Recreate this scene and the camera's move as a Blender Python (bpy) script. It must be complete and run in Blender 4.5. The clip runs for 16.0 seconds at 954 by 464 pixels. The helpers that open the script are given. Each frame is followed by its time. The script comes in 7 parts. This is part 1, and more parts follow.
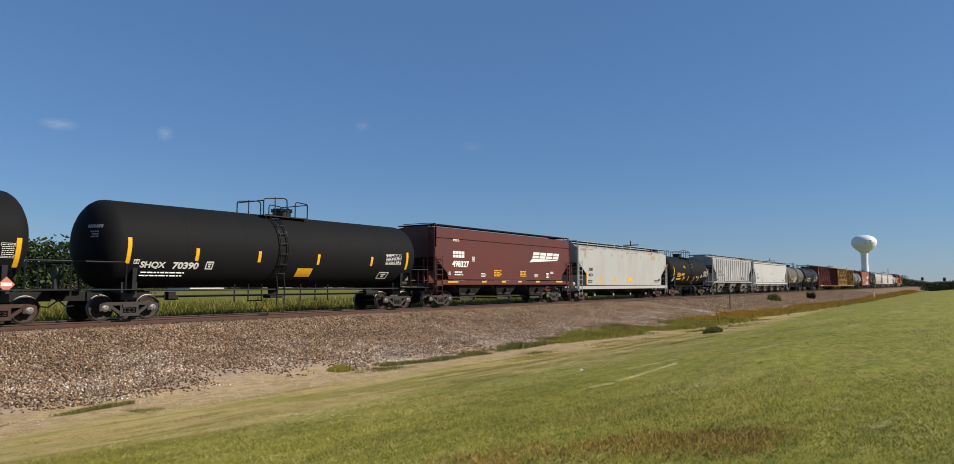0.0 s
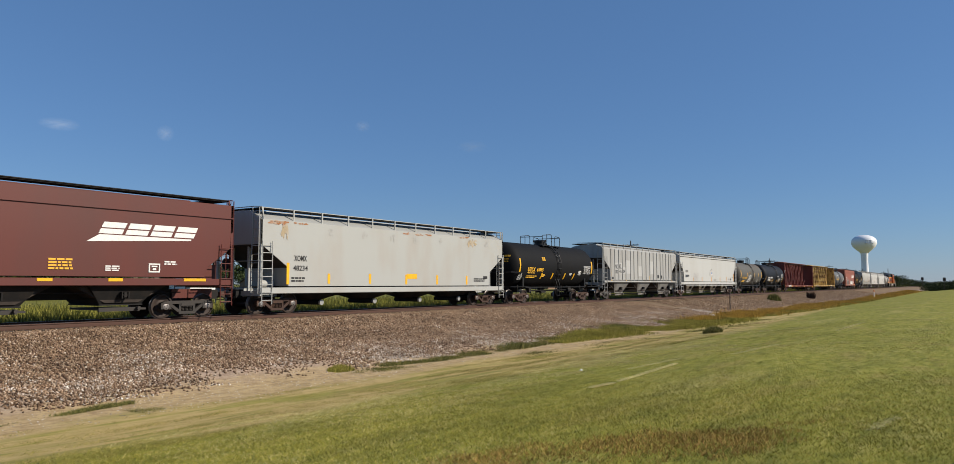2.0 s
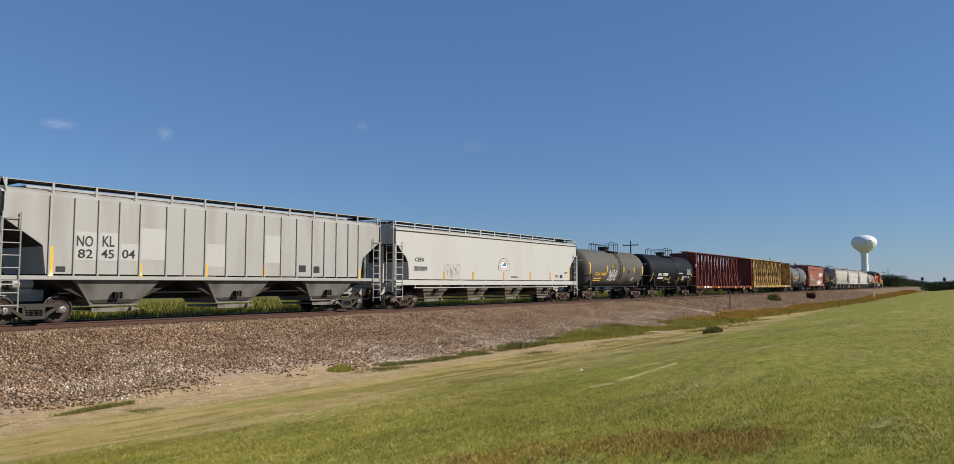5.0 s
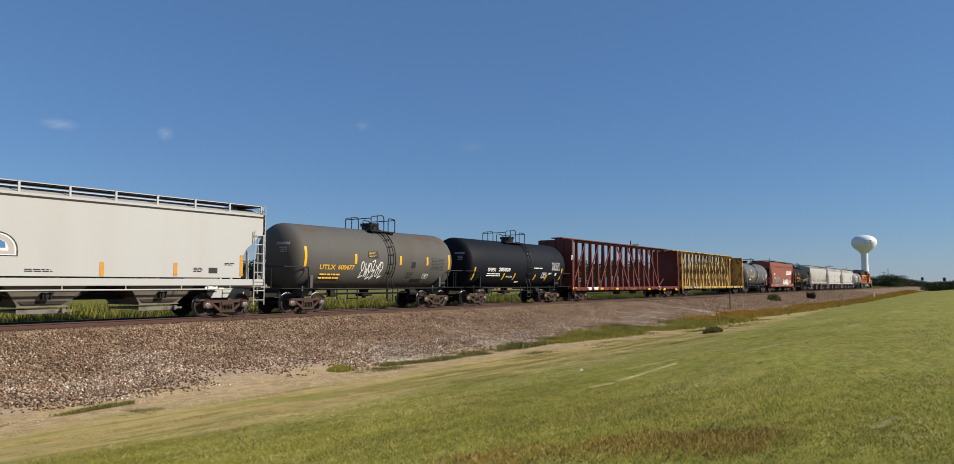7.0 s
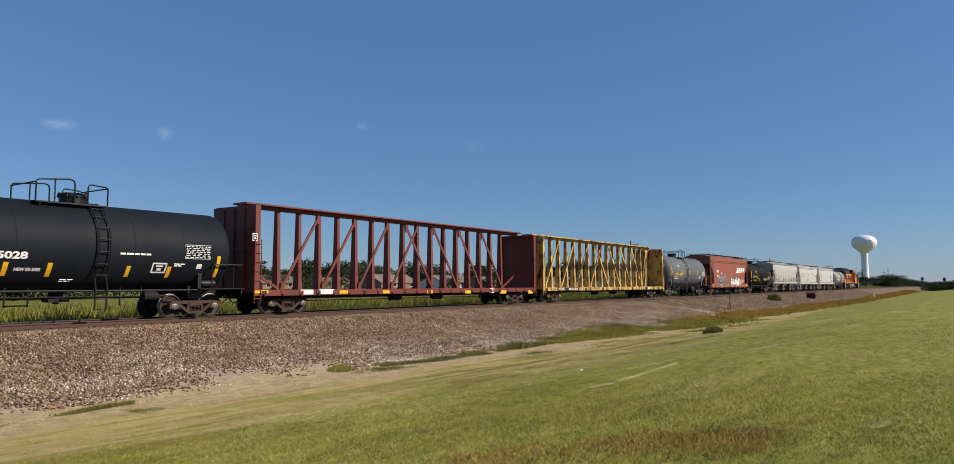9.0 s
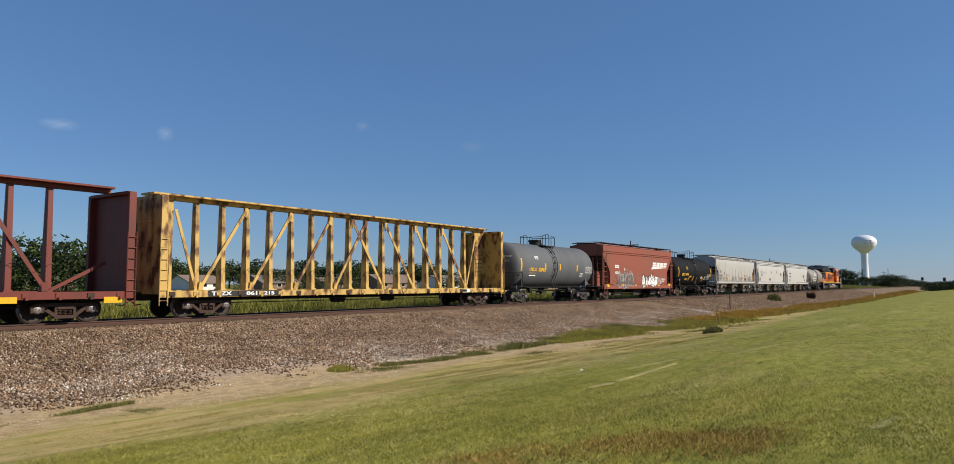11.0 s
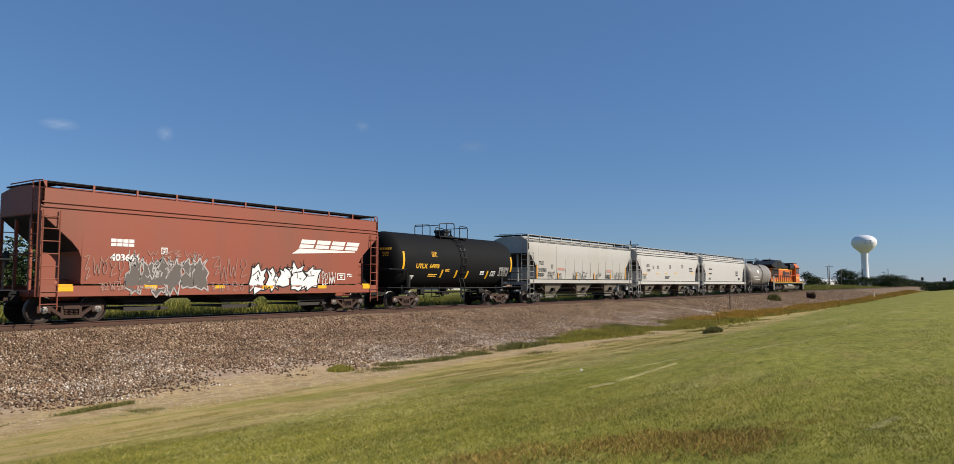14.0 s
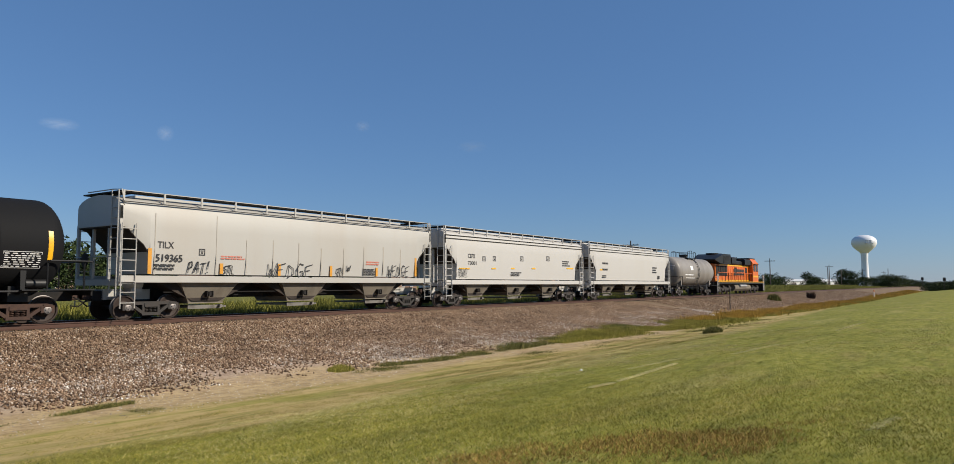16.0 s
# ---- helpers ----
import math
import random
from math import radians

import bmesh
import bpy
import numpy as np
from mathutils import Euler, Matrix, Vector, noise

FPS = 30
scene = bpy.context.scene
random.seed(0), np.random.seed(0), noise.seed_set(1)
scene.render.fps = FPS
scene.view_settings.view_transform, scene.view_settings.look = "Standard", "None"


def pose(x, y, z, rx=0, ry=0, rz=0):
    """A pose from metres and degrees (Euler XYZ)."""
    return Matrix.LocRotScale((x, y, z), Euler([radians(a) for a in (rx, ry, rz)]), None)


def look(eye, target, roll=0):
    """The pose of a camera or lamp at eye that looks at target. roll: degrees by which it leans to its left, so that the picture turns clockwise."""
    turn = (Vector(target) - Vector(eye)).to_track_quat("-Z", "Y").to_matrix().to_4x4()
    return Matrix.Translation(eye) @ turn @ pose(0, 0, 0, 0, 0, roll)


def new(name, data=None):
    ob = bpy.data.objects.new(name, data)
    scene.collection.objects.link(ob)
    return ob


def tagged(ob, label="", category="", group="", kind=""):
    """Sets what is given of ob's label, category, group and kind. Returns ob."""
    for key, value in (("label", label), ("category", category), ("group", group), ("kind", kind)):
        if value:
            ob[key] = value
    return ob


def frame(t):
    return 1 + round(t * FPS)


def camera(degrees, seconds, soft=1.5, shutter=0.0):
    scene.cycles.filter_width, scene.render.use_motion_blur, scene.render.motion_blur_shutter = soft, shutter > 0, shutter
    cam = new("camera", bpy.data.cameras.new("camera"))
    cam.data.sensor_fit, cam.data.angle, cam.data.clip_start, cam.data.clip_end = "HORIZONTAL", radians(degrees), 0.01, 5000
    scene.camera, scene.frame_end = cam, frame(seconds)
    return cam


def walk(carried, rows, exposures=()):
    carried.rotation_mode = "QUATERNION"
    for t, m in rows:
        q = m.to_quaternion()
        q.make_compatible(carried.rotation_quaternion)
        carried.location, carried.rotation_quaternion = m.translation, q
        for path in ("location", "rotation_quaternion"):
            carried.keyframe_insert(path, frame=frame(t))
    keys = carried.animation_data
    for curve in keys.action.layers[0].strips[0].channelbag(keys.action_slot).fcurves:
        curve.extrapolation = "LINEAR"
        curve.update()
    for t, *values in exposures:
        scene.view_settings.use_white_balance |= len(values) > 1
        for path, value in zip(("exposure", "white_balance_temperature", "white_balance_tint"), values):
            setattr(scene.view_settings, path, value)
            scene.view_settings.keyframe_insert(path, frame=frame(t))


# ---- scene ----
# World: x runs along the track, y across it, z up from the rail tops.
TRACK = 26.385
EYE = (0.0, 0.0, 1.325)
AIM, TILT = radians(34.814), radians(4.131)
cam = camera(67.32, 16.0, soft=0.7, shutter=0.05)
GAZE = look(EYE, (math.cos(AIM) * math.cos(TILT), math.sin(AIM) * math.cos(TILT), EYE[2] + math.sin(TILT)))
walk(cam, [(0.0, GAZE), (16.0, GAZE)])

# ---- light ----
SUN_TURN, SUN_HIGH = radians(-64), radians(32)
world = bpy.data.worlds.new("sky")
scene.world = world
world.use_nodes = True
nodes = world.node_tree.nodes
sky = nodes.new("ShaderNodeTexSky")
sky.sky_type, sky.sun_disc = "NISHITA", False
sky.sun_elevation = SUN_HIGH
sky.sun_rotation = math.atan2(math.cos(SUN_TURN), math.sin(SUN_TURN))
sky.air_density, sky.dust_density, sky.ozone_density = 1.0, 0.05, 6.0
haze = nodes.new("ShaderNodeMix")
haze.data_type, haze.blend_type = "RGBA", "MULTIPLY"
haze.inputs["Factor"].default_value = 1.0
haze.inputs["B"].default_value = (0.96, 1.0, 1.08, 1)
world.node_tree.links.new(sky.outputs[0], haze.inputs["A"])
even = nodes.new("ShaderNodeMix")
even.data_type = "RGBA"
even.inputs["Factor"].default_value = 0.42
even.inputs["B"].default_value = (1.2, 2.75, 5.7, 1)
world.node_tree.links.new(haze.outputs["Result"], even.inputs["A"])
world.node_tree.links.new(even.outputs["Result"], nodes["Background"].inputs[0])
nodes["Background"].inputs[1].default_value = 0.086
sun = new("sun", bpy.data.lights.new("sun", "SUN"))
sun.data.energy, sun.data.angle, sun.data.color = 5.7, radians(0.53), (1.0, 0.905, 0.77)
SUN_WAY = Vector((math.cos(SUN_TURN) * math.cos(SUN_HIGH), math.sin(SUN_TURN) * math.cos(SUN_HIGH), math.sin(SUN_HIGH)))
sun.matrix_world = Matrix.Translation((0, 0, 60)) @ SUN_WAY.to_track_quat("Z", "Y").to_matrix().to_4x4()
scene.view_settings.exposure = 0.0


# ---- materials ----
def paint(name, colour, rough=0.5, metal=0.0, vary=0.18, scale=1.5, dirt=(0.10, 0.08, 0.06), dirty=0.25, bump=0.1, fine=40.0, streak=1.0, spec=0.35, edge=0.48):
    """A surface with broad stains, fine grain and a little relief. streak stretches the stains upright."""
    m = bpy.data.materials.new(name)
    m.use_nodes = True
    n, l = m.node_tree.nodes, m.node_tree.links
    b = n["Principled BSDF"]
    geo = n.new("ShaderNodeTexCoord")
    mp = n.new("ShaderNodeMapping")
    mp.inputs["Scale"].default_value = (1.0, 1.0, 1.0 / streak)
    l.new(geo.outputs["Object"], mp.inputs[0])
    big = n.new("ShaderNodeTexNoise")
    big.inputs["Scale"].default_value, big.inputs["Detail"].default_value = scale, 6.0
    l.new(mp.outputs[0], big.inputs["Vector"])
    small = n.new("ShaderNodeTexNoise")
    small.inputs["Scale"].default_value, small.inputs["Detail"].default_value = fine, 3.0
    l.new(geo.outputs["Object"], small.inputs["Vector"])
    ramp = n.new("ShaderNodeMapRange")
    ramp.inputs[1].default_value, ramp.inputs[2].default_value = edge, edge + 0.27 * (1.0 if edge > 0.47 else 0.6)
    ramp.inputs[3].default_value, ramp.inputs[4].default_value = 0.0, dirty
    l.new(big.outputs["Fac"], ramp.inputs[0])
    mix = n.new("ShaderNodeMix")
    mix.data_type = "RGBA"
    mix.inputs["A"].default_value = (*colour, 1)
    mix.inputs["B"].default_value = (*dirt, 1)
    l.new(ramp.outputs[0], mix.inputs["Factor"])
    hsv = n.new("ShaderNodeHueSaturation")
    val = n.new("ShaderNodeMapRange")
    val.inputs[1].default_value, val.inputs[2].default_value = 0.25, 0.75
    val.inputs[3].default_value, val.inputs[4].default_value = 1.0 - vary, 1.0 + vary
    l.new(small.outputs["Fac"], val.inputs[0])
    l.new(val.outputs[0], hsv.inputs["Value"])
    l.new(mix.outputs["Result"], hsv.inputs["Color"])
    l.new(hsv.outputs[0], b.inputs["Base Color"])
    b.inputs["Roughness"].default_value, b.inputs["Metallic"].default_value = rough, metal
    b.inputs["Specular IOR Level"].default_value = spec
    if bump:
        bp = n.new("ShaderNodeBump")
        bp.inputs["Strength"].default_value, bp.inputs["Distance"].default_value = bump, 0.01
        l.new(small.outputs["Fac"], bp.inputs["Height"])
        l.new(bp.outputs[0], b.inputs["Normal"])
    return m


black = paint("black_paint", (0.008, 0.008, 0.0085), 0.5, dirt=(0.02, 0.018, 0.016), dirty=0.35, streak=4.0, scale=0.9)
tank_black = paint("tank_black", (0.0110, 0.0113, 0.0122), 0.7, spec=0.08, dirt=(0.014, 0.013, 0.012), dirty=0.45, streak=5.0, scale=0.7, vary=0.06)
tank_navy = paint("tank_navy", (0.009, 0.011, 0.0155), 0.62, spec=0.12, dirt=(0.018, 0.019, 0.023), dirty=0.35, streak=5.0, scale=0.7, vary=0.06)
tank_taupe = paint("tank_taupe", (0.100, 0.098, 0.090), 0.65, spec=0.12, dirt=(0.09, 0.07, 0.05), dirty=0.6, streak=5.0, scale=0.7, vary=0.06)
tank_grey = paint("tank_grey", (0.112, 0.118, 0.125), 0.62, spec=0.15, dirt=(0.07, 0.07, 0.07), dirty=0.5, streak=6.0, scale=0.8, vary=0.06)
tank_pale = paint("tank_pale", (0.24, 0.22, 0.195), 0.5, dirt=(0.10, 0.085, 0.07), dirty=0.6, streak=5.0, scale=0.7, vary=0.06)
brown = paint("mineral_brown", (0.105, 0.026, 0.019), 0.45, dirt=(0.07, 0.03, 0.025), dirty=0.5, streak=5.0, scale=0.6, vary=0.07)
red = paint("faded_red", (0.255, 0.068, 0.038), 0.55, dirt=(0.19, 0.075, 0.045), dirty=0.7, streak=5.0, scale=0.6, vary=0.07)
white = paint("warm_white", (0.40, 0.388, 0.355), 0.5, dirt=(0.36, 0.31, 0.25), dirty=0.4, streak=7.0, scale=0.7, vary=0.04)
white_old = paint("weathered_white", (0.365, 0.37, 0.35), 0.6, dirt=(0.30, 0.215, 0.14), dirty=0.3, streak=3.0, scale=0.8, vary=0.05)
white_clean = paint("clean_white", (0.475, 0.46, 0.43), 0.45, dirt=(0.45, 0.42, 0.36), dirty=0.3, streak=7.0, scale=0.7, vary=0.03)
hopper_grey = paint("hopper_grey", (0.33, 0.33, 0.315), 0.55, dirt=(0.24, 0.22, 0.20), dirty=0.7, streak=6.0, scale=1.2, vary=0.05)
beam_red = paint("beam_red", (0.15, 0.030, 0.019), 0.55, dirt=(0.06, 0.025, 0.018), dirty=0.6, streak=3.0, scale=1.4, vary=0.10)
beam_yellow = paint("beam_yellow", (0.52, 0.345, 0.10), 0.55, dirt=(0.11, 0.042, 0.018), dirty=1.0, streak=2.0, scale=2.6, vary=0.12, edge=0.465)
steel_rusty = paint("rusty_cast_steel", (0.046, 0.024, 0.017), 0.75, dirt=(0.09, 0.045, 0.026), dirty=0.7, scale=4.0, vary=0.2)
steel_grey = paint("grey_cast_steel", (0.034, 0.030, 0.027), 0.7, dirt=(0.06, 0.042, 0.03), dirty=0.5, scale=4.0, vary=0.2)
steel_dark = paint("dark_underframe", (0.008, 0.007, 0.0065), 0.8, dirt=(0.028, 0.02, 0.015), dirty=0.5, scale=2.5, vary=0.2)
wheel_steel = paint("wheel_steel", (0.036, 0.024, 0.019), 0.65, 0.2, dirt=(0.03, 0.02, 0.016), dirty=0.6, scale=5.0, vary=0.2)
tread_steel = paint("worn_tread", (0.22, 0.20, 0.19), 0.5, 0.8, dirty=0.2, scale=6.0)
rail_side = paint("rail_rust", (0.075, 0.036, 0.024), 0.75, dirt=(0.06, 0.035, 0.025), dirty=0.5, scale=3.0, vary=0.15)
rail_top = paint("rail_head", (0.42, 0.38, 0.35), 0.32, 1.0, dirty=0.2, scale=8.0)
gate_grey = paint("dusty_gate", (0.17, 0.155, 0.135), 0.6, 0.2, dirt=(0.05, 0.04, 0.03), dirty=0.8, scale=5.0)
galv = paint("galvanised", (0.33, 0.33, 0.32), 0.5, 0.4, dirty=0.3, scale=5.0)
tie_wood = paint("tie_wood", (0.045, 0.033, 0.026), 0.9, dirt=(0.12, 0.09, 0.07), dirty=0.6, scale=6.0, vary=0.3)
# near black: grime plus the shade under the bodies, put into the colour
grime_shade = paint("grimy_shaded_slope", (0.028, 0.021, 0.017), 0.85, dirt=(0.06, 0.045, 0.035), dirty=0.6, scale=1.5, vary=0.2)
bay_dusty = paint("dusty_bay", (0.175, 0.15, 0.115), 0.75, dirt=(0.07, 0.055, 0.04), dirty=0.8, streak=3.0, scale=1.6, vary=0.12)
patch_grey = paint("fresh_grey", (0.40, 0.40, 0.385), 0.55, dirt=(0.30, 0.28, 0.25), dirty=0.5, streak=4.0, scale=1.5, vary=0.05)
bay_grey = paint("dirty_grey_bay", (0.175, 0.17, 0.16), 0.75, dirt=(0.055, 0.048, 0.04), dirty=0.9, streak=2.5, scale=1.3, vary=0.14)
white_cool = paint("cool_white", (0.445, 0.445, 0.425), 0.5, dirt=(0.37, 0.35, 0.31), dirty=0.4, streak=7.0, scale=0.7, vary=0.04)
stripe_amber = paint("reflector_amber", (0.58, 0.27, 0.035), 0.4, dirty=0.3, scale=9.0, vary=0.05, bump=0.0)
letter_white = paint("stencil_white", (0.72, 0.71, 0.68), 0.6, dirty=0.2, scale=6.0, vary=0.05, bump=0.0)
letter_yellow = paint("stencil_yellow", (0.74, 0.40, 0.03), 0.5, dirty=0.25, scale=6.0, vary=0.05, bump=0.0)
letter_black = paint("stencil_black", (0.02, 0.02, 0.022), 0.6, dirty=0.2, scale=6.0, vary=0.05, bump=0.0)
stripe_yellow = paint("reflector_yellow", (0.80, 0.42, 0.015), 0.35, dirty=0.3, scale=9.0, vary=0.05, bump=0.0)
letter_red = paint("stencil_red", (0.5, 0.16, 0.11), 0.6, dirty=0.2, scale=6.0, vary=0.05, bump=0.0)
letter_blue = paint("emblem_blue", (0.06, 0.17, 0.35), 0.6, dirty=0.2, scale=6.0, vary=0.05, bump=0.0)
seam_grey = paint("weld_grey", (0.36, 0.33, 0.28), 0.6, dirty=0.2, scale=6.0, vary=0.05, bump=0.0)
rust_stain = paint("rust_stain", (0.30, 0.13, 0.055), 0.8, dirt=(0.44, 0.40, 0.34), dirty=1.0, scale=3.5, vary=0.2, bump=0.0)
tank_rust = paint("tank_rust", (0.115, 0.072, 0.045), 0.8, dirt=(0.11, 0.10, 0.09), dirty=1.0, scale=3.0, vary=0.2, bump=0.0)
rust_pale = paint("pale_rust", (0.36, 0.285, 0.185), 0.8, dirt=(0.40, 0.38, 0.34), dirty=1.0, scale=3.0, vary=0.1, bump=0.0)
smudge = paint("grey_smudge", (0.335, 0.33, 0.305), 0.7, dirt=(0.36, 0.36, 0.345), dirty=1.0, scale=4.0, vary=0.1, bump=0.0, edge=0.42)
seam_brown = paint("brown_stencil", (0.20, 0.09, 0.045), 0.6, dirty=0.2, scale=6.0, vary=0.05, bump=0.0)
graffiti_grey = paint("faded_spray", (0.42, 0.38, 0.36), 0.6, dirty=0.5, scale=3.0, vary=0.08, bump=0.0)
graffiti_faint = paint("worn_spray", (0.34, 0.20, 0.16), 0.6, dirty=0.6, scale=2.0, vary=0.1, bump=0.0)
graffiti_fill = paint("grey_spray", (0.10, 0.085, 0.075), 0.6, dirty=0.5, scale=3.0, vary=0.08, bump=0.0)
window_glass = paint("dark_glass", (0.012, 0.013, 0.015), 0.08, dirty=0.05, vary=0.02, bump=0.0)
marker_pale = paint("pale_grab_iron", (0.55, 0.53, 0.48), 0.5, dirty=0.3, scale=5.0)
loco_orange = paint("loco_orange", (0.62, 0.13, 0.012), 0.4, dirt=(0.25, 0.09, 0.03), dirty=0.4, streak=3.0, scale=1.0, vary=0.06)


# ---- shapes ----
class Shape:
    """Collects vertices and faces of one mesh."""

    def __init__(self):
        self.v, self.f = [], []

    def add(self, v, f):
        k = len(self.v)
        self.v += [tuple(p) for p in v]
        self.f += [tuple(i + k for i in q) for q in f]
        return self

    def box(self, x0, x1, y0, y1, z0, z1, c=0.0):
        """A box, with its four long edges chamfered by c along x."""
        if c <= 0:
            v = [(x, y, z) for x in (x0, x1) for y in (y0, y1) for z in (z0, z1)]
            return self.add(v, [(0, 1, 3, 2), (4, 6, 7, 5), (0, 4, 5, 1), (2, 3, 7, 6), (0, 2, 6, 4), (1, 5, 7, 3)])
        ring = [(y0 + c, z0), (y1 - c, z0), (y1, z0 + c), (y1, z1 - c), (y1 - c, z1), (y0 + c, z1), (y0, z1 - c), (y0, z0 + c)]
        return self.loft([[(x, y, z) for y, z in ring] for x in (x0, x1)])

    def loft(self, rings, caps=True, closed=True):
        n = len(rings[0])
        v = [p for r in rings for p in r]
        f = []
        for i in range(len(rings) - 1):
            for j in range(n if closed else n - 1):
                a, b = i * n + j, i * n + (j + 1) % n
                f.append((a, b, b + n, a + n))
        if caps:
            f.append(tuple(range(n))[::-1])
            f.append(tuple((len(rings) - 1) * n + j for j in range(n)))
        return self.add(v, f)

    def tube(self, path, r=0.02, n=6, closed=False):
        """A round bar along a path of points."""
        pts = [Vector(p) for p in path]
        rings = []
        for i, p in enumerate(pts):
            a, b = pts[max(i - 1, 0)], pts[min(i + 1, len(pts) - 1)]
            d = (b - a).normalized()
            u = d.cross(Vector((0, 0, 1)) if abs(d.z) < 0.9 else Vector((1, 0, 0))).normalized()
            w = d.cross(u)
            rings.append([tuple(p + r * (math.cos(t) * u + math.sin(t) * w)) for t in (2 * math.pi * k / n for k in range(n))])
        return self.loft(rings)

    def bar(self, a, b, w, d):
        """A straight bar of rectangular section from a to b; w across in the upright plane of x and z, d along y."""
        a, b = Vector(a), Vector(b)
        t = (b - a).normalized()
        s = Vector((-t.z, 0, t.x)) if abs(t.y) < 0.99 else Vector((1, 0, 0))
        s = s.normalized() * (w / 2)
        u = t.cross(s).normalized() * (d / 2)
        return self.loft([[tuple(p + s + u), tuple(p - s + u), tuple(p - s - u), tuple(p + s - u)] for p in (a, b)])

    def disc(self, c, axis, profile, n=24):
        """Turned about an axis ('x', 'y' or 'z') through c; profile: (along, radius)."""
        rings = []
        for h, r in profile:
            ring = []
            for k in range(n):
                t = 2 * math.pi * k / n
                a, b = r * math.cos(t), r * math.sin(t)
                ring.append({"x": (c[0] + h, c[1] + a, c[2] + b), "y": (c[0] + b, c[1] + h, c[2] + a), "z": (c[0] + a, c[1] + b, c[2] + h)}[axis])
            rings.append(ring)
        return self.loft(rings)


MESHES = {}


def mesh_of(name, shape, material, smooth=35, key=None):
    if key is not None and key in MESHES:
        return MESHES[key]
    me = bpy.data.meshes.new(name)
    if callable(shape):
        shape = shape()
    me.from_pydata(shape.v, [], shape.f)
    me.materials.append(material)
    bm = bmesh.new()
    bm.from_mesh(me)
    bmesh.ops.recalc_face_normals(bm, faces=bm.faces)
    bm.to_mesh(me)
    bm.free()
    if smooth:
        me.shade_smooth()
        me.set_sharp_from_angle(angle=radians(smooth))
    if key is not None:
        MESHES[key] = me
    return me


def part(name, shape, material, parent, label="", at=None, smooth=35, key=None):
    """One mesh object under a thing or under a part."""
    ob = new(name, mesh_of(name, shape, material, smooth, key))
    ob.parent = parent
    if at is not None:
        ob.matrix_basis = at
    return tagged(ob, label)


def thing(name, label, category, group="", kind="", at=None):
    ob = new(name)
    if at is not None:
        ob.matrix_basis = at
    return tagged(ob, label, category, group, kind)


def slab(name, shape, material, label, category, group="", kind="", smooth=35):
    """A thing of a single mesh."""
    return tagged(new(name, mesh_of(name, shape, material, smooth)), label, category, group, kind)


# ---- ground ----
FALL = [(-3000, -2.0), (-60, -0.45), (-6, -0.30), (0, -0.30), (4, -0.42), (8.5, -0.80), (9.6, -0.93), (12.5, -1.22), (15.5, -1.28), (16.5, -1.18), (20.0, -0.80), (22.8, -0.36),
        (23.7, -0.22), (29.1, -0.22), (30.2, -0.45), (32.5, -0.50), (37, -0.40), (60, -0.35), (200, -0.6), (3000, -2.0)]


def lie(x, y):
    """The height of the ground."""
    for (a, p), (b, q) in zip(FALL, FALL[1:]):
        if y <= b:
            z = p + (q - p) * (y - a) / (b - a)
            break
    if abs(y - TRACK) > 6 and abs(y) < 200:
        z += 0.05 * noise.noise((x * 0.23, y * 0.35, 0.3)) * min(1.0, abs(y - TRACK) / 20 + 0.2)
    rise = min(1.0, max(0.0, (x - 95) / 45)) * min(1.0, max(0.0, (y - 31.0) / 3.0)) * min(1.0, max(0.0, (44 - y) / 5.0)) * min(1.0, max(0.0, (340 - x) / 80))
    return z + 0.75 * rise


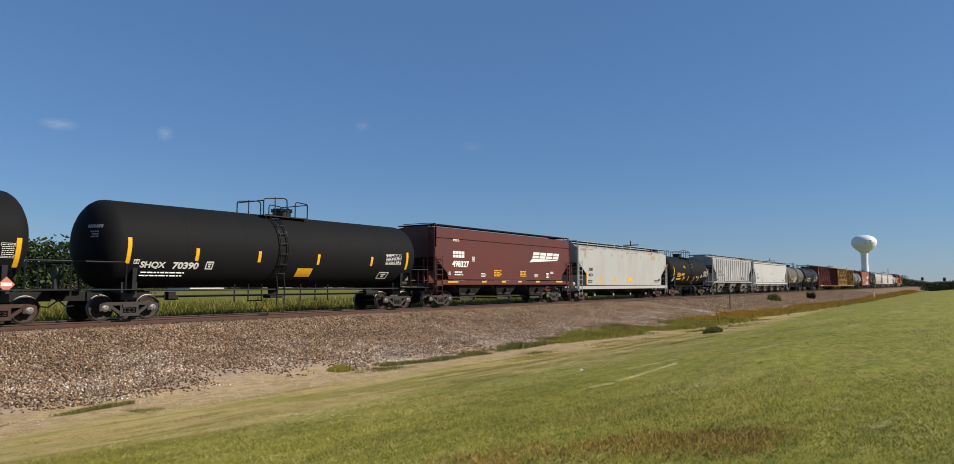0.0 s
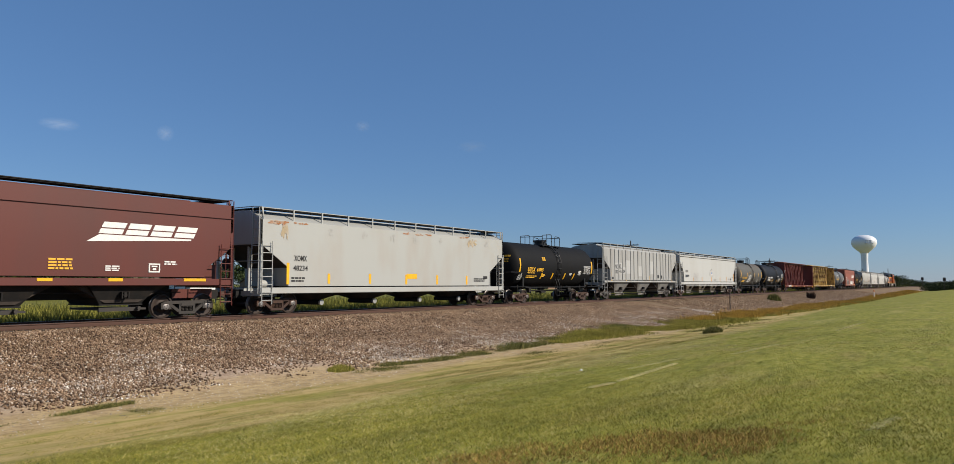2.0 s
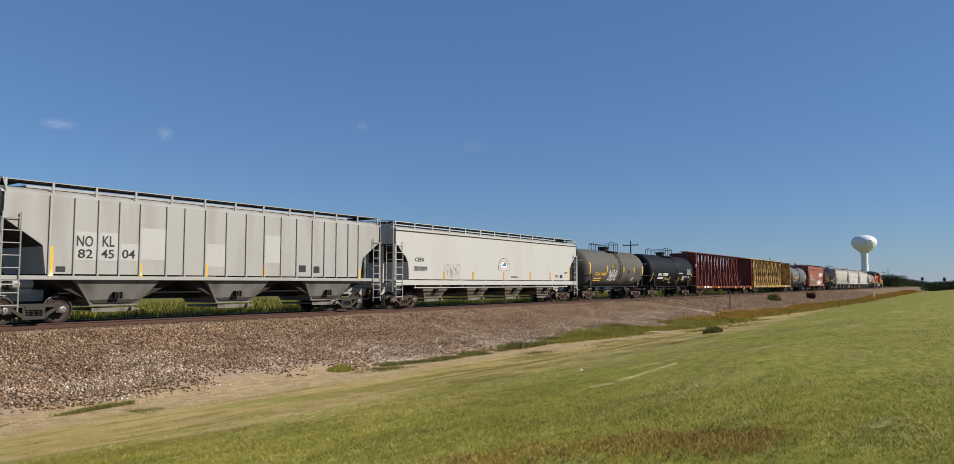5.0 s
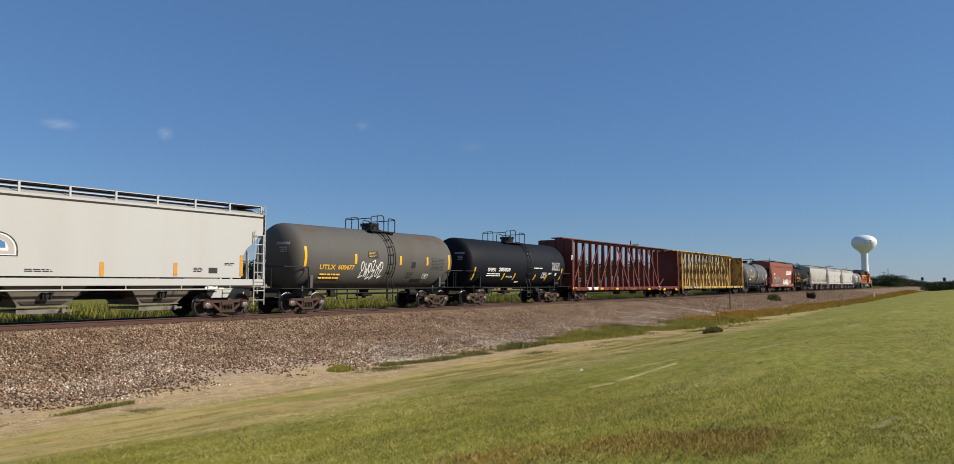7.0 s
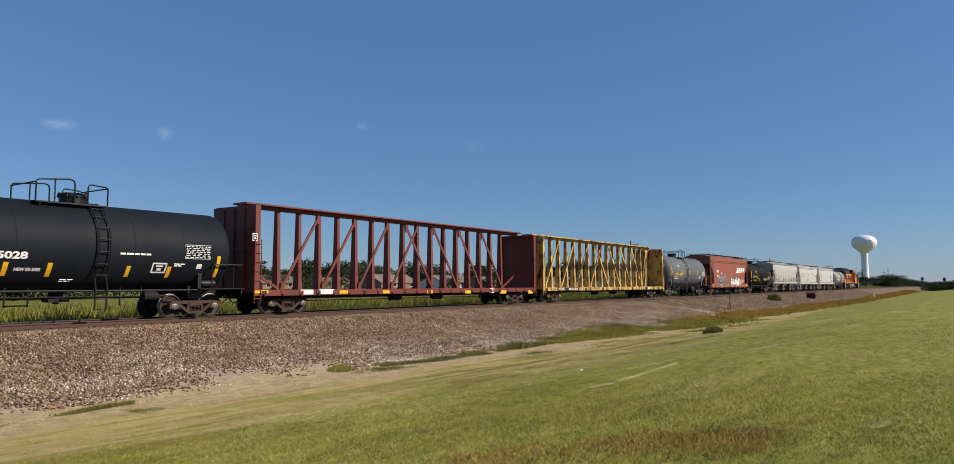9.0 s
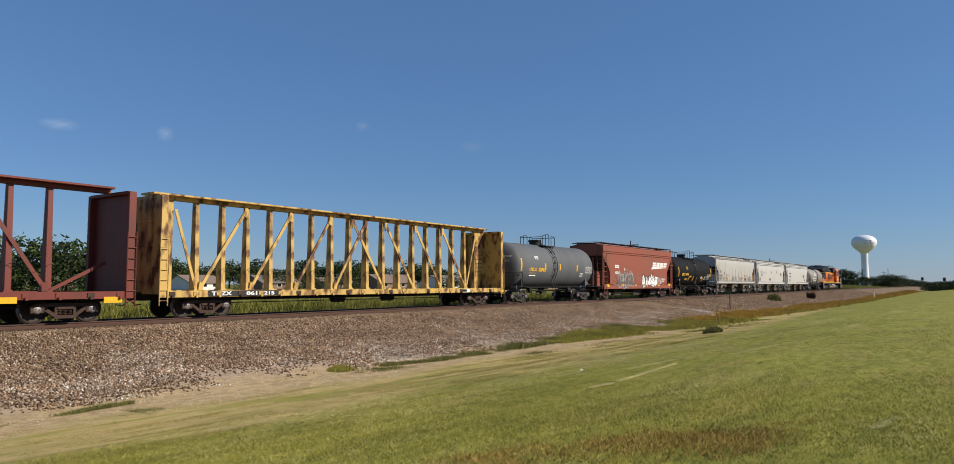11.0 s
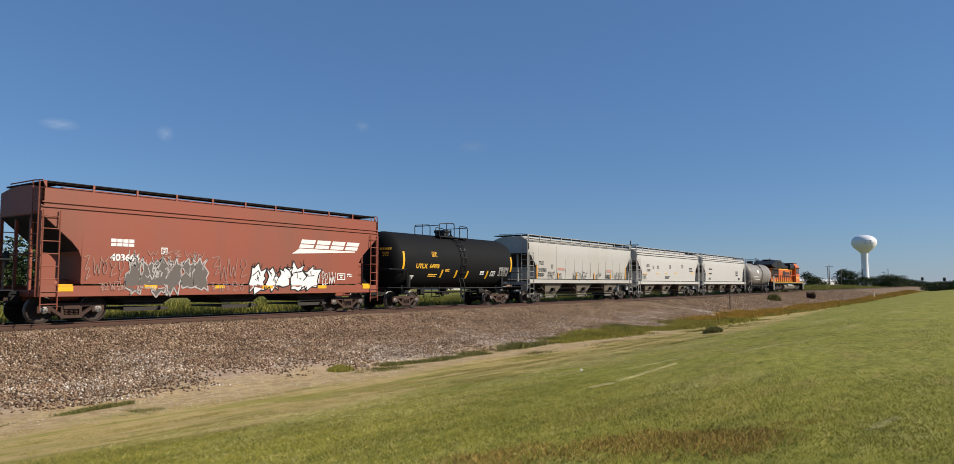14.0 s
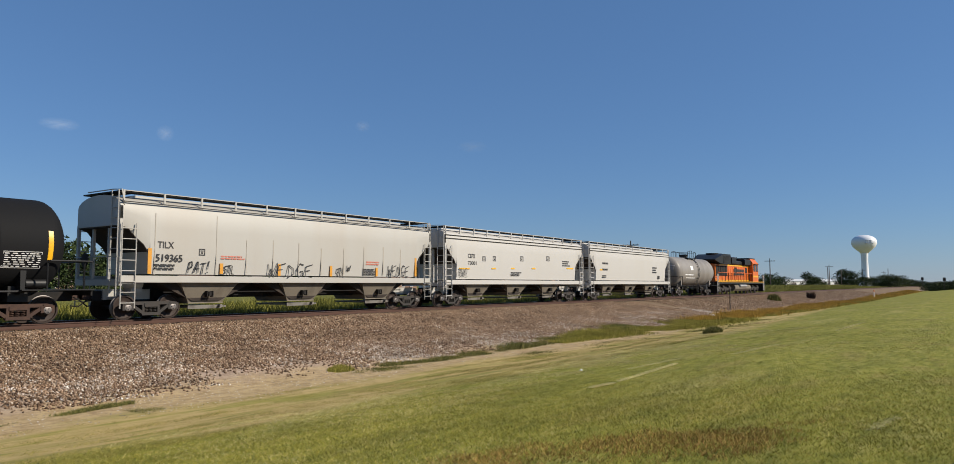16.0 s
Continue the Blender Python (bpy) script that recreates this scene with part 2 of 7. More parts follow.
def blend_ground():
    """One material for the ground sheet, by the distance from the track: mown lawn, dry strip, bare dirt, gravel, meadow."""
    m = bpy.data.materials.new("ground")
    m.use_nodes = True
    n, l = m.node_tree.nodes, m.node_tree.links
    b = n["Principled BSDF"]
    b.inputs["Roughness"].default_value = 0.95
    b.inputs["Specular IOR Level"].default_value = 0.15
    geo = n.new("ShaderNodeNewGeometry")
    sep = n.new("ShaderNodeSeparateXYZ")
    l.new(geo.outputs["Position"], sep.inputs[0])

    def tex(scale, detail=5.0, stretch=(1, 1, 1), rough=0.6):
        mp = n.new("ShaderNodeMapping")
        mp.inputs["Scale"].default_value = stretch
        l.new(geo.outputs["Position"], mp.inputs[0])
        t = n.new("ShaderNodeTexNoise")
        t.inputs["Scale"].default_value, t.inputs["Detail"].default_value, t.inputs["Roughness"].default_value = scale, detail, rough
        l.new(mp.outputs[0], t.inputs["Vector"])
        return t.outputs["Fac"]

    def maths(op, a, c):
        q = n.new("ShaderNodeMath")
        q.operation = op
        for k, val in enumerate((a, c)):
            if isinstance(val, (int, float)):
                q.inputs[k].default_value = val
            else:
                l.new(val, q.inputs[k])
        return q.outputs[0]

    def span(val, lo, hi):
        q = n.new("ShaderNodeMapRange")
        q.interpolation_type = "SMOOTHSTEP"
        q.inputs[1].default_value, q.inputs[2].default_value = lo, hi
        l.new(val, q.inputs[0])
        return q.outputs[0]

    def mix(f, a, c):
        q = n.new("ShaderNodeMix")
        q.data_type = "RGBA"
        if isinstance(f, float):
            q.inputs["Factor"].default_value = f
        else:
            l.new(f, q.inputs["Factor"])
        for k, val in (("A", a), ("B", c)):
            if isinstance(val, tuple):
                q.inputs[k].default_value = (*val, 1)
            else:
                l.new(val, q.inputs[k])
        return q.outputs["Result"]

    wob = tex(0.38, 5.0, (0.6, 1, 1), 0.65)
    y = maths("ADD", sep.outputs["Y"], maths("MULTIPLY", maths("SUBTRACT", wob, 0.5), 3.4))
    fine, mid, broad = tex(38.0, 3.0), tex(3.2, 5.0, (0.6, 1.2, 1)), tex(0.33, 4.0, (0.5, 1.1, 1))
    lawn = mix(span(mid, 0.3, 0.7), (0.205, 0.205, 0.026), (0.32, 0.295, 0.05))
    lawn = mix(maths("MULTIPLY", span(broad, 0.52, 0.72), 0.65), lawn, (0.44, 0.37, 0.13))
    worn = tex(0.8, 5.0, (0.45, 1.3, 1))
    lawn = mix(maths("MULTIPLY", span(worn, 0.55, 0.66), 0.55), lawn, (0.30, 0.215, 0.07))
    lawn = mix(maths("MULTIPLY", span(fine, 0.35, 0.75), 0.55), lawn, (0.13, 0.145, 0.028))
    mown = tex(0.7, 9.0, (0.45, 2.2, 1), 0.72)
    lawn = mix(maths("MULTIPLY", span(maths("SUBTRACT", 1.0, mown), 0.42, 0.68), 0.5), lawn, (0.115, 0.13, 0.022))
    clump = tex(5.5, 5.0, (0.35, 1.0, 1), 0.7)
    lawn = mix(maths("MULTIPLY", span(clump, 0.50, 0.68), 0.55), lawn, (0.40, 0.35, 0.11))
    lawn = mix(maths("MULTIPLY", span(maths("SUBTRACT", 1.0, clump), 0.50, 0.70), 0.6), lawn, (0.085, 0.10, 0.018))
    dry = mix(span(mid, 0.35, 0.7), (0.50, 0.37, 0.155), (0.37, 0.29, 0.10))
    dry = mix(maths("MULTIPLY", span(fine, 0.4, 0.75), 0.4), dry, (0.24, 0.18, 0.075))
    dirt = mix(span(tex(4.5, 6.0, (0.7, 1, 1), 0.72), 0.4, 0.62), (0.53, 0.39, 0.20), (0.35, 0.245, 0.12))
    dirt = mix(maths("MULTIPLY", span(fine, 0.45, 0.7), 0.5), dirt, (0.22, 0.16, 0.11))
    stone = mix(span(tex(11.0, 3.0), 0.4, 0.62), (0.14, 0.095, 0.057), (0.25, 0.175, 0.11))
    meadow = mix(span(mid, 0.3, 0.7), (0.10, 0.105, 0.018), (0.21, 0.195, 0.045))
    for x0, x1, d in ((17.0, 33.0, 0.5), (38.0, 90.0, -4.0), (100.0, 240.0, -2.4)):
        run = n.new("ShaderNodeMapRange")
        run.inputs[1].default_value, run.inputs[2].default_value, run.inputs[3].default_value, run.inputs[4].default_value = x0, x1, 0.0, d
        l.new(sep.outputs["X"], run.inputs[0])
        y = maths("ADD", y, run.outputs[0])
    # the verge: green and straw streaks side by side, then bare dirt, then dust and stones
    streaks = tex(1.1, 6.0, (0.22, 1.6, 1), 0.6)
    verge = mix(span(streaks, 0.49, 0.56), dry, mix(0.3, lawn, dry))
    c = mix(span(y, 9.0, 10.3), lawn, verge)
    c = mix(span(y, 13.0, 14.4), c, dirt)
    dust = mix(span(tex(7.0, 6.0), 0.4, 0.65), (0.43, 0.325, 0.235), (0.27, 0.19, 0.13))
    foot = maths("ADD", sep.outputs["Y"], maths("MULTIPLY", maths("SUBTRACT", tex(0.7, 6.0, (0.6, 1, 1), 0.7), 0.5), 3.6))
    c = mix(span(foot, 15.2, 17.2), c, dust)
    c = mix(span(foot, 17.2, 19.2), c, stone)
    c = mix(span(sep.outputs["Y"], 31.0, 33.0), c, meadow)
    l.new(c, b.inputs["Base Color"])
    bp = n.new("ShaderNodeBump")
    bp.inputs["Strength"].default_value, bp.inputs["Distance"].default_value = 0.45, 0.03
    l.new(fine, bp.inputs["Height"])
    l.new(bp.outputs[0], b.inputs["Normal"])
    return m


def ground_sheet():
    xs = sorted({-3000, -1500, -700, -350, -160, -80, -50, *range(-40, 130, 1), *range(130, 320, 6), 400, 500, 700, 1000, 1500, 2200, 3000})
    ys = sorted({-3000, -1200, -500, -200, -100, -60, -40, -25, -15, -8, -4, *[k * 0.5 for k in range(-4, 70)], 36, 38, 41, 45, 50, 60, 80, 120, 200, 350, 600, 1000, 1800, 3000})
    v = [(x, y, lie(x, y)) for x in xs for y in ys]
    w = len(ys)
    f = [(i * w + j, (i + 1) * w + j, (i + 1) * w + j + 1, i * w + j + 1) for i in range(len(xs) - 1) for j in range(w - 1)]
    return Shape().add(v, f)


slab("ground", ground_sheet(), blend_ground(), "mown lawn, dry verge, gravel bank and meadow beside a railway", "ground", kind="structure", smooth=60)


def rail_shape():
    """A flat-bottomed rail, its head at z = 0."""
    ring = [(-0.07, -0.172), (0.07, -0.172), (0.07, -0.16), (0.012, -0.14), (0.010, -0.045), (0.036, -0.035), (0.036, -0.006), (0.028, 0.0), (-0.028, 0.0), (-0.036, -0.006),
            (-0.036, -0.035), (-0.010, -0.045), (-0.012, -0.14), (-0.07, -0.16)]
    s = Shape()
    s.loft([[(x, y, z) for y, z in ring] for x in (-120, 0, 60, 150, 400, 1000)])
    return s


track = thing("railway_track", "rusty steel rails on timber ties in brown ballast", "railway track", kind="structure")
for side in (-0.755, 0.755):
    ob = part("rail", rail_shape, rail_side, track, at=pose(0, TRACK + side, 0), key="rail")
    part("rail_head", lambda: Shape().box(-120, 1000, -0.026, 0.026, 0.0005, 0.002), rail_top, ob, "polished running surface", key="rail_head")
for k in range(260):
    part("tie", lambda: Shape().box(-0.115, 0.115, -1.3, 1.3, -0.34, -0.176, 0), tie_wood, track, at=pose(-24 + 0.52 * k, TRACK, 0.004 * math.sin(k * 7.3), 0, 0, 0.5 * math.sin(k * 3.1)), key="tie")

# ---- running gear ----
WHEEL = 0.457


def wheelset_shape():
    s = Shape()
    s.disc((0, 0, 0), "y", [(-1.02, 0.075), (-0.8, 0.08), (0.8, 0.08), (1.02, 0.075)], 12)
    for k in (-1, 1):
        rim = [(0.675, 0.15), (0.69, 0.16), (0.70, 0.38), (0.682, 0.40), (0.682, 0.484), (0.705, 0.484), (0.718, 0.459), (0.815, 0.452), (0.818, 0.40), (0.775, 0.385), (0.75, 0.25), (0.80, 0.15), (0.83, 0.14), (0.83, 0.08)]
        s.disc((0, 0, 0), "y", [(k * h, r) for h, r in rim], 32)
        s.disc((0, 0, 0), "y", [(k * 0.98, 0.13), (k * 1.09, 0.13), (k * 1.10, 0.11), (k * 1.10, 0.0001)], 14)
        for a in range(3):
            t = 2.0944 * a
            s.disc((0.065 * math.cos(t), 0, 0.065 * math.sin(t)), "y", [(k * 1.09, 0.024), (k * 1.125, 0.022), (k * 1.125, 0.0001)], 6)
    return s


def side_frame_shape():
    """A cast truck side frame: arched top member, tension member, columns and pedestal jaws, with lightening holes."""
    s = Shape()
    for y0, y1 in ((-0.07, 0.07),):
        top = [(-1.06, 0.60), (-0.86, 0.66), (-0.42, 0.66), (0.42, 0.66), (0.86, 0.66), (1.06, 0.60)]
        for (a, p), (b, q) in zip(top, top[1:]):
            s.bar((a, 0, p - 0.05), (b, 0, q - 0.05), 0.12, 0.16)
        for k in (-1, 1):
            s.bar((k * 0.74, 0, 0.55), (k * 0.30, 0, 0.24), 0.11, 0.15)
            s.bar((k * 0.30, 0, 0.60), (k * 0.30, 0, 0.22), 0.09, 0.15)
            s.box(k * 1.05 - 0.05, k * 1.05 + 0.05, -0.09, 0.09, 0.36, 0.60)
            s.box(k * 0.73 - 0.05, k * 0.73 + 0.05, -0.09, 0.09, 0.36, 0.60)
            s.box(k * 0.889 - 0.14, k * 0.889 + 0.14, -0.10, 0.05, 0.55, 0.64)
        s.bar((-0.36, 0, 0.215), (0.36, 0, 0.215), 0.11, 0.18)
    return s


def spring_shape():
    s = Shape()
    for k in (-1, 0, 1):
        path = [(k * 0.17 + 0.065 * math.cos(t), 0.065 * math.sin(t), 0.27 + 0.22 * t / (2 * math.pi * 4)) for t in (i * math.pi / 4 for i in range(33))]
        s.tube(path, 0.016, 4)
    s.box(-0.27, 0.27, -0.10, 0.10, 0.47, 0.60)
    return s


ROLLING = []


def truck(parent, x, steel, tag):
    """A two-axle truck centred at x."""
    body = part("truck", lambda: Shape().box(-0.2, 0.2, -1.05, 1.05, 0.42, 0.62).box(-0.32, 0.32, -0.3, 0.3, 0.6, 0.74).box(-0.75, 0.75, -0.25, 0.25, 0.42, 0.5).box(-0.62, -0.5, -0.7, 0.7, 0.28, 0.45).box(0.5, 0.62, -0.7, 0.7, 0.28, 0.45),
                steel_dark, parent, "two-axle truck", at=pose(x, 0, 0), key="bolster")
    for k in (-1, 1):
        part("side_frame", side_frame_shape, steel, body, at=pose(0, k * 1.0, 0), key="frame" + tag)
        part("spring_nest", spring_shape, steel, body, at=pose(0, k * 1.0, 0), key="spring" + tag)
    for k in (-1, 1):
        w = part("wheelset", wheelset_shape, wheel_steel, body, at=pose(k * 0.889, 0, WHEEL), key="wheelset")
        if len(w.data.materials) < 2:
            w.data.materials.append(tread_steel)
            for p in w.data.polygons:
                if all(0.44 < math.hypot(w.data.vertices[i].co.x, w.data.vertices[i].co.z) < 0.49 for i in p.vertices):
                    p.material_index = 1
                elif all(abs(w.data.vertices[i].co.y) > 1.085 for i in p.vertices):
                    p.material_index = 1
        ROLLING.append((w, k * 0.889, parent))
    return body


def coupler(parent, x, way):
    """A knuckle coupler with its shank, reaching way from x, and a hanging air hose."""
    s = Shape()
    s.box(min(x, x + way * 0.75), max(x, x + way * 0.75), -0.07, 0.07, 0.80, 0.94, 0.01)
    s.box(min(x + way * 0.62, x + way * 0.92), max(x + way * 0.62, x + way * 0.92), -0.14, 0.12, 0.74, 1.0, 0.03)
    part("coupler", s, steel_rusty, parent, "rusty knuckle coupler")
    s = Shape()
    s.tube([(x + way * 0.2, -0.35, 0.85), (x + way * 0.45, -0.36, 0.72), (x + way * 0.7, -0.30, 0.52), (x + way * 0.95, -0.25, 0.55)], 0.025)
    part("air_hose", s, steel_dark, parent)


def ladder(name, x0, x1, y, z0, z1, rungs, material, parent, r=0.022, lean=0.0):
    s = Shape()
    s.tube([(x0, y, z0), (x0, y + lean, z1)], r)
    s.tube([(x1, y, z0), (x1, y + lean, z1)], r)
    for k in range(rungs):
        z = z0 + (z1 - z0) * (k + 0.5) / rungs
        yy = y + lean * (k + 0.5) / rungs
        s.tube([(x0, yy, z), (x1, yy, z)], r * 0.8)
    return part(name, s, material, parent)


CARS = []


def car(name, s0, label, category):
    """The empty at the middle of a car; s0: where it is at eight seconds."""
    ob = thing(name, label, category, "cars of the freight train", at=pose(s0, TRACK, 0))
    CARS.append((ob, s0))
    return ob


# ---- markings ----
def flat_side(y):
    return lambda z: y


def tank_side(radius, mid):
    return lambda z: -math.sqrt(max(radius * radius - (z - mid) ** 2, 0.0))


def patch(name, parent, x0, x1, z0, z1, side, material, slant=0.0, proud=0.010, label=""):
    """A painted or stuck-on rectangle that follows the side."""
    n = 6
    v, f = [], []
    for k in range(n + 1):
        z = z0 + (z1 - z0) * k / n
        d = slant * k / n
        v += [(x0 + d, side(z) - proud, z), (x1 + d, side(z) - proud, z), (x0 + d, side(z) + 0.002, z), (x1 + d, side(z) + 0.002, z)]
    for k in range(n):
        a, b = 4 * k, 4 * k + 4
        f += [(a, a + 1, b + 1, b), (a + 2, a, b, b + 2), (a + 1, a + 3, b + 3, b + 1)]
    f += [(0, 2, 3, 1), (4 * n, 4 * n + 1, 4 * n + 3, 4 * n + 2)]
    return part(name, Shape().add(v, f), material, parent, label)


def lettering(text, parent, x0, x1, z0, z1, side, material, name="lettering", shear=0.0, proud=0.014, bold=0.038):
    """Words painted on a side, fitted into a rectangle."""
    cu = bpy.data.curves.new("text", "FONT")
    cu.body, cu.shear, cu.resolution_u, cu.offset = text, shear, 3, 0.014 if material is letter_black else bold
    tmp = bpy.data.objects.new("text", cu)
    scene.collection.objects.link(tmp)
    bpy.context.view_layer.update()
    me = bpy.data.meshes.new_from_object(tmp.evaluated_get(bpy.context.evaluated_depsgraph_get()))
    bpy.data.objects.remove(tmp)
    bpy.data.curves.remove(cu)
    xs, ys = [p.co.x for p in me.vertices], [p.co.y for p in me.vertices]
    a, b, c, d = min(xs), max(xs), min(ys), max(ys)
    for p in me.vertices:
        z = z0 + (z1 - z0) * (p.co.y - c) / (d - c)
        p.co = (x0 + (x1 - x0) * (p.co.x - a) / (b - a), side(z) - proud, z)
    me.materials.clear()
    me.materials.append(material)
    me.name = name
    ob = new(name, me)
    ob.parent = parent
    return ob


def bars(parent, x0, x1, z, h, side, material, count=1, gap=0.0, seed=1, name="small_print"):
    """Unreadable lines of small print as broken bars."""
    r = random.Random(seed)
    s = Shape()
    for k in range(count):
        zz = z - k * gap
        x = x0
        end = x1 - (x1 - x0) * 0.3 * r.random()
        while x < end:
            w = r.uniform(0.08, 0.28)
            y = side(zz + h / 2) - 0.010
            s.box(x, min(x + w, end), y, y + 0.004, zz, zz + h)
            x += w + 0.04
    return part(name, s, material, parent)


def stain(parent, x0, x1, z0, z1, side, material, seed):
    """A rust bloom with ragged edges and a few drips."""
    r = random.Random(seed)
    s = Shape()
    m, q, w, h = (x0 + x1) / 2, (z0 + z1) / 2, (x1 - x0) / 2, (z1 - z0) / 2
    for k in range(9):
        cx, cz = m + w * r.uniform(-0.8, 0.8), q + h * r.uniform(-0.6, 0.5)
        n = 9
        a, c = w * r.uniform(0.10, 0.35), h * r.uniform(0.2, 0.7)
        flat = [(cx + a * math.cos(t) * r.uniform(0.6, 1.2), min(cz + c * math.sin(t) * r.uniform(0.6, 1.3), z1)) for t in (2 * math.pi * i / n for i in range(n))]
        ring = [(u, side(v) - 0.006 - 0.0006 * k, v) for u, v in flat]
        s.add(ring, [tuple(range(n))])
    part("rust_stain", s, material, parent, "ragged rust stain", smooth=0)["kind"] = "stuff"


def data_table(parent, x0, x1, z0, z1, side, material):
    """A stencilled table of test dates: a grid of cells."""
    s = Shape()
    r = random.Random(int(x0 * 100) + 7)

    def cell(a, b, p, q):
        y, w = side(p) - 0.010, side(q) - 0.010
        s.add([(a, y, p), (b, y, p), (b, w, q), (a, w, q)], [(0, 1, 2, 3)])

    t = (z1 - z0) * 0.03
    cell(x0, x1, z0, z0 + t), cell(x0, x1, z1 - t, z1), cell(x0, x0 + t, z0 + t, z1 - t), cell(x1 - t, x1, z0 + t, z1 - t)
    for j in range(7):
        p = z0 + (z1 - z0) * (0.08 + j * 0.128)
        x = x0 + 2.5 * t
        while x < x1 - 2.5 * t:
            w = (x1 - x0) * r.uniform(0.05, 0.16)
            cell(x, min(x + w, x1 - 2.0 * t), p, p + (z1 - z0) * 0.055)
            x += w + (x1 - x0) * r.choice((0.03, 0.05, 0.09))
    return part("test_table", s, material, parent, "stencilled test table")


def frame_mark(parent, x0, x1, z0, z1, side, material):
    """A small square outline with a block inside."""
    s = Shape()
    t = min(x1 - x0, z1 - z0) * 0.14

    def quad(a, b, p, q):
        s.add([(a, side(p) - 0.010, p), (b, side(p) - 0.010, p), (b, side(q) - 0.010, q), (a, side(q) - 0.010, q)], [(0, 1, 2, 3)])

    quad(x0, x1, z0, z0 + t), quad(x0, x1, z1 - t, z1), quad(x0, x0 + t, z0 + t, z1 - t), quad(x1 - t, x1, z0 + t, z1 - t)
    quad(x0 + (x1 - x0) * 0.35, x0 + (x1 - x0) * 0.65, z0 + (z1 - z0) * 0.25, z0 + (z1 - z0) * 0.5)
    quad(x0 + (x1 - x0) * 0.25, x0 + (x1 - x0) * 0.75, z0 + (z1 - z0) * 0.6, z0 + (z1 - z0) * 0.75)
    return part("square_mark", s, material, parent)


def emblem_blocks(parent, x0, x1, z0, z1, side, material, swoosh):
    """The owner's emblem as four plain split blocks, slanted over a wedge where it has one."""
    low = z0 + (z1 - z0) * (0.42 if swoosh else 0.0)
    lean = (z1 - low) * (0.45 if swoosh else 0.0)
    left = x0 + (x1 - x0) * (0.08 if swoosh else 0.0)
    w = (x1 - left - lean) / 4
    s = Shape()

    def quad(a, b, p, q):
        da, db = lean * (p - low) / (z1 - low), lean * (q - low) / (z1 - low)
        s.add([(a + da, side(p) - 0.008, p), (b + da, side(p) - 0.008, p), (b + db, side(q) - 0.008, q), (a + db, side(q) - 0.008, q)], [(0, 1, 2, 3)])

    h = z1 - low
    for k in range(4):
        a, b = left + w * k + w * 0.06, left + w * (k + 1) - w * 0.06
        quad(a, b, low, low + h * 0.42)
        quad(a, b, low + h * 0.52, z1)
    part("owner_emblem", s, material, parent, "white block emblem")
    if swoosh:
        v = [(x0, side(z0) - 0.008, z0), (x0 + (x1 - x0) * 0.10, side(low) - 0.008, low - h * 0.08), (x0 + (x1 - x0) * 0.92, side(low) - 0.008, low - h * 0.12), (x0 + (x1 - x0) * 0.92, side(low) - 0.008, low - h * 0.25)]
        part("emblem_wedge", Shape().add(v, [(0, 3, 2, 1)]), material, parent)


def arch_emblem(parent, x0, x1, z0, z1, side):
    """A round-arched emblem: dark outline, brown band and blue hills, with no words."""
    y = side(z0) - 0.006
    m, r = (x0 + x1) / 2, (x1 - x0) / 2

    def arch(k, depth, material, name):
        pts = [(m - r * k, y - depth, z0 + (1 - k) * r * 0.6)] + [(m - r * k * math.cos(t), y - depth, z0 + (z1 - z0) * (1 - k) * 0.3 + (z1 - z0) * k * (0.25 + 0.75 * math.sin(t)) * 0.98) for t in (i * math.pi / 14 for i in range(15))] + [(m + r * k, y - depth, z0 + (1 - k) * r * 0.6)]
        part(name, Shape().add(pts, [tuple(range(len(pts)))]), material, parent)

    arch(1.0, 0.0, letter_black, "arch_outline")
    arch(0.92, 0.002, letter_white, "arch_field")
    arch(0.84, 0.004, graffiti_grey, "arch_band")
    arch(0.56, 0.006, letter_white, "arch_window")
    part("blue_hills", Shape().add([(m - r * 0.4, y - 0.009, z0 + (z1 - z0) * 0.32), (m + r * 0.42, y - 0.009, z0 + (z1 - z0) * 0.32), (m + r * 0.4, y - 0.009, z0 + (z1 - z0) * 0.55), (m + r * 0.15, y - 0.009, z0 + (z1 - z0) * 0.66), (m - r * 0.1, y - 0.009, z0 + (z1 - z0) * 0.5)], [(0, 1, 2, 3, 4)]), letter_blue, parent)


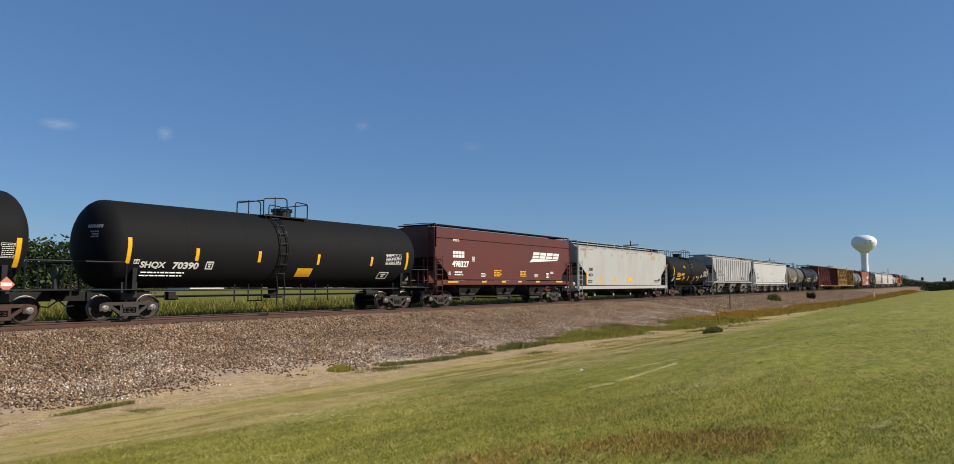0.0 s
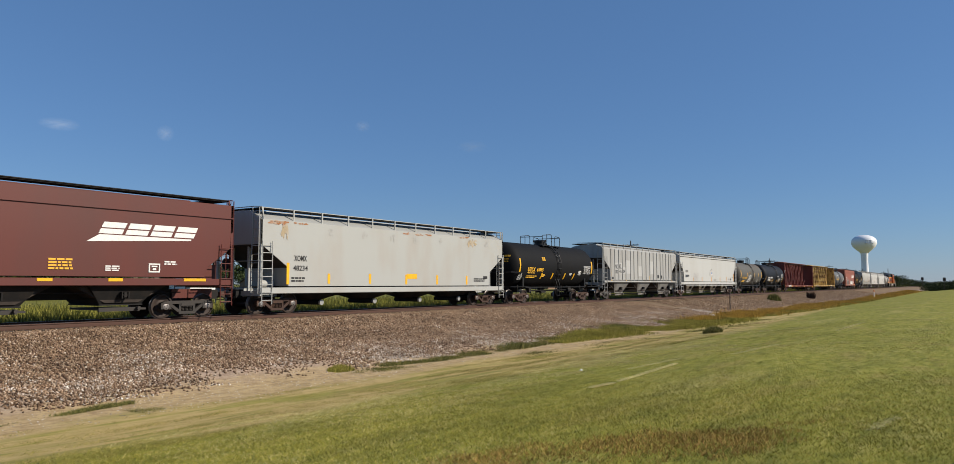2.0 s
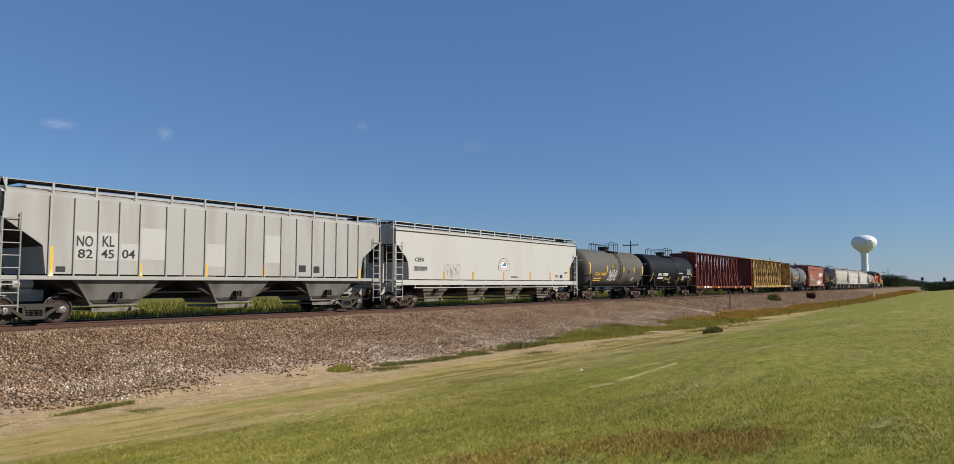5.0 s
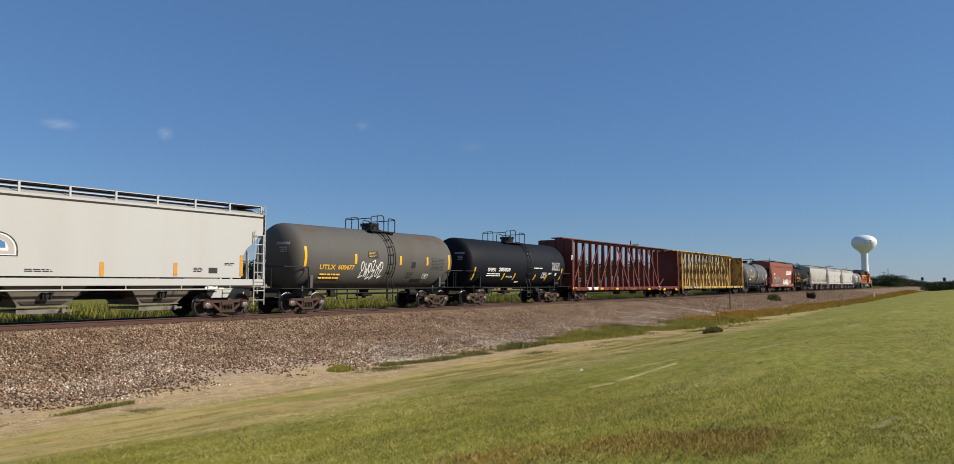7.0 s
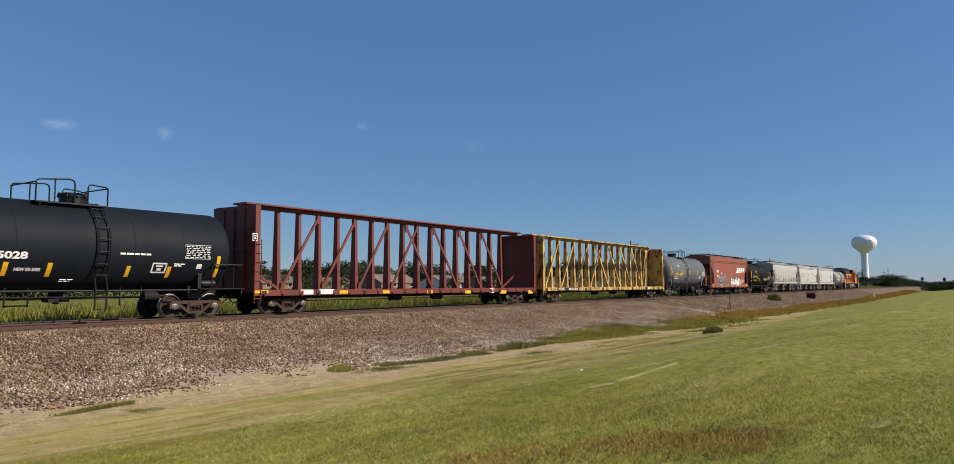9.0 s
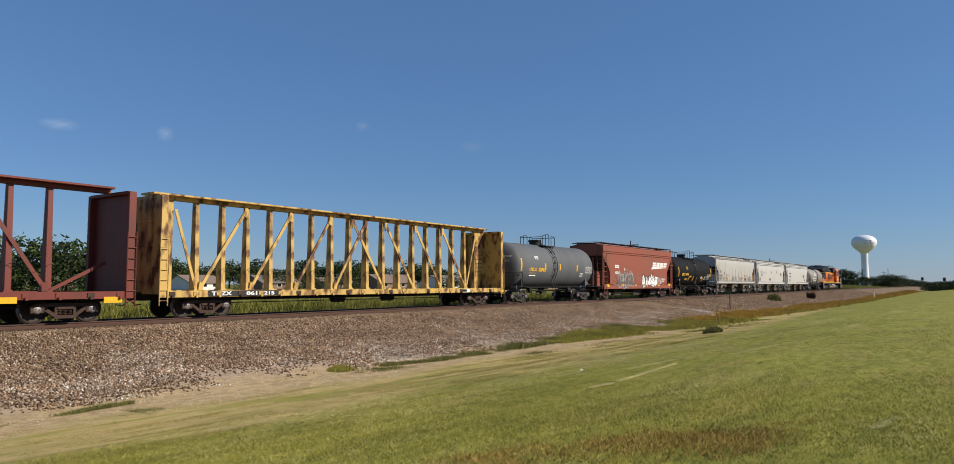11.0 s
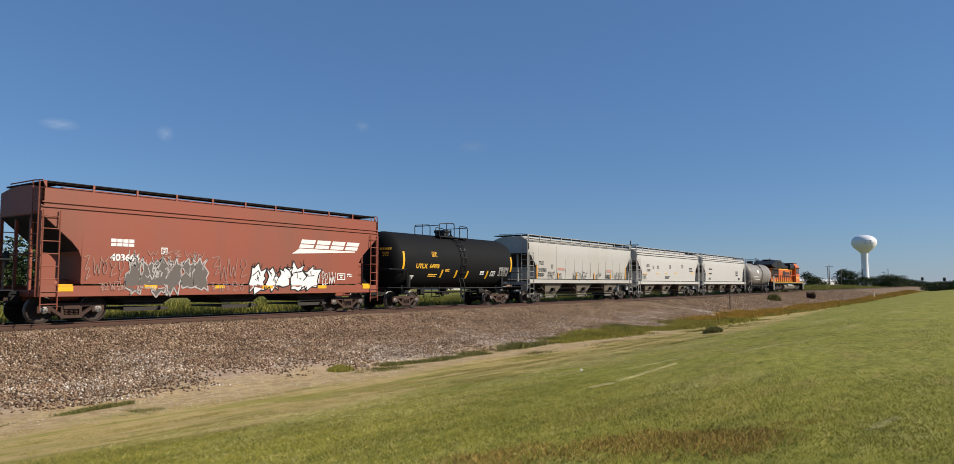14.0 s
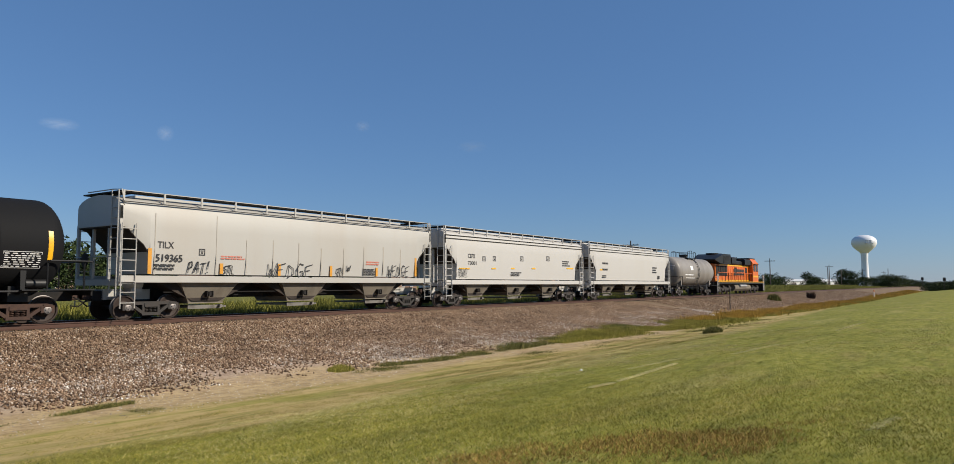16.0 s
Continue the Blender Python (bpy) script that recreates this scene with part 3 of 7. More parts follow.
def graffiti(parent, x0, x1, z0, z1, side, material, letters, style, seed):
    """Sprayed letters without meaning: wandering strokes, or fat outlined shapes."""
    r = random.Random(seed * 31 + letters)
    w, h = (x1 - x0) / letters, z1 - z0
    s, fill = Shape(), Shape()
    thick = {"tag": 0.013, "bubble": 0.024, "piece": 0.03}[style]

    def stroke(pts, t=thick):
        fine = []
        for (a, p), (b, q) in zip(pts, pts[1:]):
            n = 1 + int(abs(q - p) / 0.1)
            fine += [(a + (b - a) * i / n, p + (q - p) * i / n) for i in range(n)]
        fine.append(pts[-1])
        for (a, p), (b, q) in zip(fine, fine[1:]):
            d = math.hypot(b - a, q - p) or 1.0
            u, v = -(q - p) / d * t, (b - a) / d * t
            ya, yb = side(p) - 0.014, side(q) - 0.014
            s.add([(a + u, ya, p + v), (a - u, ya, p - v), (b - u, yb, q - v), (b + u, yb, q + v)], [(0, 1, 2, 3)])

    def curl(cx, cz, rx, rz, a0, a1, n=9):
        return [(cx + rx * math.cos(a0 + (a1 - a0) * k / n), cz + rz * math.sin(a0 + (a1 - a0) * k / n)) for k in range(n + 1)]

    for k in range(letters):
        cx, cz = x0 + w * (k + 0.5) + r.uniform(-0.15, 0.15) * w, z0 + h * r.uniform(0.42, 0.58)
        rx, rz = w * r.uniform(0.36, 0.50), h * r.uniform(0.34, 0.50)
        if style == "piece":
            lean, rx = rx * r.uniform(-0.5, 0.5), rx * 1.25
            base = [(-1.05, -1.0), (-0.45, -0.85), (-0.2, -1.15), (0.35, -0.8), (0.95, -1.05), (0.8, -0.3), (1.15, 0.0), (0.75, 0.45), (1.05, 1.1), (0.3, 0.75), (-0.1, 1.2), (-0.5, 0.8), (-1.1, 1.0), (-0.75, 0.25), (-1.1, -0.1)]
            ring = [(cx + rx * (u + r.uniform(-0.28, 0.28)) + lean * v, cz + rz * (v + r.uniform(-0.22, 0.22))) for u, v in base]
            fill.add([(a, side(p) - 0.007 - 0.0006 * k, p) for a, p in ring], [tuple(range(len(ring)))])
            stroke(ring + ring[:1], thick * 0.8)
            for q in range(4):
                u, v = r.uniform(-0.6, 0.6), r.uniform(-0.6, 0.6)
                stroke([(cx + rx * u + lean * v, cz + rz * v), (cx + rx * (u + r.uniform(-0.5, 0.5)), cz + rz * (v + r.uniform(-0.4, 0.4))), (cx + rx * r.uniform(-0.7, 0.7), cz + rz * r.uniform(-0.8, 0.8))], thick * r.uniform(0.4, 0.8))
            for q in range(3):
                u = r.uniform(-1.0, 1.0)
                stroke([(cx + rx * u, cz + rz * 0.9), (cx + rx * (u + r.uniform(-0.3, 0.3)), cz + rz * r.uniform(1.1, 1.45))], thick * 0.35)
        else:
            kind = r.randrange(4)
            if kind == 0:
                stroke([(cx - rx, cz + rz), (cx - rx * 0.5, cz - rz), (cx, cz + rz * 0.3), (cx + rx * 0.5, cz - rz), (cx + rx, cz + rz)])
            elif kind == 1:
                stroke(curl(cx, cz + rz * 0.35, rx * 0.75, rz * 0.55, -1.9, 4.6) + [(cx - rx * 0.6, cz - rz), (cx + rx * 1.1, cz - rz * 0.7)])
            elif kind == 2:
                stroke([(cx - rx * 1.1, cz + rz * 0.6)] + curl(cx, cz - rz * 0.3, rx * 0.6, rz * 0.6, 2.2, 9.0, 12) + [(cx + rx * 1.1, cz + rz)])
            else:
                stroke([(cx - rx, cz + rz * 0.8), (cx + rx * 0.7, cz + rz), (cx - rx * 0.6, cz - rz * 0.2), (cx + rx * 0.9, cz), (cx - rx * 0.3, cz - rz), (cx + rx * 1.2, cz - rz * 0.6)])
    if fill.f:
        part("graffiti_fill", fill, graffiti_fill if material is not letter_white else letter_white, parent, "sprayed graffiti")["kind"] = "stuff"
    part("graffiti", s, material if style != "piece" or material is not letter_white else letter_black, parent, "sprayed graffiti", smooth=0)["kind"] = "stuff"


PEN = {"P": [[(0, 0), (0.1, 1)], [(0.0, 0.95), (0.5, 1.05), (0.75, 0.75), (0.5, 0.5), (0.08, 0.45)]], "A": [[(0, 0), (0.45, 1), (0.6, 0.95), (0.8, 0)], [(0.05, 0.42), (0.95, 0.36)]],
       "T": [[(0, 0.95), (1, 1.02)], [(0.5, 1.0), (0.42, 0)]], "!": [[(0.4, 1.1), (0.3, 0.35)], [(0.28, 0.1), (0.27, 0.0)]], "W": [[(0, 1), (0.2, 0), (0.45, 0.7), (0.65, 0.02), (1.05, 1.1)]],
       "E": [[(0.9, 1.02), (0.1, 0.85), (0.05, 0.5), (0.6, 0.55)], [(0.05, 0.5), (0.0, 0.05), (0.85, 0.0)]], "D": [[(0.1, 0), (0.15, 1), (0.75, 0.75), (0.8, 0.3), (0.0, 0.0)]],
       "G": [[(0.9, 0.95), (0.4, 1.05), (0.05, 0.5), (0.3, 0.0), (0.85, 0.1), (0.85, 0.45), (0.5, 0.42)]], "S": [[(0.9, 1), (0.2, 0.9), (0.15, 0.55), (0.75, 0.5), (0.7, 0.1), (0.0, 0.0)]],
       "L": [[(0.2, 1.1), (0.1, 0.05), (0.9, 0.0)]]}


def sprayed(text, parent, x0, x1, z0, z1, side, material, thick=0.022, lean=0.12):
    """Hand-sprayed letters in quick pen strokes with swelling width."""
    s = Shape()
    w, h = (x1 - x0) / len(text), z1 - z0
    for k, ch in enumerate(text):
        for line in PEN[ch]:
            pts = [(x0 + w * (k + 0.04 + 0.88 * a) + lean * h * b, z0 + h * (0.92 * b + 0.06 * math.sin(k * 2.3))) for a, b in line]
            for i, ((a, p), (b, q)) in enumerate(zip(pts, pts[1:])):
                d = math.hypot(b - a, q - p) or 1.0
                e = thick * 0.35 / d
                a, p, b, q = a - (b - a) * e, p - (q - p) * e, b + (b - a) * e, q + (q - p) * e
                t0, t1 = thick * (0.75 + 0.3 * ((i + k) % 2)), thick * (0.75 + 0.3 * ((i + k + 1) % 2))
                u, v = -(q - p) / d, (b - a) / d
                s.add([(a + u * t0, side(p) - 0.012, p + v * t0), (a - u * t0, side(p) - 0.012, p - v * t0), (b - u * t1, side(q) - 0.012, q - v * t1), (b + u * t1, side(q) - 0.012, q + v * t1)], [(0, 1, 2, 3)])
    part("graffiti", s, material, parent, "sprayed black graffiti", smooth=0)


# ---- tank cars ----
def head_print(parent, half, radius, mid, deep, material):
    """Small stencilled lines, too small to read, on the tank's domed end."""
    s = Shape()

    def on_head(y, z):
        q = max(0.0, 1 - (y * y + (z - mid) ** 2) / (radius * radius))
        return (-half + deep - (deep + 0.008) * math.sqrt(q), y, z)

    for z, h, y0, y1 in ((mid + 0.52, 0.12, -1.10, -0.45), (mid + 0.36, 0.05, -1.0, -0.62), (mid + 0.27, 0.05, -1.0, -0.7), (mid + 0.18, 0.05, -1.0, -0.66)):
        n = int((y1 - y0) / 0.09)
        for k in range(n):
            a, b = y0 + (y1 - y0) * k / n, y0 + (y1 - y0) * (k + 0.72) / n
            s.add([on_head(a, z), on_head(b, z), on_head(b, z + h), on_head(a, z + h)], [(0, 1, 2, 3)])
    part("end_print", s, material, parent, "small faded stencil on the tank end", smooth=0)["kind"] = "stuff"


def tank_car(s0, half, radius, mid, trucks, material, label, marks, dome=0.4, ladder_x=0.4, rusty=False, plat=(-0.4, 1.65), left=None, right=None, head=0.5):
    c = car("tank_car", s0, label, "tank car")
    side = tank_side(radius, mid)
    deep = radius * head
    prof = [(-half, 0.0005)]
    for k in range(1, 9):
        a = math.pi / 2 * k / 8
        prof.append((-half + deep * (1 - math.cos(a)), radius * math.sin(a)))
    prof += [(x, radius) for x in (-half * 0.6, -half * 0.2, half * 0.2, half * 0.6)]
    for k in range(8, 0, -1):
        a = math.pi / 2 * k / 8
        prof.append((half - deep * (1 - math.cos(a)), radius * math.sin(a)))
    prof.append((half, 0.0005))
    tank = part("tank", Shape().disc((0, 0, mid), "x", prof, 64), material, c, smooth=50)
    for x in (-half * 0.62, -half * 0.31, half * 0.31, half * 0.62):
        part("weld_seam", lambda: Shape().disc((0, 0, mid), "x", [(-0.02, radius), (-0.012, radius + 0.005), (0.012, radius + 0.005), (0.02, radius)], 64), material, tank, at=pose(x, 0, 0), key=("seam", radius, mid, material.name))
    lx, rx = (left or -half - 0.35), (right or half + 0.35)
    for x0, x1, e0 in ((lx + 0.1, -half + 2.6, lx), (half - 2.6, rx - 0.1, rx - 0.06)):
        part("stub_sill", Shape().box(x0, x1, -0.28, 0.28, 0.72, 1.05), steel_dark, c)
        part("end_beam", Shape().box(e0, e0 + 0.06, -1.45, 1.45, 0.92, 1.10), steel_dark, c)
    for k, e in ((-1, lx), (1, rx)):
        inn = k * (half - 1.7)
        for y0, y1 in ((-radius - 0.06, -1.2), (1.2, radius + 0.06)):
            part("walkway", Shape().box(min(e, inn), max(e, inn), y0, y1, 1.105, 1.14), black, c)
        part("end_step", Shape().box(min(e, e - k * 0.35), max(e, e - k * 0.35), -1.19, 1.19, 1.105, 1.14), black, c)
    rail = Shape()
    for y in (-1.43, 1.43):
        rail.tube([(-half + 1.2, y, 1.08), (half - 1.2, y, 1.08)], 0.035)
    for k, e in ((-1, lx), (1, rx)):
        for y in (-radius - 0.03, radius + 0.03):
            rail.tube([(e - k * 1.55, y, 1.1), (e - k * 1.55, y, 2.0), (e - k * 1.48, y, 2.08), (e - k * 0.12, y, 2.08), (e - k * 0.03, y * 0.92, 2.08), (e - k * 0.02, y * 0.3, 2.08)], 0.03)
        rail.tube([(e - k * 0.03, -0.9, 2.08), (e - k * 0.03, 0.9, 2.08)], 0.022)
        for y in (-0.9, 0.9):
            rail.tube([(e - k * 0.03, y, 1.1), (e - k * 0.03, y, 2.08)], 0.03)
    part("handrail", rail, black, c)
    for tx in trucks:
        sad = Shape()
        sad.box(tx - 0.3, tx + 0.3, -1.0, 1.0, 0.74, mid - radius * 0.86)
        for y in (-1, 1):
            sad.loft([[(tx - 0.06, y * 0.9, 0.98), (tx + 0.06, y * 0.9, 0.98), (tx + 0.06, y * 1.30, 0.98), (tx - 0.06, y * 1.30, 0.98)],
                      [(tx - 0.09, y * 1.05, mid - radius * 0.62), (tx + 0.09, y * 1.05, mid - radius * 0.62), (tx + 0.09, y * (radius * 0.84), mid - radius * 0.52), (tx - 0.09, y * (radius * 0.84), mid - radius * 0.52)]])
        part("saddle", sad, black if material in (tank_black, tank_navy) else material, c)
        truck(c, tx, steel_rusty if rusty else steel_grey, "_rusty" if rusty else "_grey")
    coupler(c, lx + 0.3, -1)
    coupler(c, rx - 0.3, 1)
    top = mid + radius
    hub, L = plat
    plat = Shape()
    for y in (-0.95, 0.62):
        plat.box(hub - L, hub + L, y, y + 0.33, top - 0.12, top - 0.07)
    plat.box(hub - L, hub - L + 0.3, -0.9, 0.9, top - 0.12, top - 0.07).box(hub + L - 0.3, hub + L, -0.9, 0.9, top - 0.12, top - 0.07)
    for x in (hub - L + 0.15, hub + L - 0.15):
        for y in (-0.9, 0.9):
            plat.bar((x, y, top - 0.1), (x, y * 0.9, mid + radius * 0.8), 0.06, 0.06)
    part("dome_platform", plat, black, c)
    g = Shape()
    for y in (-0.92, 0.92):
        g.tube([(hub - L, y, top - 0.1), (hub - L, y, top + 0.56), (hub - L + 0.03, y, top + 0.61), (hub - L + 0.09, y, top + 0.64), (hub - 0.15, y, top + 0.74), (hub - 0.04, y, top + 0.72), (hub + 0.03, y, top + 0.67), (hub + 0.05, y, top + 0.58), (hub + 0.05, y, top - 0.1)], 0.027)
        g.tube([(hub - L * 0.5, y, top - 0.1), (hub - L * 0.5, y, top + 0.74)], 0.024)
        g.tube([(hub + L * 0.42, y, top - 0.1), (hub + L * 0.42, y, top + 0.52), (hub + L * 0.44, y, top + 0.59), (hub + L * 0.5, y, top + 0.63), (hub + L * 0.93, y, top + 0.59), (hub + L, y, top + 0.54), (hub + L, y, top - 0.1)], 0.027)
    for x in (hub - L, hub + L):
        g.tube([(x, -0.92, top + 0.55), (x, 0.92, top + 0.55)], 0.024)
    part("guard_rail", g, black, c)
    d = Shape()
    d.disc((dome, 0, top - 0.1), "z", [(0, 0.42), (0.33, 0.42), (0.33, 0.47), (0.42, 0.47), (0.46, 0.40), (0.48, 0.0005)], 24)
    for k in range(8):
        t = k * math.pi / 4
        d.disc((dome + 0.45 * math.cos(t), 0.45 * math.sin(t), top + 0.2), "z", [(0, 0.035), (0.16, 0.035), (0.17, 0.0005)], 6)
    part("manway", d, black, c, "bolted manway cover")
    part("valve", Shape().disc((hub + L * 0.8, 0.15, top - 0.08), "z", [(0, 0.09), (0.25, 0.09), (0.27, 0.05), (0.52, 0.05), (0.56, 0.0005)], 12), black, c)
    lad = Shape()
    for x in (ladder_x - 0.2, ladder_x + 0.2):
        lad.tube([(x, -1.47, 0.42), (x, -1.50, 1.2)] + [(x, -(radius + 0.10) * math.cos(a), mid + (radius + 0.10) * math.sin(a)) for a in (radians(d) for d in range(-35, 72, 8))], 0.028)
    for a in [radians(d) for d in range(-36, 72, 15)]:
        y = -(radius + 0.10) * math.cos(a) if a > -0.6 else -1.5
        lad.tube([(ladder_x - 0.2, y, mid + (radius + 0.10) * math.sin(a)), (ladder_x + 0.2, y, mid + (radius + 0.10) * math.sin(a))], 0.02)
    lad.tube([(ladder_x - 0.2, -1.47, 0.45), (ladder_x + 0.2, -1.47, 0.45)], 0.02).tube([(ladder_x - 0.2, -1.48, 0.8), (ladder_x + 0.2, -1.48, 0.8)], 0.02)
    part("ladder", lad, black, c)
    under = Shape()
    under.tube([(-half + 2.4, -0.7, 0.86), (half - 2.4, -0.7, 0.86)], 0.03).tube([(-half + 2.4, 0.5, 0.8), (half - 2.4, 0.5, 0.8)], 0.03)
    for x in (-2.6, -1.9, -1.2, 1.0, 1.9, 2.7):
        under.tube([(x, -0.7, 0.55), (x, -0.7, mid - radius * 0.85)], 0.03)
    under.tube([(-1.9, -0.7, 0.6), (-1.2, -0.7, 0.6)], 0.025)
    part("brake_pipe", under, steel_dark, c)
    part("brake_cylinder", Shape().disc((0, -0.75, 0.86), "x", [(half - 3.6, 0.0005), (half - 3.55, 0.16), (half - 3.0, 0.16), (half - 2.9, 0.06), (half - 2.3, 0.03)], 14).box(half - 3.5, half - 3.1, -0.85, -0.6, 0.98, 1.12), steel_dark, c)
    part("brake_lever", Shape().bar((-half + 2.9, -0.75, 0.84), (-half + 3.5, -0.75, 0.76), 0.14, 0.05).box(-half + 3.0, -half + 3.3, -0.9, -0.62, 0.7, 1.02), steel_dark, c)
    part("bottom_outlet", Shape().disc((0.0, 0, mid - radius - 0.42), "z", [(0, 0.09), (0.1, 0.12), (0.12, 0.22), (0.45, 0.25)], 16).box(-0.35, 0.35, -0.25, 0.25, 0.68, 0.8), steel_dark, c)
    part("air_reservoir", Shape().disc((0, -1.05, 1.33), "x", [(half - 1.45, 0.0005), (half - 1.4, 0.15), (half - 0.75, 0.15), (half - 0.7, 0.0005)], 16), black if rusty or material in (tank_black, tank_navy) else material, c)
    part("brake_wheel", Shape().disc((lx + 0.12, 0.5, 1.75), "x", [(-0.02, 0.26), (0.02, 0.26), (0.02, 0.22), (-0.02, 0.22)], 20).box(lx + 0.1, lx + 0.3, 0.42, 0.58, 1.1, 1.85), black, c)
    head_print(c, half, radius, mid, deep, graffiti_grey if material is not tank_black or not rusty else letter_yellow)
    marks(c, side)
    return c


# ---- covered hoppers ----
def hopper_body(half, eave, ridge, sill, ends, wide=1.52, round_top=False, curve=0.0):
    """The shell of a covered hopper: upright sides, a roof, and ends cut away along the slope sheets."""
    if round_top:
        roof = [(wide * math.cos(a) if a > 0.15 else wide, eave + (ridge - eave) * math.sin(a)) for a in (radians(d) for d in (0, 18, 36, 54, 72, 90))]
    else:
        roof = [(wide, eave), (wide * 0.97, eave + 0.012), (0.75, ridge), (0.0, ridge + 0.02)]

    def ring(x, low):
        right = [(wide * (1 - curve), low), (wide, low + (eave - low) * 0.35), (wide, low + (eave - low) * 0.7)] + roof
        loop = right + [(-y, z) for y, z in right[::-1][1:]]
        return [(x, y, z) for y, z in loop]

    stations = [(-half + d, max(z, sill)) for d, z in ends]
    stations.append((stations[-1][0] + 0.004, sill))
    stations += [(-x, z) for x, z in stations[::-1]]
    return Shape().loft([ring(x, z) for x, z in stations])


def covered_hopper(s0, half, trucks, material, label, marks, eave=4.2, ridge=4.62, sill=1.45, kick=3.2, toe=2.3, bays=3, round_top=False, curve=0.0, 
                   bay_material=None, frame_material=None, lines=(), rusty=False, round_bays=False, sill_deep=0.22, posts=11, dark_roof=False, bay_low=0.5, places=(), ends=(), bay_top=1.42, rib_at=(), under_rail=False):
    c = car("covered_hopper", s0, label, "covered hopper")
    fm, bmat = frame_material or material, bay_material or material
    wide = 1.5

    def side(z):
        return -wide - (0.053 if z < sill + 0.05 else 0.0)

    ends = ends or ((0.0, kick), (toe, sill + 0.1))
    shell = part("body", hopper_body(half, eave, ridge, sill + 0.1, ends, wide, round_top, curve), material, c)
    part("side_sill", Shape().box(-half, half, -wide - 0.05, -wide + 0.1, sill - sill_deep, sill + 0.04, 0.015), fm, c)
    part("side_sill", Shape().box(-half, half, wide - 0.1, wide + 0.05, sill - sill_deep, sill + 0.04, 0.015), fm, c)
    for k in (-1, 1):
        path = [(k * (half - d - 0.03), z) for d, z in ends]
        # sheet under the cut-away end, its colour darkened for shade as well as grime
        part("slope_sheet", Shape().loft([[(x, -wide + 0.03, z - 0.05), (x, wide - 0.03, z - 0.05), (x, wide - 0.03, z - 0.012), (x, -wide + 0.03, z - 0.012)] for x, z in path]), grime_shade, c, "slope sheet, its dark colour part grime, part painted shade")
        if material in (red, brown):
            part("shear_plate", Shape().box(min(k * (half - 0.3), k * (half - 0.85)), max(k * (half - 0.3), k * (half - 0.85)), -0.80, -0.76, sill - 0.1, sill + (kick - sill) * 0.48), fm, c, "upright plate over the truck")
    # body-coloured seams; on white cars a dark strip paints the roof lip's shadow line
    for z in lines:
        part("seam_and_shade_line", Shape().box(-half + 0.02, half - 0.02, -wide - 0.055, -wide, z - 0.012, z + (0.02 if material in (white, white_cool, white_clean) else 0.03)), steel_grey if material in (white, white_cool, white_clean) else material, shell)
    for x in rib_at:
        part("side_rib", lambda: Shape().box(-0.03, 0.03, -wide - 0.05, -wide, sill + 0.04, eave, 0), material, shell, at=pose(x, 0, 0), key=("rib", s0))
    # ends
    for k in (-1, 1):
        e = k * half
        ef = Shape()
        ef.box(min(e, e - k * 0.1), max(e, e - k * 0.1), -wide, -wide + 0.09, sill - 0.2, eave)
        ef.box(min(e, e - k * 0.1), max(e, e - k * 0.1), wide - 0.09, wide, sill - 0.2, eave)
        for y in (-0.55, 0.55):
            ef.box(min(e - k * 0.1, e - k * 0.2), max(e - k * 0.1, e - k * 0.2), y - 0.04, y + 0.04, sill - 0.2, kick + 0.02)
        ef.box(min(e, e - k * 0.14), max(e, e - k * 0.14), -wide, wide, sill - 0.32, sill - 0.1)
        ef.box(min(e - k * 0.1, e - k * 1.9), max(e - k * 0.1, e - k * 1.9), -0.32, 0.32, 0.74, 1.12)
        ef.box(min(e - k * 0.14, e - k * 0.6), max(e - k * 0.14, e - k * 0.6), -wide, wide, sill - 0.26, sill - 0.22)
        part("end_frame", ef, fm, c)
        ladder("ladder", e - k * 0.05, e - k * 0.58, -wide - 0.08, 0.45, kick + 0.15, 8, fm, c)
        ladder("ladder", e - k * 0.05, e - k * 0.58, wide + 0.08, 0.45, kick + 0.15, 8, fm, c)
        s = Shape()
        for y in (-wide + 0.05, -wide + 0.5):
            s.tube([(e + k * 0.05, y, 0.9), (e + k * 0.05, y, ridge + 0.1)], 0.022)
        for q in range(10):
            z = 1.1 + q * 0.37
            s.tube([(e + k * 0.05, -wide + 0.05, z), (e + k * 0.05, -wide + 0.5, z)], 0.016)
        s.tube([(e + k * 0.05, -wide, 2.3), (e + k * 0.05, wide, 2.3)], 0.02)
        s.tube([(e - k * 0.15, -wide + 0.02, eave), (e - k * 0.05, -wide + 0.02, ridge + 0.12), (e - k * 0.05, -0.9, ridge + 0.16), (e - k * 0.05, 0.9, ridge + 0.16)], 0.022)
        part("end_ladder", s, fm, c)
        part("draft_sill", Shape().box(min(e + k * 0.25, e - k * 2.6), max(e + k * 0.25, e - k * 2.6), -0.25, 0.25, 0.70, 1.08), steel_dark, c)
        coupler(c, e + k * 0.05, k)
    part("brake_cylinder", Shape().disc((-half + 1.1, -0.55, 1.32), "x", [(-0.35, 0.0005), (-0.33, 0.17), (0.3, 0.17), (0.34, 0.0005)], 14).box(-half + 0.9, -half + 1.3, -0.8, -0.3, 1.0, 1.16), fm if fm is not brown else steel_dark, c)
    part("brake_wheel", Shape().disc((-half - 0.06, 0.75, 2.2), "x", [(-0.02, 0.26), (0.02, 0.26), (0.02, 0.22), (-0.02, 0.22)], 20), steel_dark, c)
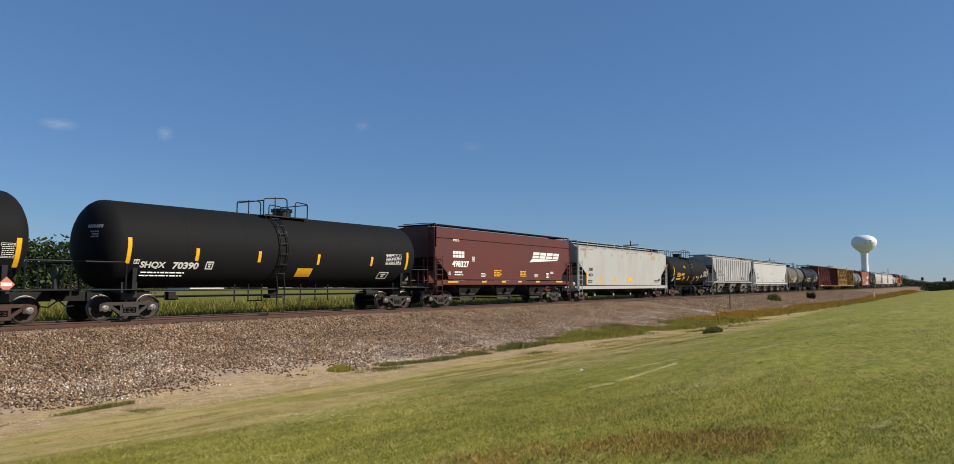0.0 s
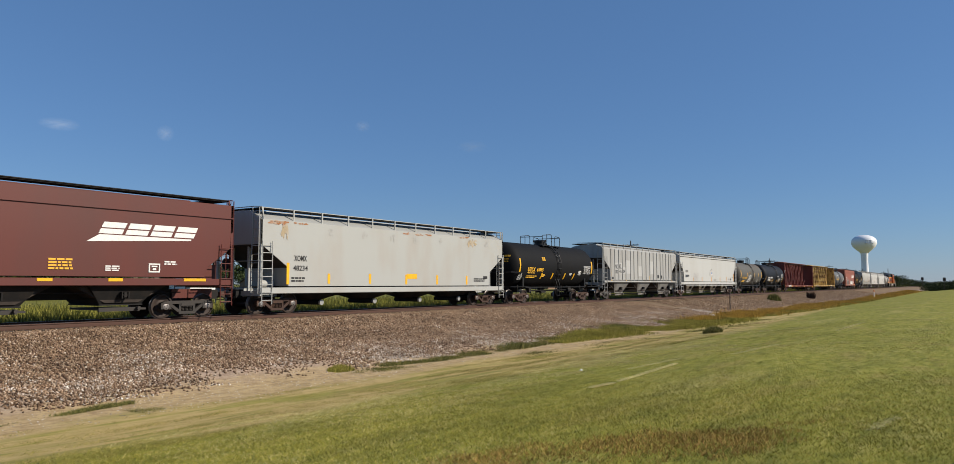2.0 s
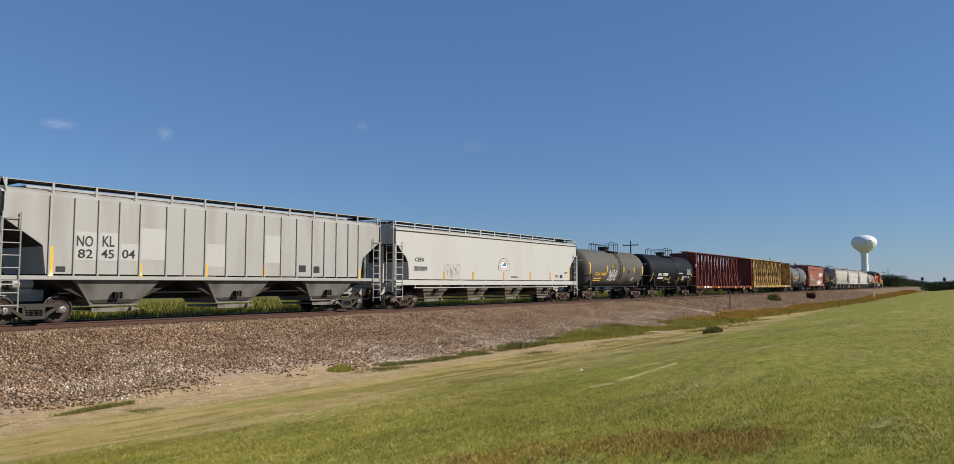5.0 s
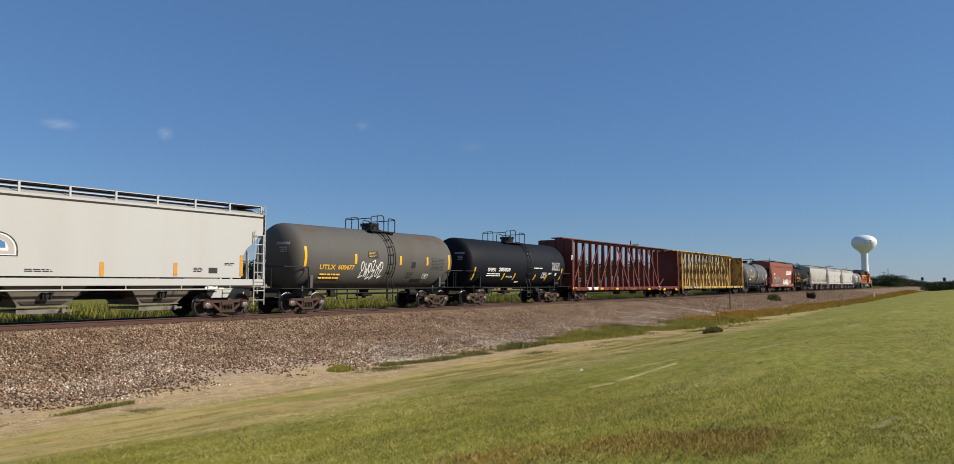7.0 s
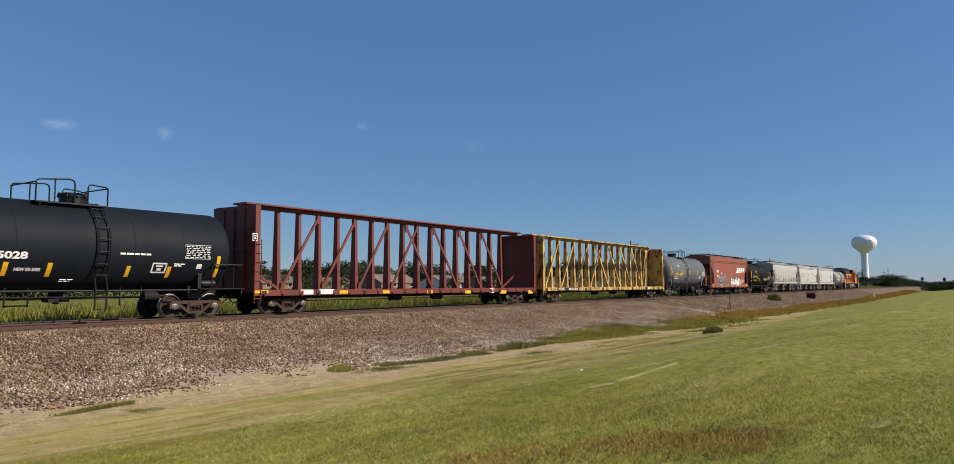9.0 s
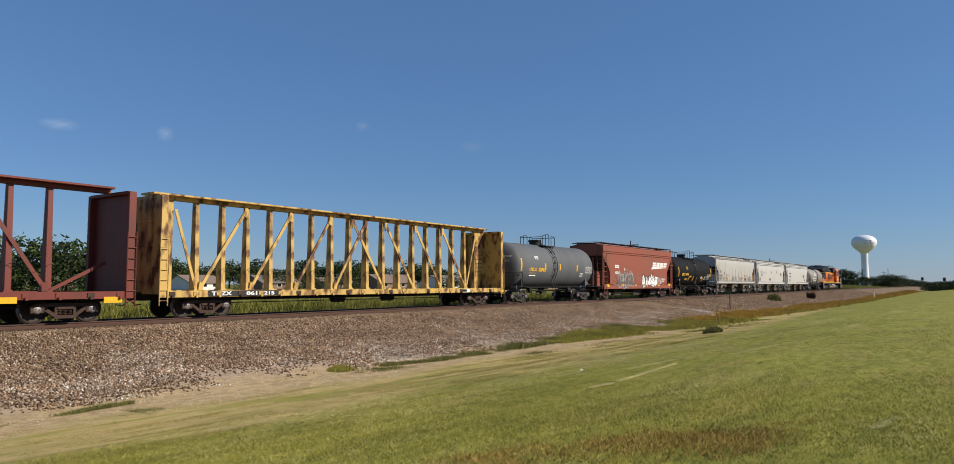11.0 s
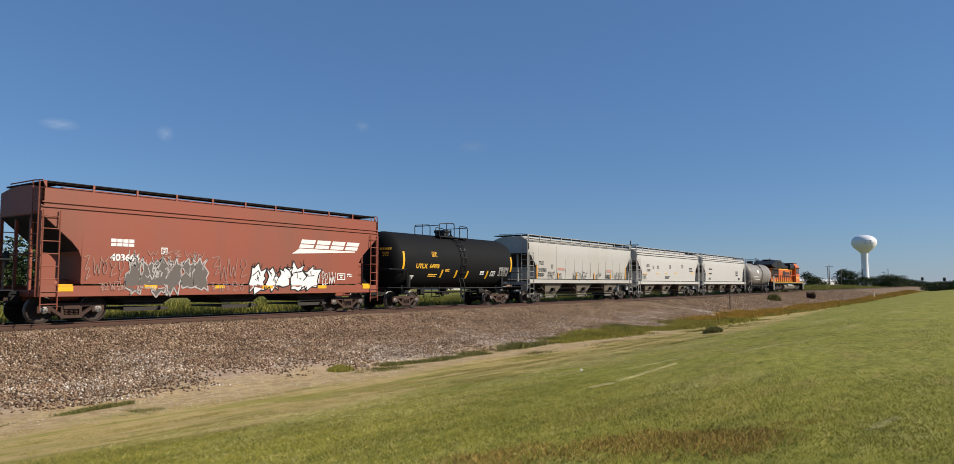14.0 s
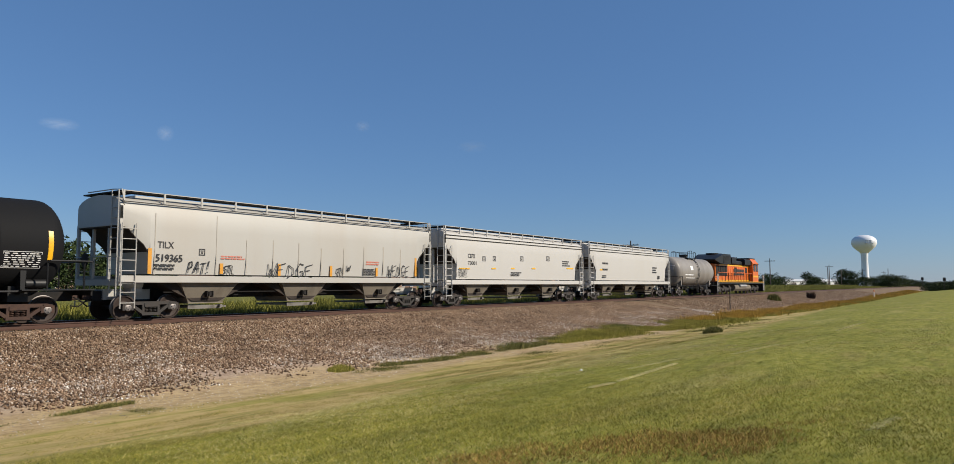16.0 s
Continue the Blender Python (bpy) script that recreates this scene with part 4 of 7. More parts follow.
    for tx in trucks:
        truck(c, tx, steel_rusty if rusty else steel_grey, "_rusty" if rusty else "_grey")
    # roof walk with brackets
    if posts:
        rw = Shape()
        rw.box(-half + 0.1, half - 0.1, -1.36, -0.75, ridge + 0.06, ridge + 0.11).box(-half + 0.1, half - 0.1, 0.75, 1.36, ridge + 0.06, ridge + 0.11)
        part("edge_rail", Shape().box(-half + 0.1, half - 0.1, -1.395, -1.362, ridge + 0.095, ridge + 0.125), steel_dark if dark_roof else fm, c)
        for e in (-1, 1):
            rw.box(min(e * (half - 0.1), e * (half - 0.8)), max(e * (half - 0.1), e * (half - 0.8)), -0.75, 0.75, ridge + 0.06, ridge + 0.11)
        part("running_board", rw, steel_dark, c)
        for k in range(posts):
            x = -half + 0.15 + (2 * half - 0.3) * k / (posts - 1)
            part("bracket", lambda: Shape().box(-0.035, 0.035, -1.44, -1.397, eave + 0.0, ridge + 0.12), fm, c, at=pose(x, 0, 0), key=("bracket", s0))
    hat = Shape()
    hat.box(-half + 1.2, half - 1.2, -0.32, 0.32, ridge, ridge + 0.09)
    part("roof_hatch", hat, material, c, "long trough hatch")
    # bays
    span_ = 2 * (half - toe) - 0.4
    pitch = span_ / bays
    if places:
        pitch = (places[-1] - places[0]) / (len(places) - 1)
    for x in places or [-span_ / 2 + pitch * (k + 0.5) for k in range(bays)]:
        if round_bays:
            part("hopper_outlet", lambda: Shape().loft([[(-pitch * 0.48, -1.25, sill - 0.1), (pitch * 0.48, -1.25, sill - 0.1), (pitch * 0.48, 1.25, sill - 0.1), (-pitch * 0.48, 1.25, sill - 0.1)],
                                                          [(-0.28, -0.5, 0.55), (0.28, -0.5, 0.55), (0.28, 0.5, 0.55), (-0.28, 0.5, 0.55)]]).disc((0, 0, 0.45), "y", [(-0.85, 0.0005), (-0.85, 0.12), (0.85, 0.12), (0.85, 0.0005)], 14), bmat, c, at=pose(x, 0, 0), key=("bay", s0))
            part("outlet_cap", lambda: Shape().disc((0, 0, 0.45), "y", [(-0.97, 0.0005), (-0.97, 0.13), (-0.86, 0.13), (-0.86, 0.0005)], 14), galv, c, at=pose(x, 0, 0), key=("cap", s0))
        else:
            hy, wt, wb, lip = 1.42, bay_top, bay_top * 0.54, bay_low + 0.1
            part("hopper_bay", lambda: Shape().loft([[(-wt, -hy, sill - 0.05), (wt, -hy, sill - 0.05), (wt, hy, sill - 0.05), (-wt, hy, sill - 0.05)],
                                                       [(-wb, -hy * 0.74, lip), (wb, -hy * 0.74, lip), (wb, hy * 0.74, lip), (-wb, hy * 0.74, lip)],
                                                       [(-wb - 0.03, -hy * 0.74 - 0.04, lip - 0.005), (wb + 0.03, -hy * 0.74 - 0.04, lip - 0.005), (wb + 0.03, hy * 0.74 + 0.04, lip - 0.005), (-wb - 0.03, hy * 0.74 + 0.04, lip - 0.005)],
                                                       [(-wb - 0.03, -hy * 0.74 - 0.04, lip - 0.05), (wb + 0.03, -hy * 0.74 - 0.04, lip - 0.05), (wb + 0.03, hy * 0.74 + 0.04, lip - 0.05), (-wb - 0.03, hy * 0.74 + 0.04, lip - 0.05)]]), bmat, c, at=pose(x, 0, 0), key=("bay", s0))
            # inner slopes between the bays, painted dark for both grime and the shade there
            part("slope_sheet", lambda: Shape().loft([[(-pitch * 0.499, y, sill - 0.06), (-wb * 0.8, y, lip + 0.05), (wb * 0.8, y, lip + 0.05), (pitch * 0.499, y, sill - 0.06)] for y in (-1.12, 1.12)]), grime_shade, c, "slope sheet, its dark colour part grime, part painted shade", at=pose(x, 0, 0), key=("bay_slope", s0))
            part("outlet_gate", lambda: Shape().box(-0.75, 0.95, -1.08, 1.08, bay_low - 0.12, bay_low - 0.05).box(-0.8, 0.7, -1.1, -1.04, bay_low - 0.16, bay_low - 0.02).disc((0.6, 0, bay_low - 0.06), "y", [(-1.25, 0.0005), (-1.25, 0.07), (-1.0, 0.07), (-1.0, 0.0005)], 10), gate_grey if bmat is not steel_dark else steel_grey, c, at=pose(x, 0, 0), key=("gate", s0))
            part("vibrator_bracket", lambda: Shape().box(-0.16, 0.16, -1.34, -1.16, 0.90, 0.95).box(-0.05, 0.05, -1.38, -1.16, 0.84, 1.02).box(-0.14, -0.10, -1.38, -1.2, 0.80, 1.04).box(0.10, 0.14, -1.38, -1.2, 0.80, 1.04), steel_dark, c, at=pose(x, 0, 0), key=("vib", s0))
    part("brake_pipe", Shape().tube([(-half + 2, -1.05, 1.0), (half - 2, -1.05, 1.0)], 0.025)
         .box(-half + 2, half - 2, -0.3, 0.3, 0.76, 1.3), steel_dark, c)
    if under_rail:
        bar = Shape().tube([(-half + 1.6, -wide - 0.02, sill - 0.36), (half - 1.6, -wide - 0.02, sill - 0.36)], 0.028)
        for k in range(9):
            x = -half + 1.7 + (2 * half - 3.4) * k / 8
            bar.tube([(x, -wide - 0.02, sill - 0.36), (x, -wide - 0.02, sill - 0.2)], 0.022)
        part("grab_rail", bar, material, c, "white rail under the side sill")
    marks(c, side)
    return c


# ---- centre-beam flat cars ----
def centre_beam(s0, half, trucks, material, label, marks, panels=15, step=1.255, panel=False):
    c = car("centerbeam_flatcar", s0, label, "flat car")
    deck = Shape()
    deck.box(-half, half, -1.42, 1.42, 0.93, 1.0)
    deck.box(-half, half, -1.47, -1.40, 0.80, 1.06, 0.01).box(-half, half, 1.40, 1.47, 0.80, 1.06, 0.01)
    part("deck", deck, material, c)
    part("centre_sill", Shape().box(-half, half, -0.3, 0.3, 0.68, 0.925), steel_dark, c)
    for k in range(23):
        x = -half + 0.5 + (2 * half - 1.0) * k / 22
        part("winch", lambda: Shape().disc((0, 0, 0.84), "y", [(-1.56, 0.0005), (-1.56, 0.06), (-1.47, 0.06), (-1.40, 0.0005)], 8).box(-0.12, 0.12, -1.5, -1.44, 0.86, 1.02), material if k % 3 else steel_rusty, c, at=pose(x, 0, 0), key=("winch", s0, k % 3 == 0))
    for k in (-1, 1):
        e = k * half
        wall = part("bulkhead", Shape().box(min(e, e - k * 0.06), max(e, e - k * 0.06), -1.29, 1.29, 1.0, 4.56), material, c)
        for y0 in (-1.46, 1.30):
            part("corner_post", Shape().box(min(e, e - k * 0.26), max(e, e - k * 0.26), y0, y0 + 0.16, 1.0, 4.66), material, wall)
        part("top_rail", Shape().box(min(e, e - k * 0.26), max(e, e - k * 0.26), -1.30, 1.30, 4.565, 4.68), material, wall)
        for y in (-0.7, 0.0, 0.7):
            part("stiffener", Shape().box(min(e + k * 0.05, e), max(e + k * 0.05, e), y - 0.05, y + 0.05, 1.0, 4.56), material, wall)
        for z in (1.9, 2.8, 3.7):
            part("stiffener", Shape().box(min(e + k * 0.04, e), max(e + k * 0.04, e), -1.28, 1.28, z - 0.04, z + 0.04), material, wall)
        # gusset panel from the bulkhead to the beam
        if panel:
            part("gusset", Shape().box(min(e - k * 0.06, e - k * 1.3), max(e - k * 0.06, e - k * 1.3), -0.12, 0.12, 1.0, 4.655), material, c)
        ladder("ladder", e + k * 0.03, e - k * 0.3, -1.50, 0.5, 3.2, 7, material, c)
        part("draft_sill", Shape().box(min(e + k * 0.3, e - k * 1.2), max(e + k * 0.3, e - k * 1.2), -0.25, 0.25, 0.70, 1.0), steel_dark, c)
        coupler(c, e + k * 0.05, k)
    part("top_chord", Shape().box(-half + 0.262, half - 0.262, -0.46, 0.46, 4.80, 4.88, 0.015).box(-half + 0.262, half - 0.262, -0.16, 0.16, 4.66, 4.796), material, c)
    first = -step * panels / 2
    for k in range(panels + 1):
        part("upright", lambda: Shape().loft([[(-0.10, -0.20, 1.0), (0.10, -0.20, 1.0), (0.10, 0.20, 1.0), (-0.10, 0.20, 1.0)], [(-0.08, -0.11, 4.74), (0.08, -0.11, 4.74), (0.08, 0.11, 4.74), (-0.08, 0.11, 4.74)]])
             .box(-0.14, 0.14, -0.24, 0.24, 1.0, 1.12), material, c, at=pose(first + step * k, 0, 0), key=("upright", s0))
    # diagonals lean towards the middle and cross there, with gusset plates at their heads
    for a, b in [(0, 2), (2, 4), (4, 6), (6, 8), (9, 7), (11, 9), (13, 11), (15, 13)]:
        xa, xb = first + step * a, first + step * b
        w = 0.1 if b > a else -0.1
        part("diagonal", Shape().bar((xa + w, -0.24, 1.1), (xb - w, -0.17, 4.60), 0.14, 0.05).loft([[(xb - 3.2 * w, y, 4.30), (xb - 1.0 * w, y, 4.18), (xb - 0.3 * w, y, 4.60), (xb - 2.2 * w, y, 4.66)] for y in (-0.215, -0.155)]).loft([[(xa + 0.2 * w, y, 1.06), (xa + 2.4 * w, y, 1.06), (xa + 2.6 * w, y, 1.32), (xa + 0.8 * w, y, 1.42)] for y in (-0.285, -0.225)]), material, c)
    for k in (-1, 1):
        part("diagonal", Shape().bar((k * (-first + 0.05), -0.2, 1.1), (k * (half - 1.35 if panel else half - 0.4), -0.2, 4.3 if panel else 2.1), 0.12, 0.05), material, c)
    for k in range(panels):
        part("tie_cable", lambda: Shape().tube([(0, -0.28, 2.0), (step * 0.5, -0.3, 1.65), (step, -0.28, 2.0)], 0.008, 4), steel_dark, c, at=pose(first + step * k, 0, 0), key=("cable", s0))
    for tx in trucks:
        truck(c, tx, steel_rusty, "_rusty")
    for x in (-2.0, 1.6):
        part("brake_reservoir", Shape().disc((x, -0.7, 0.62), "x", [(-0.42, 0.0005), (-0.37, 0.19), (0.37, 0.19), (0.42, 0.0005)], 14), steel_dark, c)
    part("brake_pipe", Shape().tube([(-half + 1.5, -1.0, 0.68), (half - 1.5, -1.0, 0.68)], 0.03).tube([(-half + 3, -0.9, 0.55), (half - 3, -0.9, 0.55)], 0.02), steel_dark, c)
    marks(c, flat_side(-1.47))
    return c


def marks_c0(c, side):
    part("placard", Shape().add([(6.15, -1.5, 1.30), (6.40, -1.5, 1.05), (6.65, -1.5, 1.30), (6.40, -1.5, 1.55), (6.15, -1.485, 1.30), (6.40, -1.485, 1.05), (6.65, -1.485, 1.30), (6.40, -1.485, 1.55)], [(0, 1, 2, 3), (4, 7, 6, 5), (0, 4, 5, 1), (1, 5, 6, 2), (2, 6, 7, 3), (3, 7, 4, 0)]), letter_red, c, "red and white hazard diamond", smooth=0)
    part("placard_bar", Shape().box(6.25, 6.55, -1.506, -1.5, 1.25, 1.36), letter_white, c)
    patch("reflector_stripe", c, 6.60, 6.75, 1.84, 2.77, side, stripe_yellow)
    data_table(c, 6.17, 6.58, 2.13, 2.60, side, letter_white)


def marks_c1(c, side):
    lettering("SHQX", c, -7.22, -6.22, 1.87, 2.14, side, letter_white)
    lettering("70390", c, -5.93, -4.83, 1.88, 2.15, side, letter_white)
    patch("reflector_stripe", c, -7.80, -7.65, 2.05, 2.98, side, stripe_yellow)
    patch("reflector_stripe", c, -5.06, -4.91, 2.21, 2.70, side, stripe_yellow)
    patch("reflector_stripe", c, -2.11, -1.96, 2.23, 2.69, side, stripe_yellow)
    patch("reflector_stripe", c, 1.20, 1.35, 2.20, 2.67, side, stripe_yellow)
    patch("reflector_stripe", c, 4.73, 4.88, 2.21, 2.66, side, stripe_yellow)
    patch("reflector_stripe", c, 7.42, 7.57, 2.07, 2.97, side, stripe_yellow)
    patch("yellow_panel", c, 0.17, 1.06, 1.64, 2.02, side, stripe_yellow)
    data_table(c, 5.81, 7.04, 2.31, 2.84, side, letter_white)
    frame_mark(c, 5.58, 6.31, 1.58, 1.92, side, letter_white)
    bars(c, -7.09, -5.04, 1.72, 0.068, side, letter_white, 2, 0.113, 12)
    frame_mark(c, -4.52, -4.19, 1.89, 2.20, side, letter_white)
    frame_mark(c, -7.49, -7.28, 2.04, 2.21, side, letter_white)


def marks_c2(c, side):
    emblem_blocks(c, -6.46, -5.30, 2.85, 3.23, side, letter_white, False)
    lettering("498327", c, -6.52, -4.85, 2.29, 2.67, side, letter_white)
    emblem_blocks(c, 2.23, 6.55, 2.78, 3.49, side, letter_white, True)
    bars(c, -2.11, -1.19, 2.12, 0.066, side, letter_yellow, 4, 0.110, 4)
    bars(c, 1.03, 1.97, 2.11, 0.061, side, letter_yellow, 4, 0.101, 5)
    bars(c, -3.57, -2.95, 1.92, 0.048, side, letter_white, 3, 0.081, 6)
    bars(c, -6.27, -5.42, 1.96, 0.085, side, letter_white, 2, 0.141, 7)
    bars(c, -6.44, -5.81, 3.88, 0.048, side, letter_white, 2, 0.081, 8)
    frame_mark(c, -4.52, -4.24, 2.67, 2.95, side, letter_white)
    frame_mark(c, 4.51, 4.95, 1.74, 2.07, side, letter_white)
    bars(c, 2.91, 3.51, 1.92, 0.042, side, letter_white, 3, 0.071, 11)
    bars(c, 5.12, 5.65, 2.12, 0.050, side, letter_white, 2, 0.084, 12)
    frame_mark(c, -6.86, -6.68, 1.82, 2.02, side, letter_white)
    patch("reflector_stripe", c, -6.98, -5.98, 1.39, 1.47, side, stripe_yellow)
    patch("reflector_stripe", c, -3.55, -3.05, 1.40, 1.49, side, stripe_yellow)
    patch("reflector_stripe", c, -1.31, -0.81, 1.40, 1.50, side, stripe_yellow)
    patch("reflector_stripe", c, 0.69, 1.16, 1.41, 1.51, side, stripe_yellow)
    patch("reflector_stripe", c, 5.92, 6.86, 1.42, 1.53, side, stripe_yellow)
    patch("reflector_stripe", c, 3.01, 3.52, 1.41, 1.52, side, stripe_yellow)


def marks_c3(c, side):
    lettering("XOMX", c, -7.66, -6.92, 2.33, 2.59, side, letter_black)
    lettering("48234", c, -7.71, -6.86, 1.91, 2.14, side, letter_black)
    patch("reflector_stripe", c, -8.07, -7.92, 1.30, 2.25, side, stripe_yellow)
    patch("reflector_stripe", c, -5.63, -5.48, 1.33, 1.80, side, stripe_yellow)
    patch("reflector_stripe", c, -2.85, -2.70, 1.33, 1.82, side, stripe_yellow)
    patch("reflector_stripe", c, -0.07, 0.08, 1.29, 1.81, side, stripe_yellow)
    patch("reflector_stripe", c, 2.59, 2.74, 1.29, 1.80, side, stripe_yellow)
    patch("reflector_stripe", c, 5.44, 5.59, 1.28, 1.78, side, stripe_yellow)
    patch("yellow_panel", c, 0.07, 0.89, 1.59, 1.85, side, stripe_yellow)
    bars(c, -7.80, -6.86, 1.54, 0.078, side, letter_black, 2, 0.129, 10)
    patch("decal", c, 7.27, 7.70, 1.62, 1.79, side, letter_black)
    bars(c, 6.25, 7.69, 1.58, 0.076, side, letter_black, 2, 0.127, 12)
    stain(c, -9.2, -7.9, 3.85, 4.09, side, rust_stain, 21)
    stain(c, -8.6, -8.0, 3.3, 4.1, side, rust_pale, 22)
    stain(c, 5.6, 6.6, 3.5, 4.1, side, rust_pale, 23)
    for k, x in enumerate((-5.6, -3.4, -1.3, 0.6, 2.7, 7.4)):
        stain(c, x, x + 0.45, 3.5, 3.95, side, smudge, 30 + k)
    stain(c, -9.07, -8.27, 3.95, 4.08, side, rust_stain, 1)
    stain(c, -7.78, -6.88, 3.98, 4.09, side, rust_stain, 2)
    stain(c, -0.39, 0.28, 3.9, 4.09, side, rust_stain, 3)
    stain(c, 0.69, 2.39, 3.93, 4.09, side, rust_stain, 4)
    stain(c, 4.82, 5.79, 4.00, 4.13, side, rust_stain, 5)
    stain(c, -8.36, -8.17, 3.74, 4.06, side, rust_stain, 6)


def marks_c4(c, side):
    lettering("UTLX", c, -4.40, -3.38, 2.15, 2.44, side, letter_yellow)
    lettering("64995", c, -3.18, -2.28, 2.16, 2.42, side, letter_yellow)
    bars(c, -4.36, -3.31, 2.04, 0.050, side, letter_yellow, 1, 0.083, 3)
    bars(c, -4.35, -2.86, 1.83, 0.057, side, letter_yellow, 2, 0.095, 4)
    patch("reflector_stripe", c, -5.48, -5.33, 2.07, 3.03, side, stripe_yellow)
    patch("reflector_stripe", c, -2.41, -2.26, 1.67, 2.08, side, stripe_yellow)
    patch("reflector_stripe", c, -0.86, -0.71, 1.66, 2.09, side, stripe_yellow)
    patch("reflector_stripe", c, 0.99, 1.14, 1.65, 2.09, side, stripe_yellow)
    patch("reflector_stripe", c, 2.44, 2.59, 1.64, 2.09, side, stripe_yellow)
    patch("reflector_stripe", c, 5.29, 5.44, 2.10, 3.03, side, stripe_yellow)
    bars(c, -2.38, -1.88, 3.14, 0.041, side, letter_yellow, 4, 0.068, 11)
    bars(c, -2.27, -1.85, 1.94, 0.040, side, letter_yellow, 3, 0.066, 12)
    data_table(c, 3.97, 5.14, 2.08, 2.67, side, letter_white)
    frame_mark(c, 3.14, 3.56, 1.98, 2.29, side, letter_white)
    bars(c, 1.76, 2.18, 2.09, 0.040, side, letter_white, 3, 0.066, 15)
    graffiti(c, -5.46, -4.94, 1.56, 2.00, side, letter_white, 5, "tag", 16)


def marks_c5(c, side):
    for x0, x1, z0, z1 in ((-6.38, -5.66, 2.12, 3.1), (-5.58, -4.91, 2.12, 3.1), (-4.83, -4.15, 2.15, 2.75), (-4.07, -3.11, 2.2, 3.35), (-1.38, -0.5, 2.0, 2.9), (1.5, 2.3, 2.2, 3.4)):
        patch("repainted_panel", c, x0, x1, z0, z1, side, patch_grey, proud=0.005)
    lettering("NO", c, -6.34, -5.79, 2.59, 2.96, side, letter_black)
    lettering("KL", c, -5.47, -5.05, 2.62, 2.99, side, letter_black)
    lettering("82", c, -6.29, -5.79, 2.19, 2.50, side, letter_black)
    lettering("45", c, -5.51, -5.05, 2.21, 2.52, side, letter_black)
    lettering("04", c, -4.76, -4.28, 2.22, 2.54, side, letter_black)
    patch("reflector_stripe", c, -7.23, -7.08, 1.57, 2.56, side, stripe_yellow)
    patch("reflector_stripe", c, -4.15, -4.00, 1.59, 2.07, side, stripe_yellow)
    patch("reflector_stripe", c, -1.44, -1.29, 1.60, 2.11, side, stripe_yellow)
    patch("reflector_stripe", c, 1.36, 1.51, 1.61, 2.08, side, stripe_yellow)
    patch("reflector_stripe", c, 7.12, 7.27, 1.56, 2.04, side, stripe_yellow)
    patch("decal", c, 3.36, 3.76, 1.85, 2.15, side, letter_black)
    patch("decal", c, 4.23, 4.58, 1.82, 2.12, side, letter_black)
    patch("decal", c, -6.98, -6.68, 1.72, 1.90, side, letter_black)


def marks_c6(c, side):
    lettering("CEFX", c, -8.72, -7.92, 2.53, 2.75, side, letter_black)
    lettering("300009", c, -8.82, -7.66, 2.02, 2.28, side, letter_black)
    graffiti(c, -6.26, -4.51, 1.59, 2.50, side, graffiti_grey, 5, "tag", 3)
    patch("reflector_stripe", c, -6.21, -6.06, 1.61, 1.99, side, stripe_amber)
    patch("reflector_stripe", c, -3.34, -3.19, 1.59, 2.04, side, stripe_amber)
    patch("reflector_stripe", c, 0.07, 0.22, 1.59, 2.07, side, stripe_amber)
    patch("reflector_stripe", c, 3.41, 3.56, 1.59, 2.09, side, stripe_amber)
    patch("reflector_stripe", c, 6.20, 6.35, 1.61, 2.12, side, stripe_amber)
    patch("reflector_stripe", c, 9.16, 9.31, 1.63, 2.50, side, stripe_amber)
    bars(c, 7.04, 7.46, 1.91, 0.038, side, letter_black, 3, 0.063, 10)
    patch("decal", c, 7.71, 8.10, 1.74, 1.96, side, letter_black)
    bars(c, 1.02, 1.94, 1.77, 0.035, side, letter_black, 2, 0.059, 12)
    bars(c, 8.43, 8.92, 2.13, 0.037, side, letter_black, 2, 0.062, 13)
    arch_emblem(c, -0.46, 0.81, 2.19, 2.98, side)


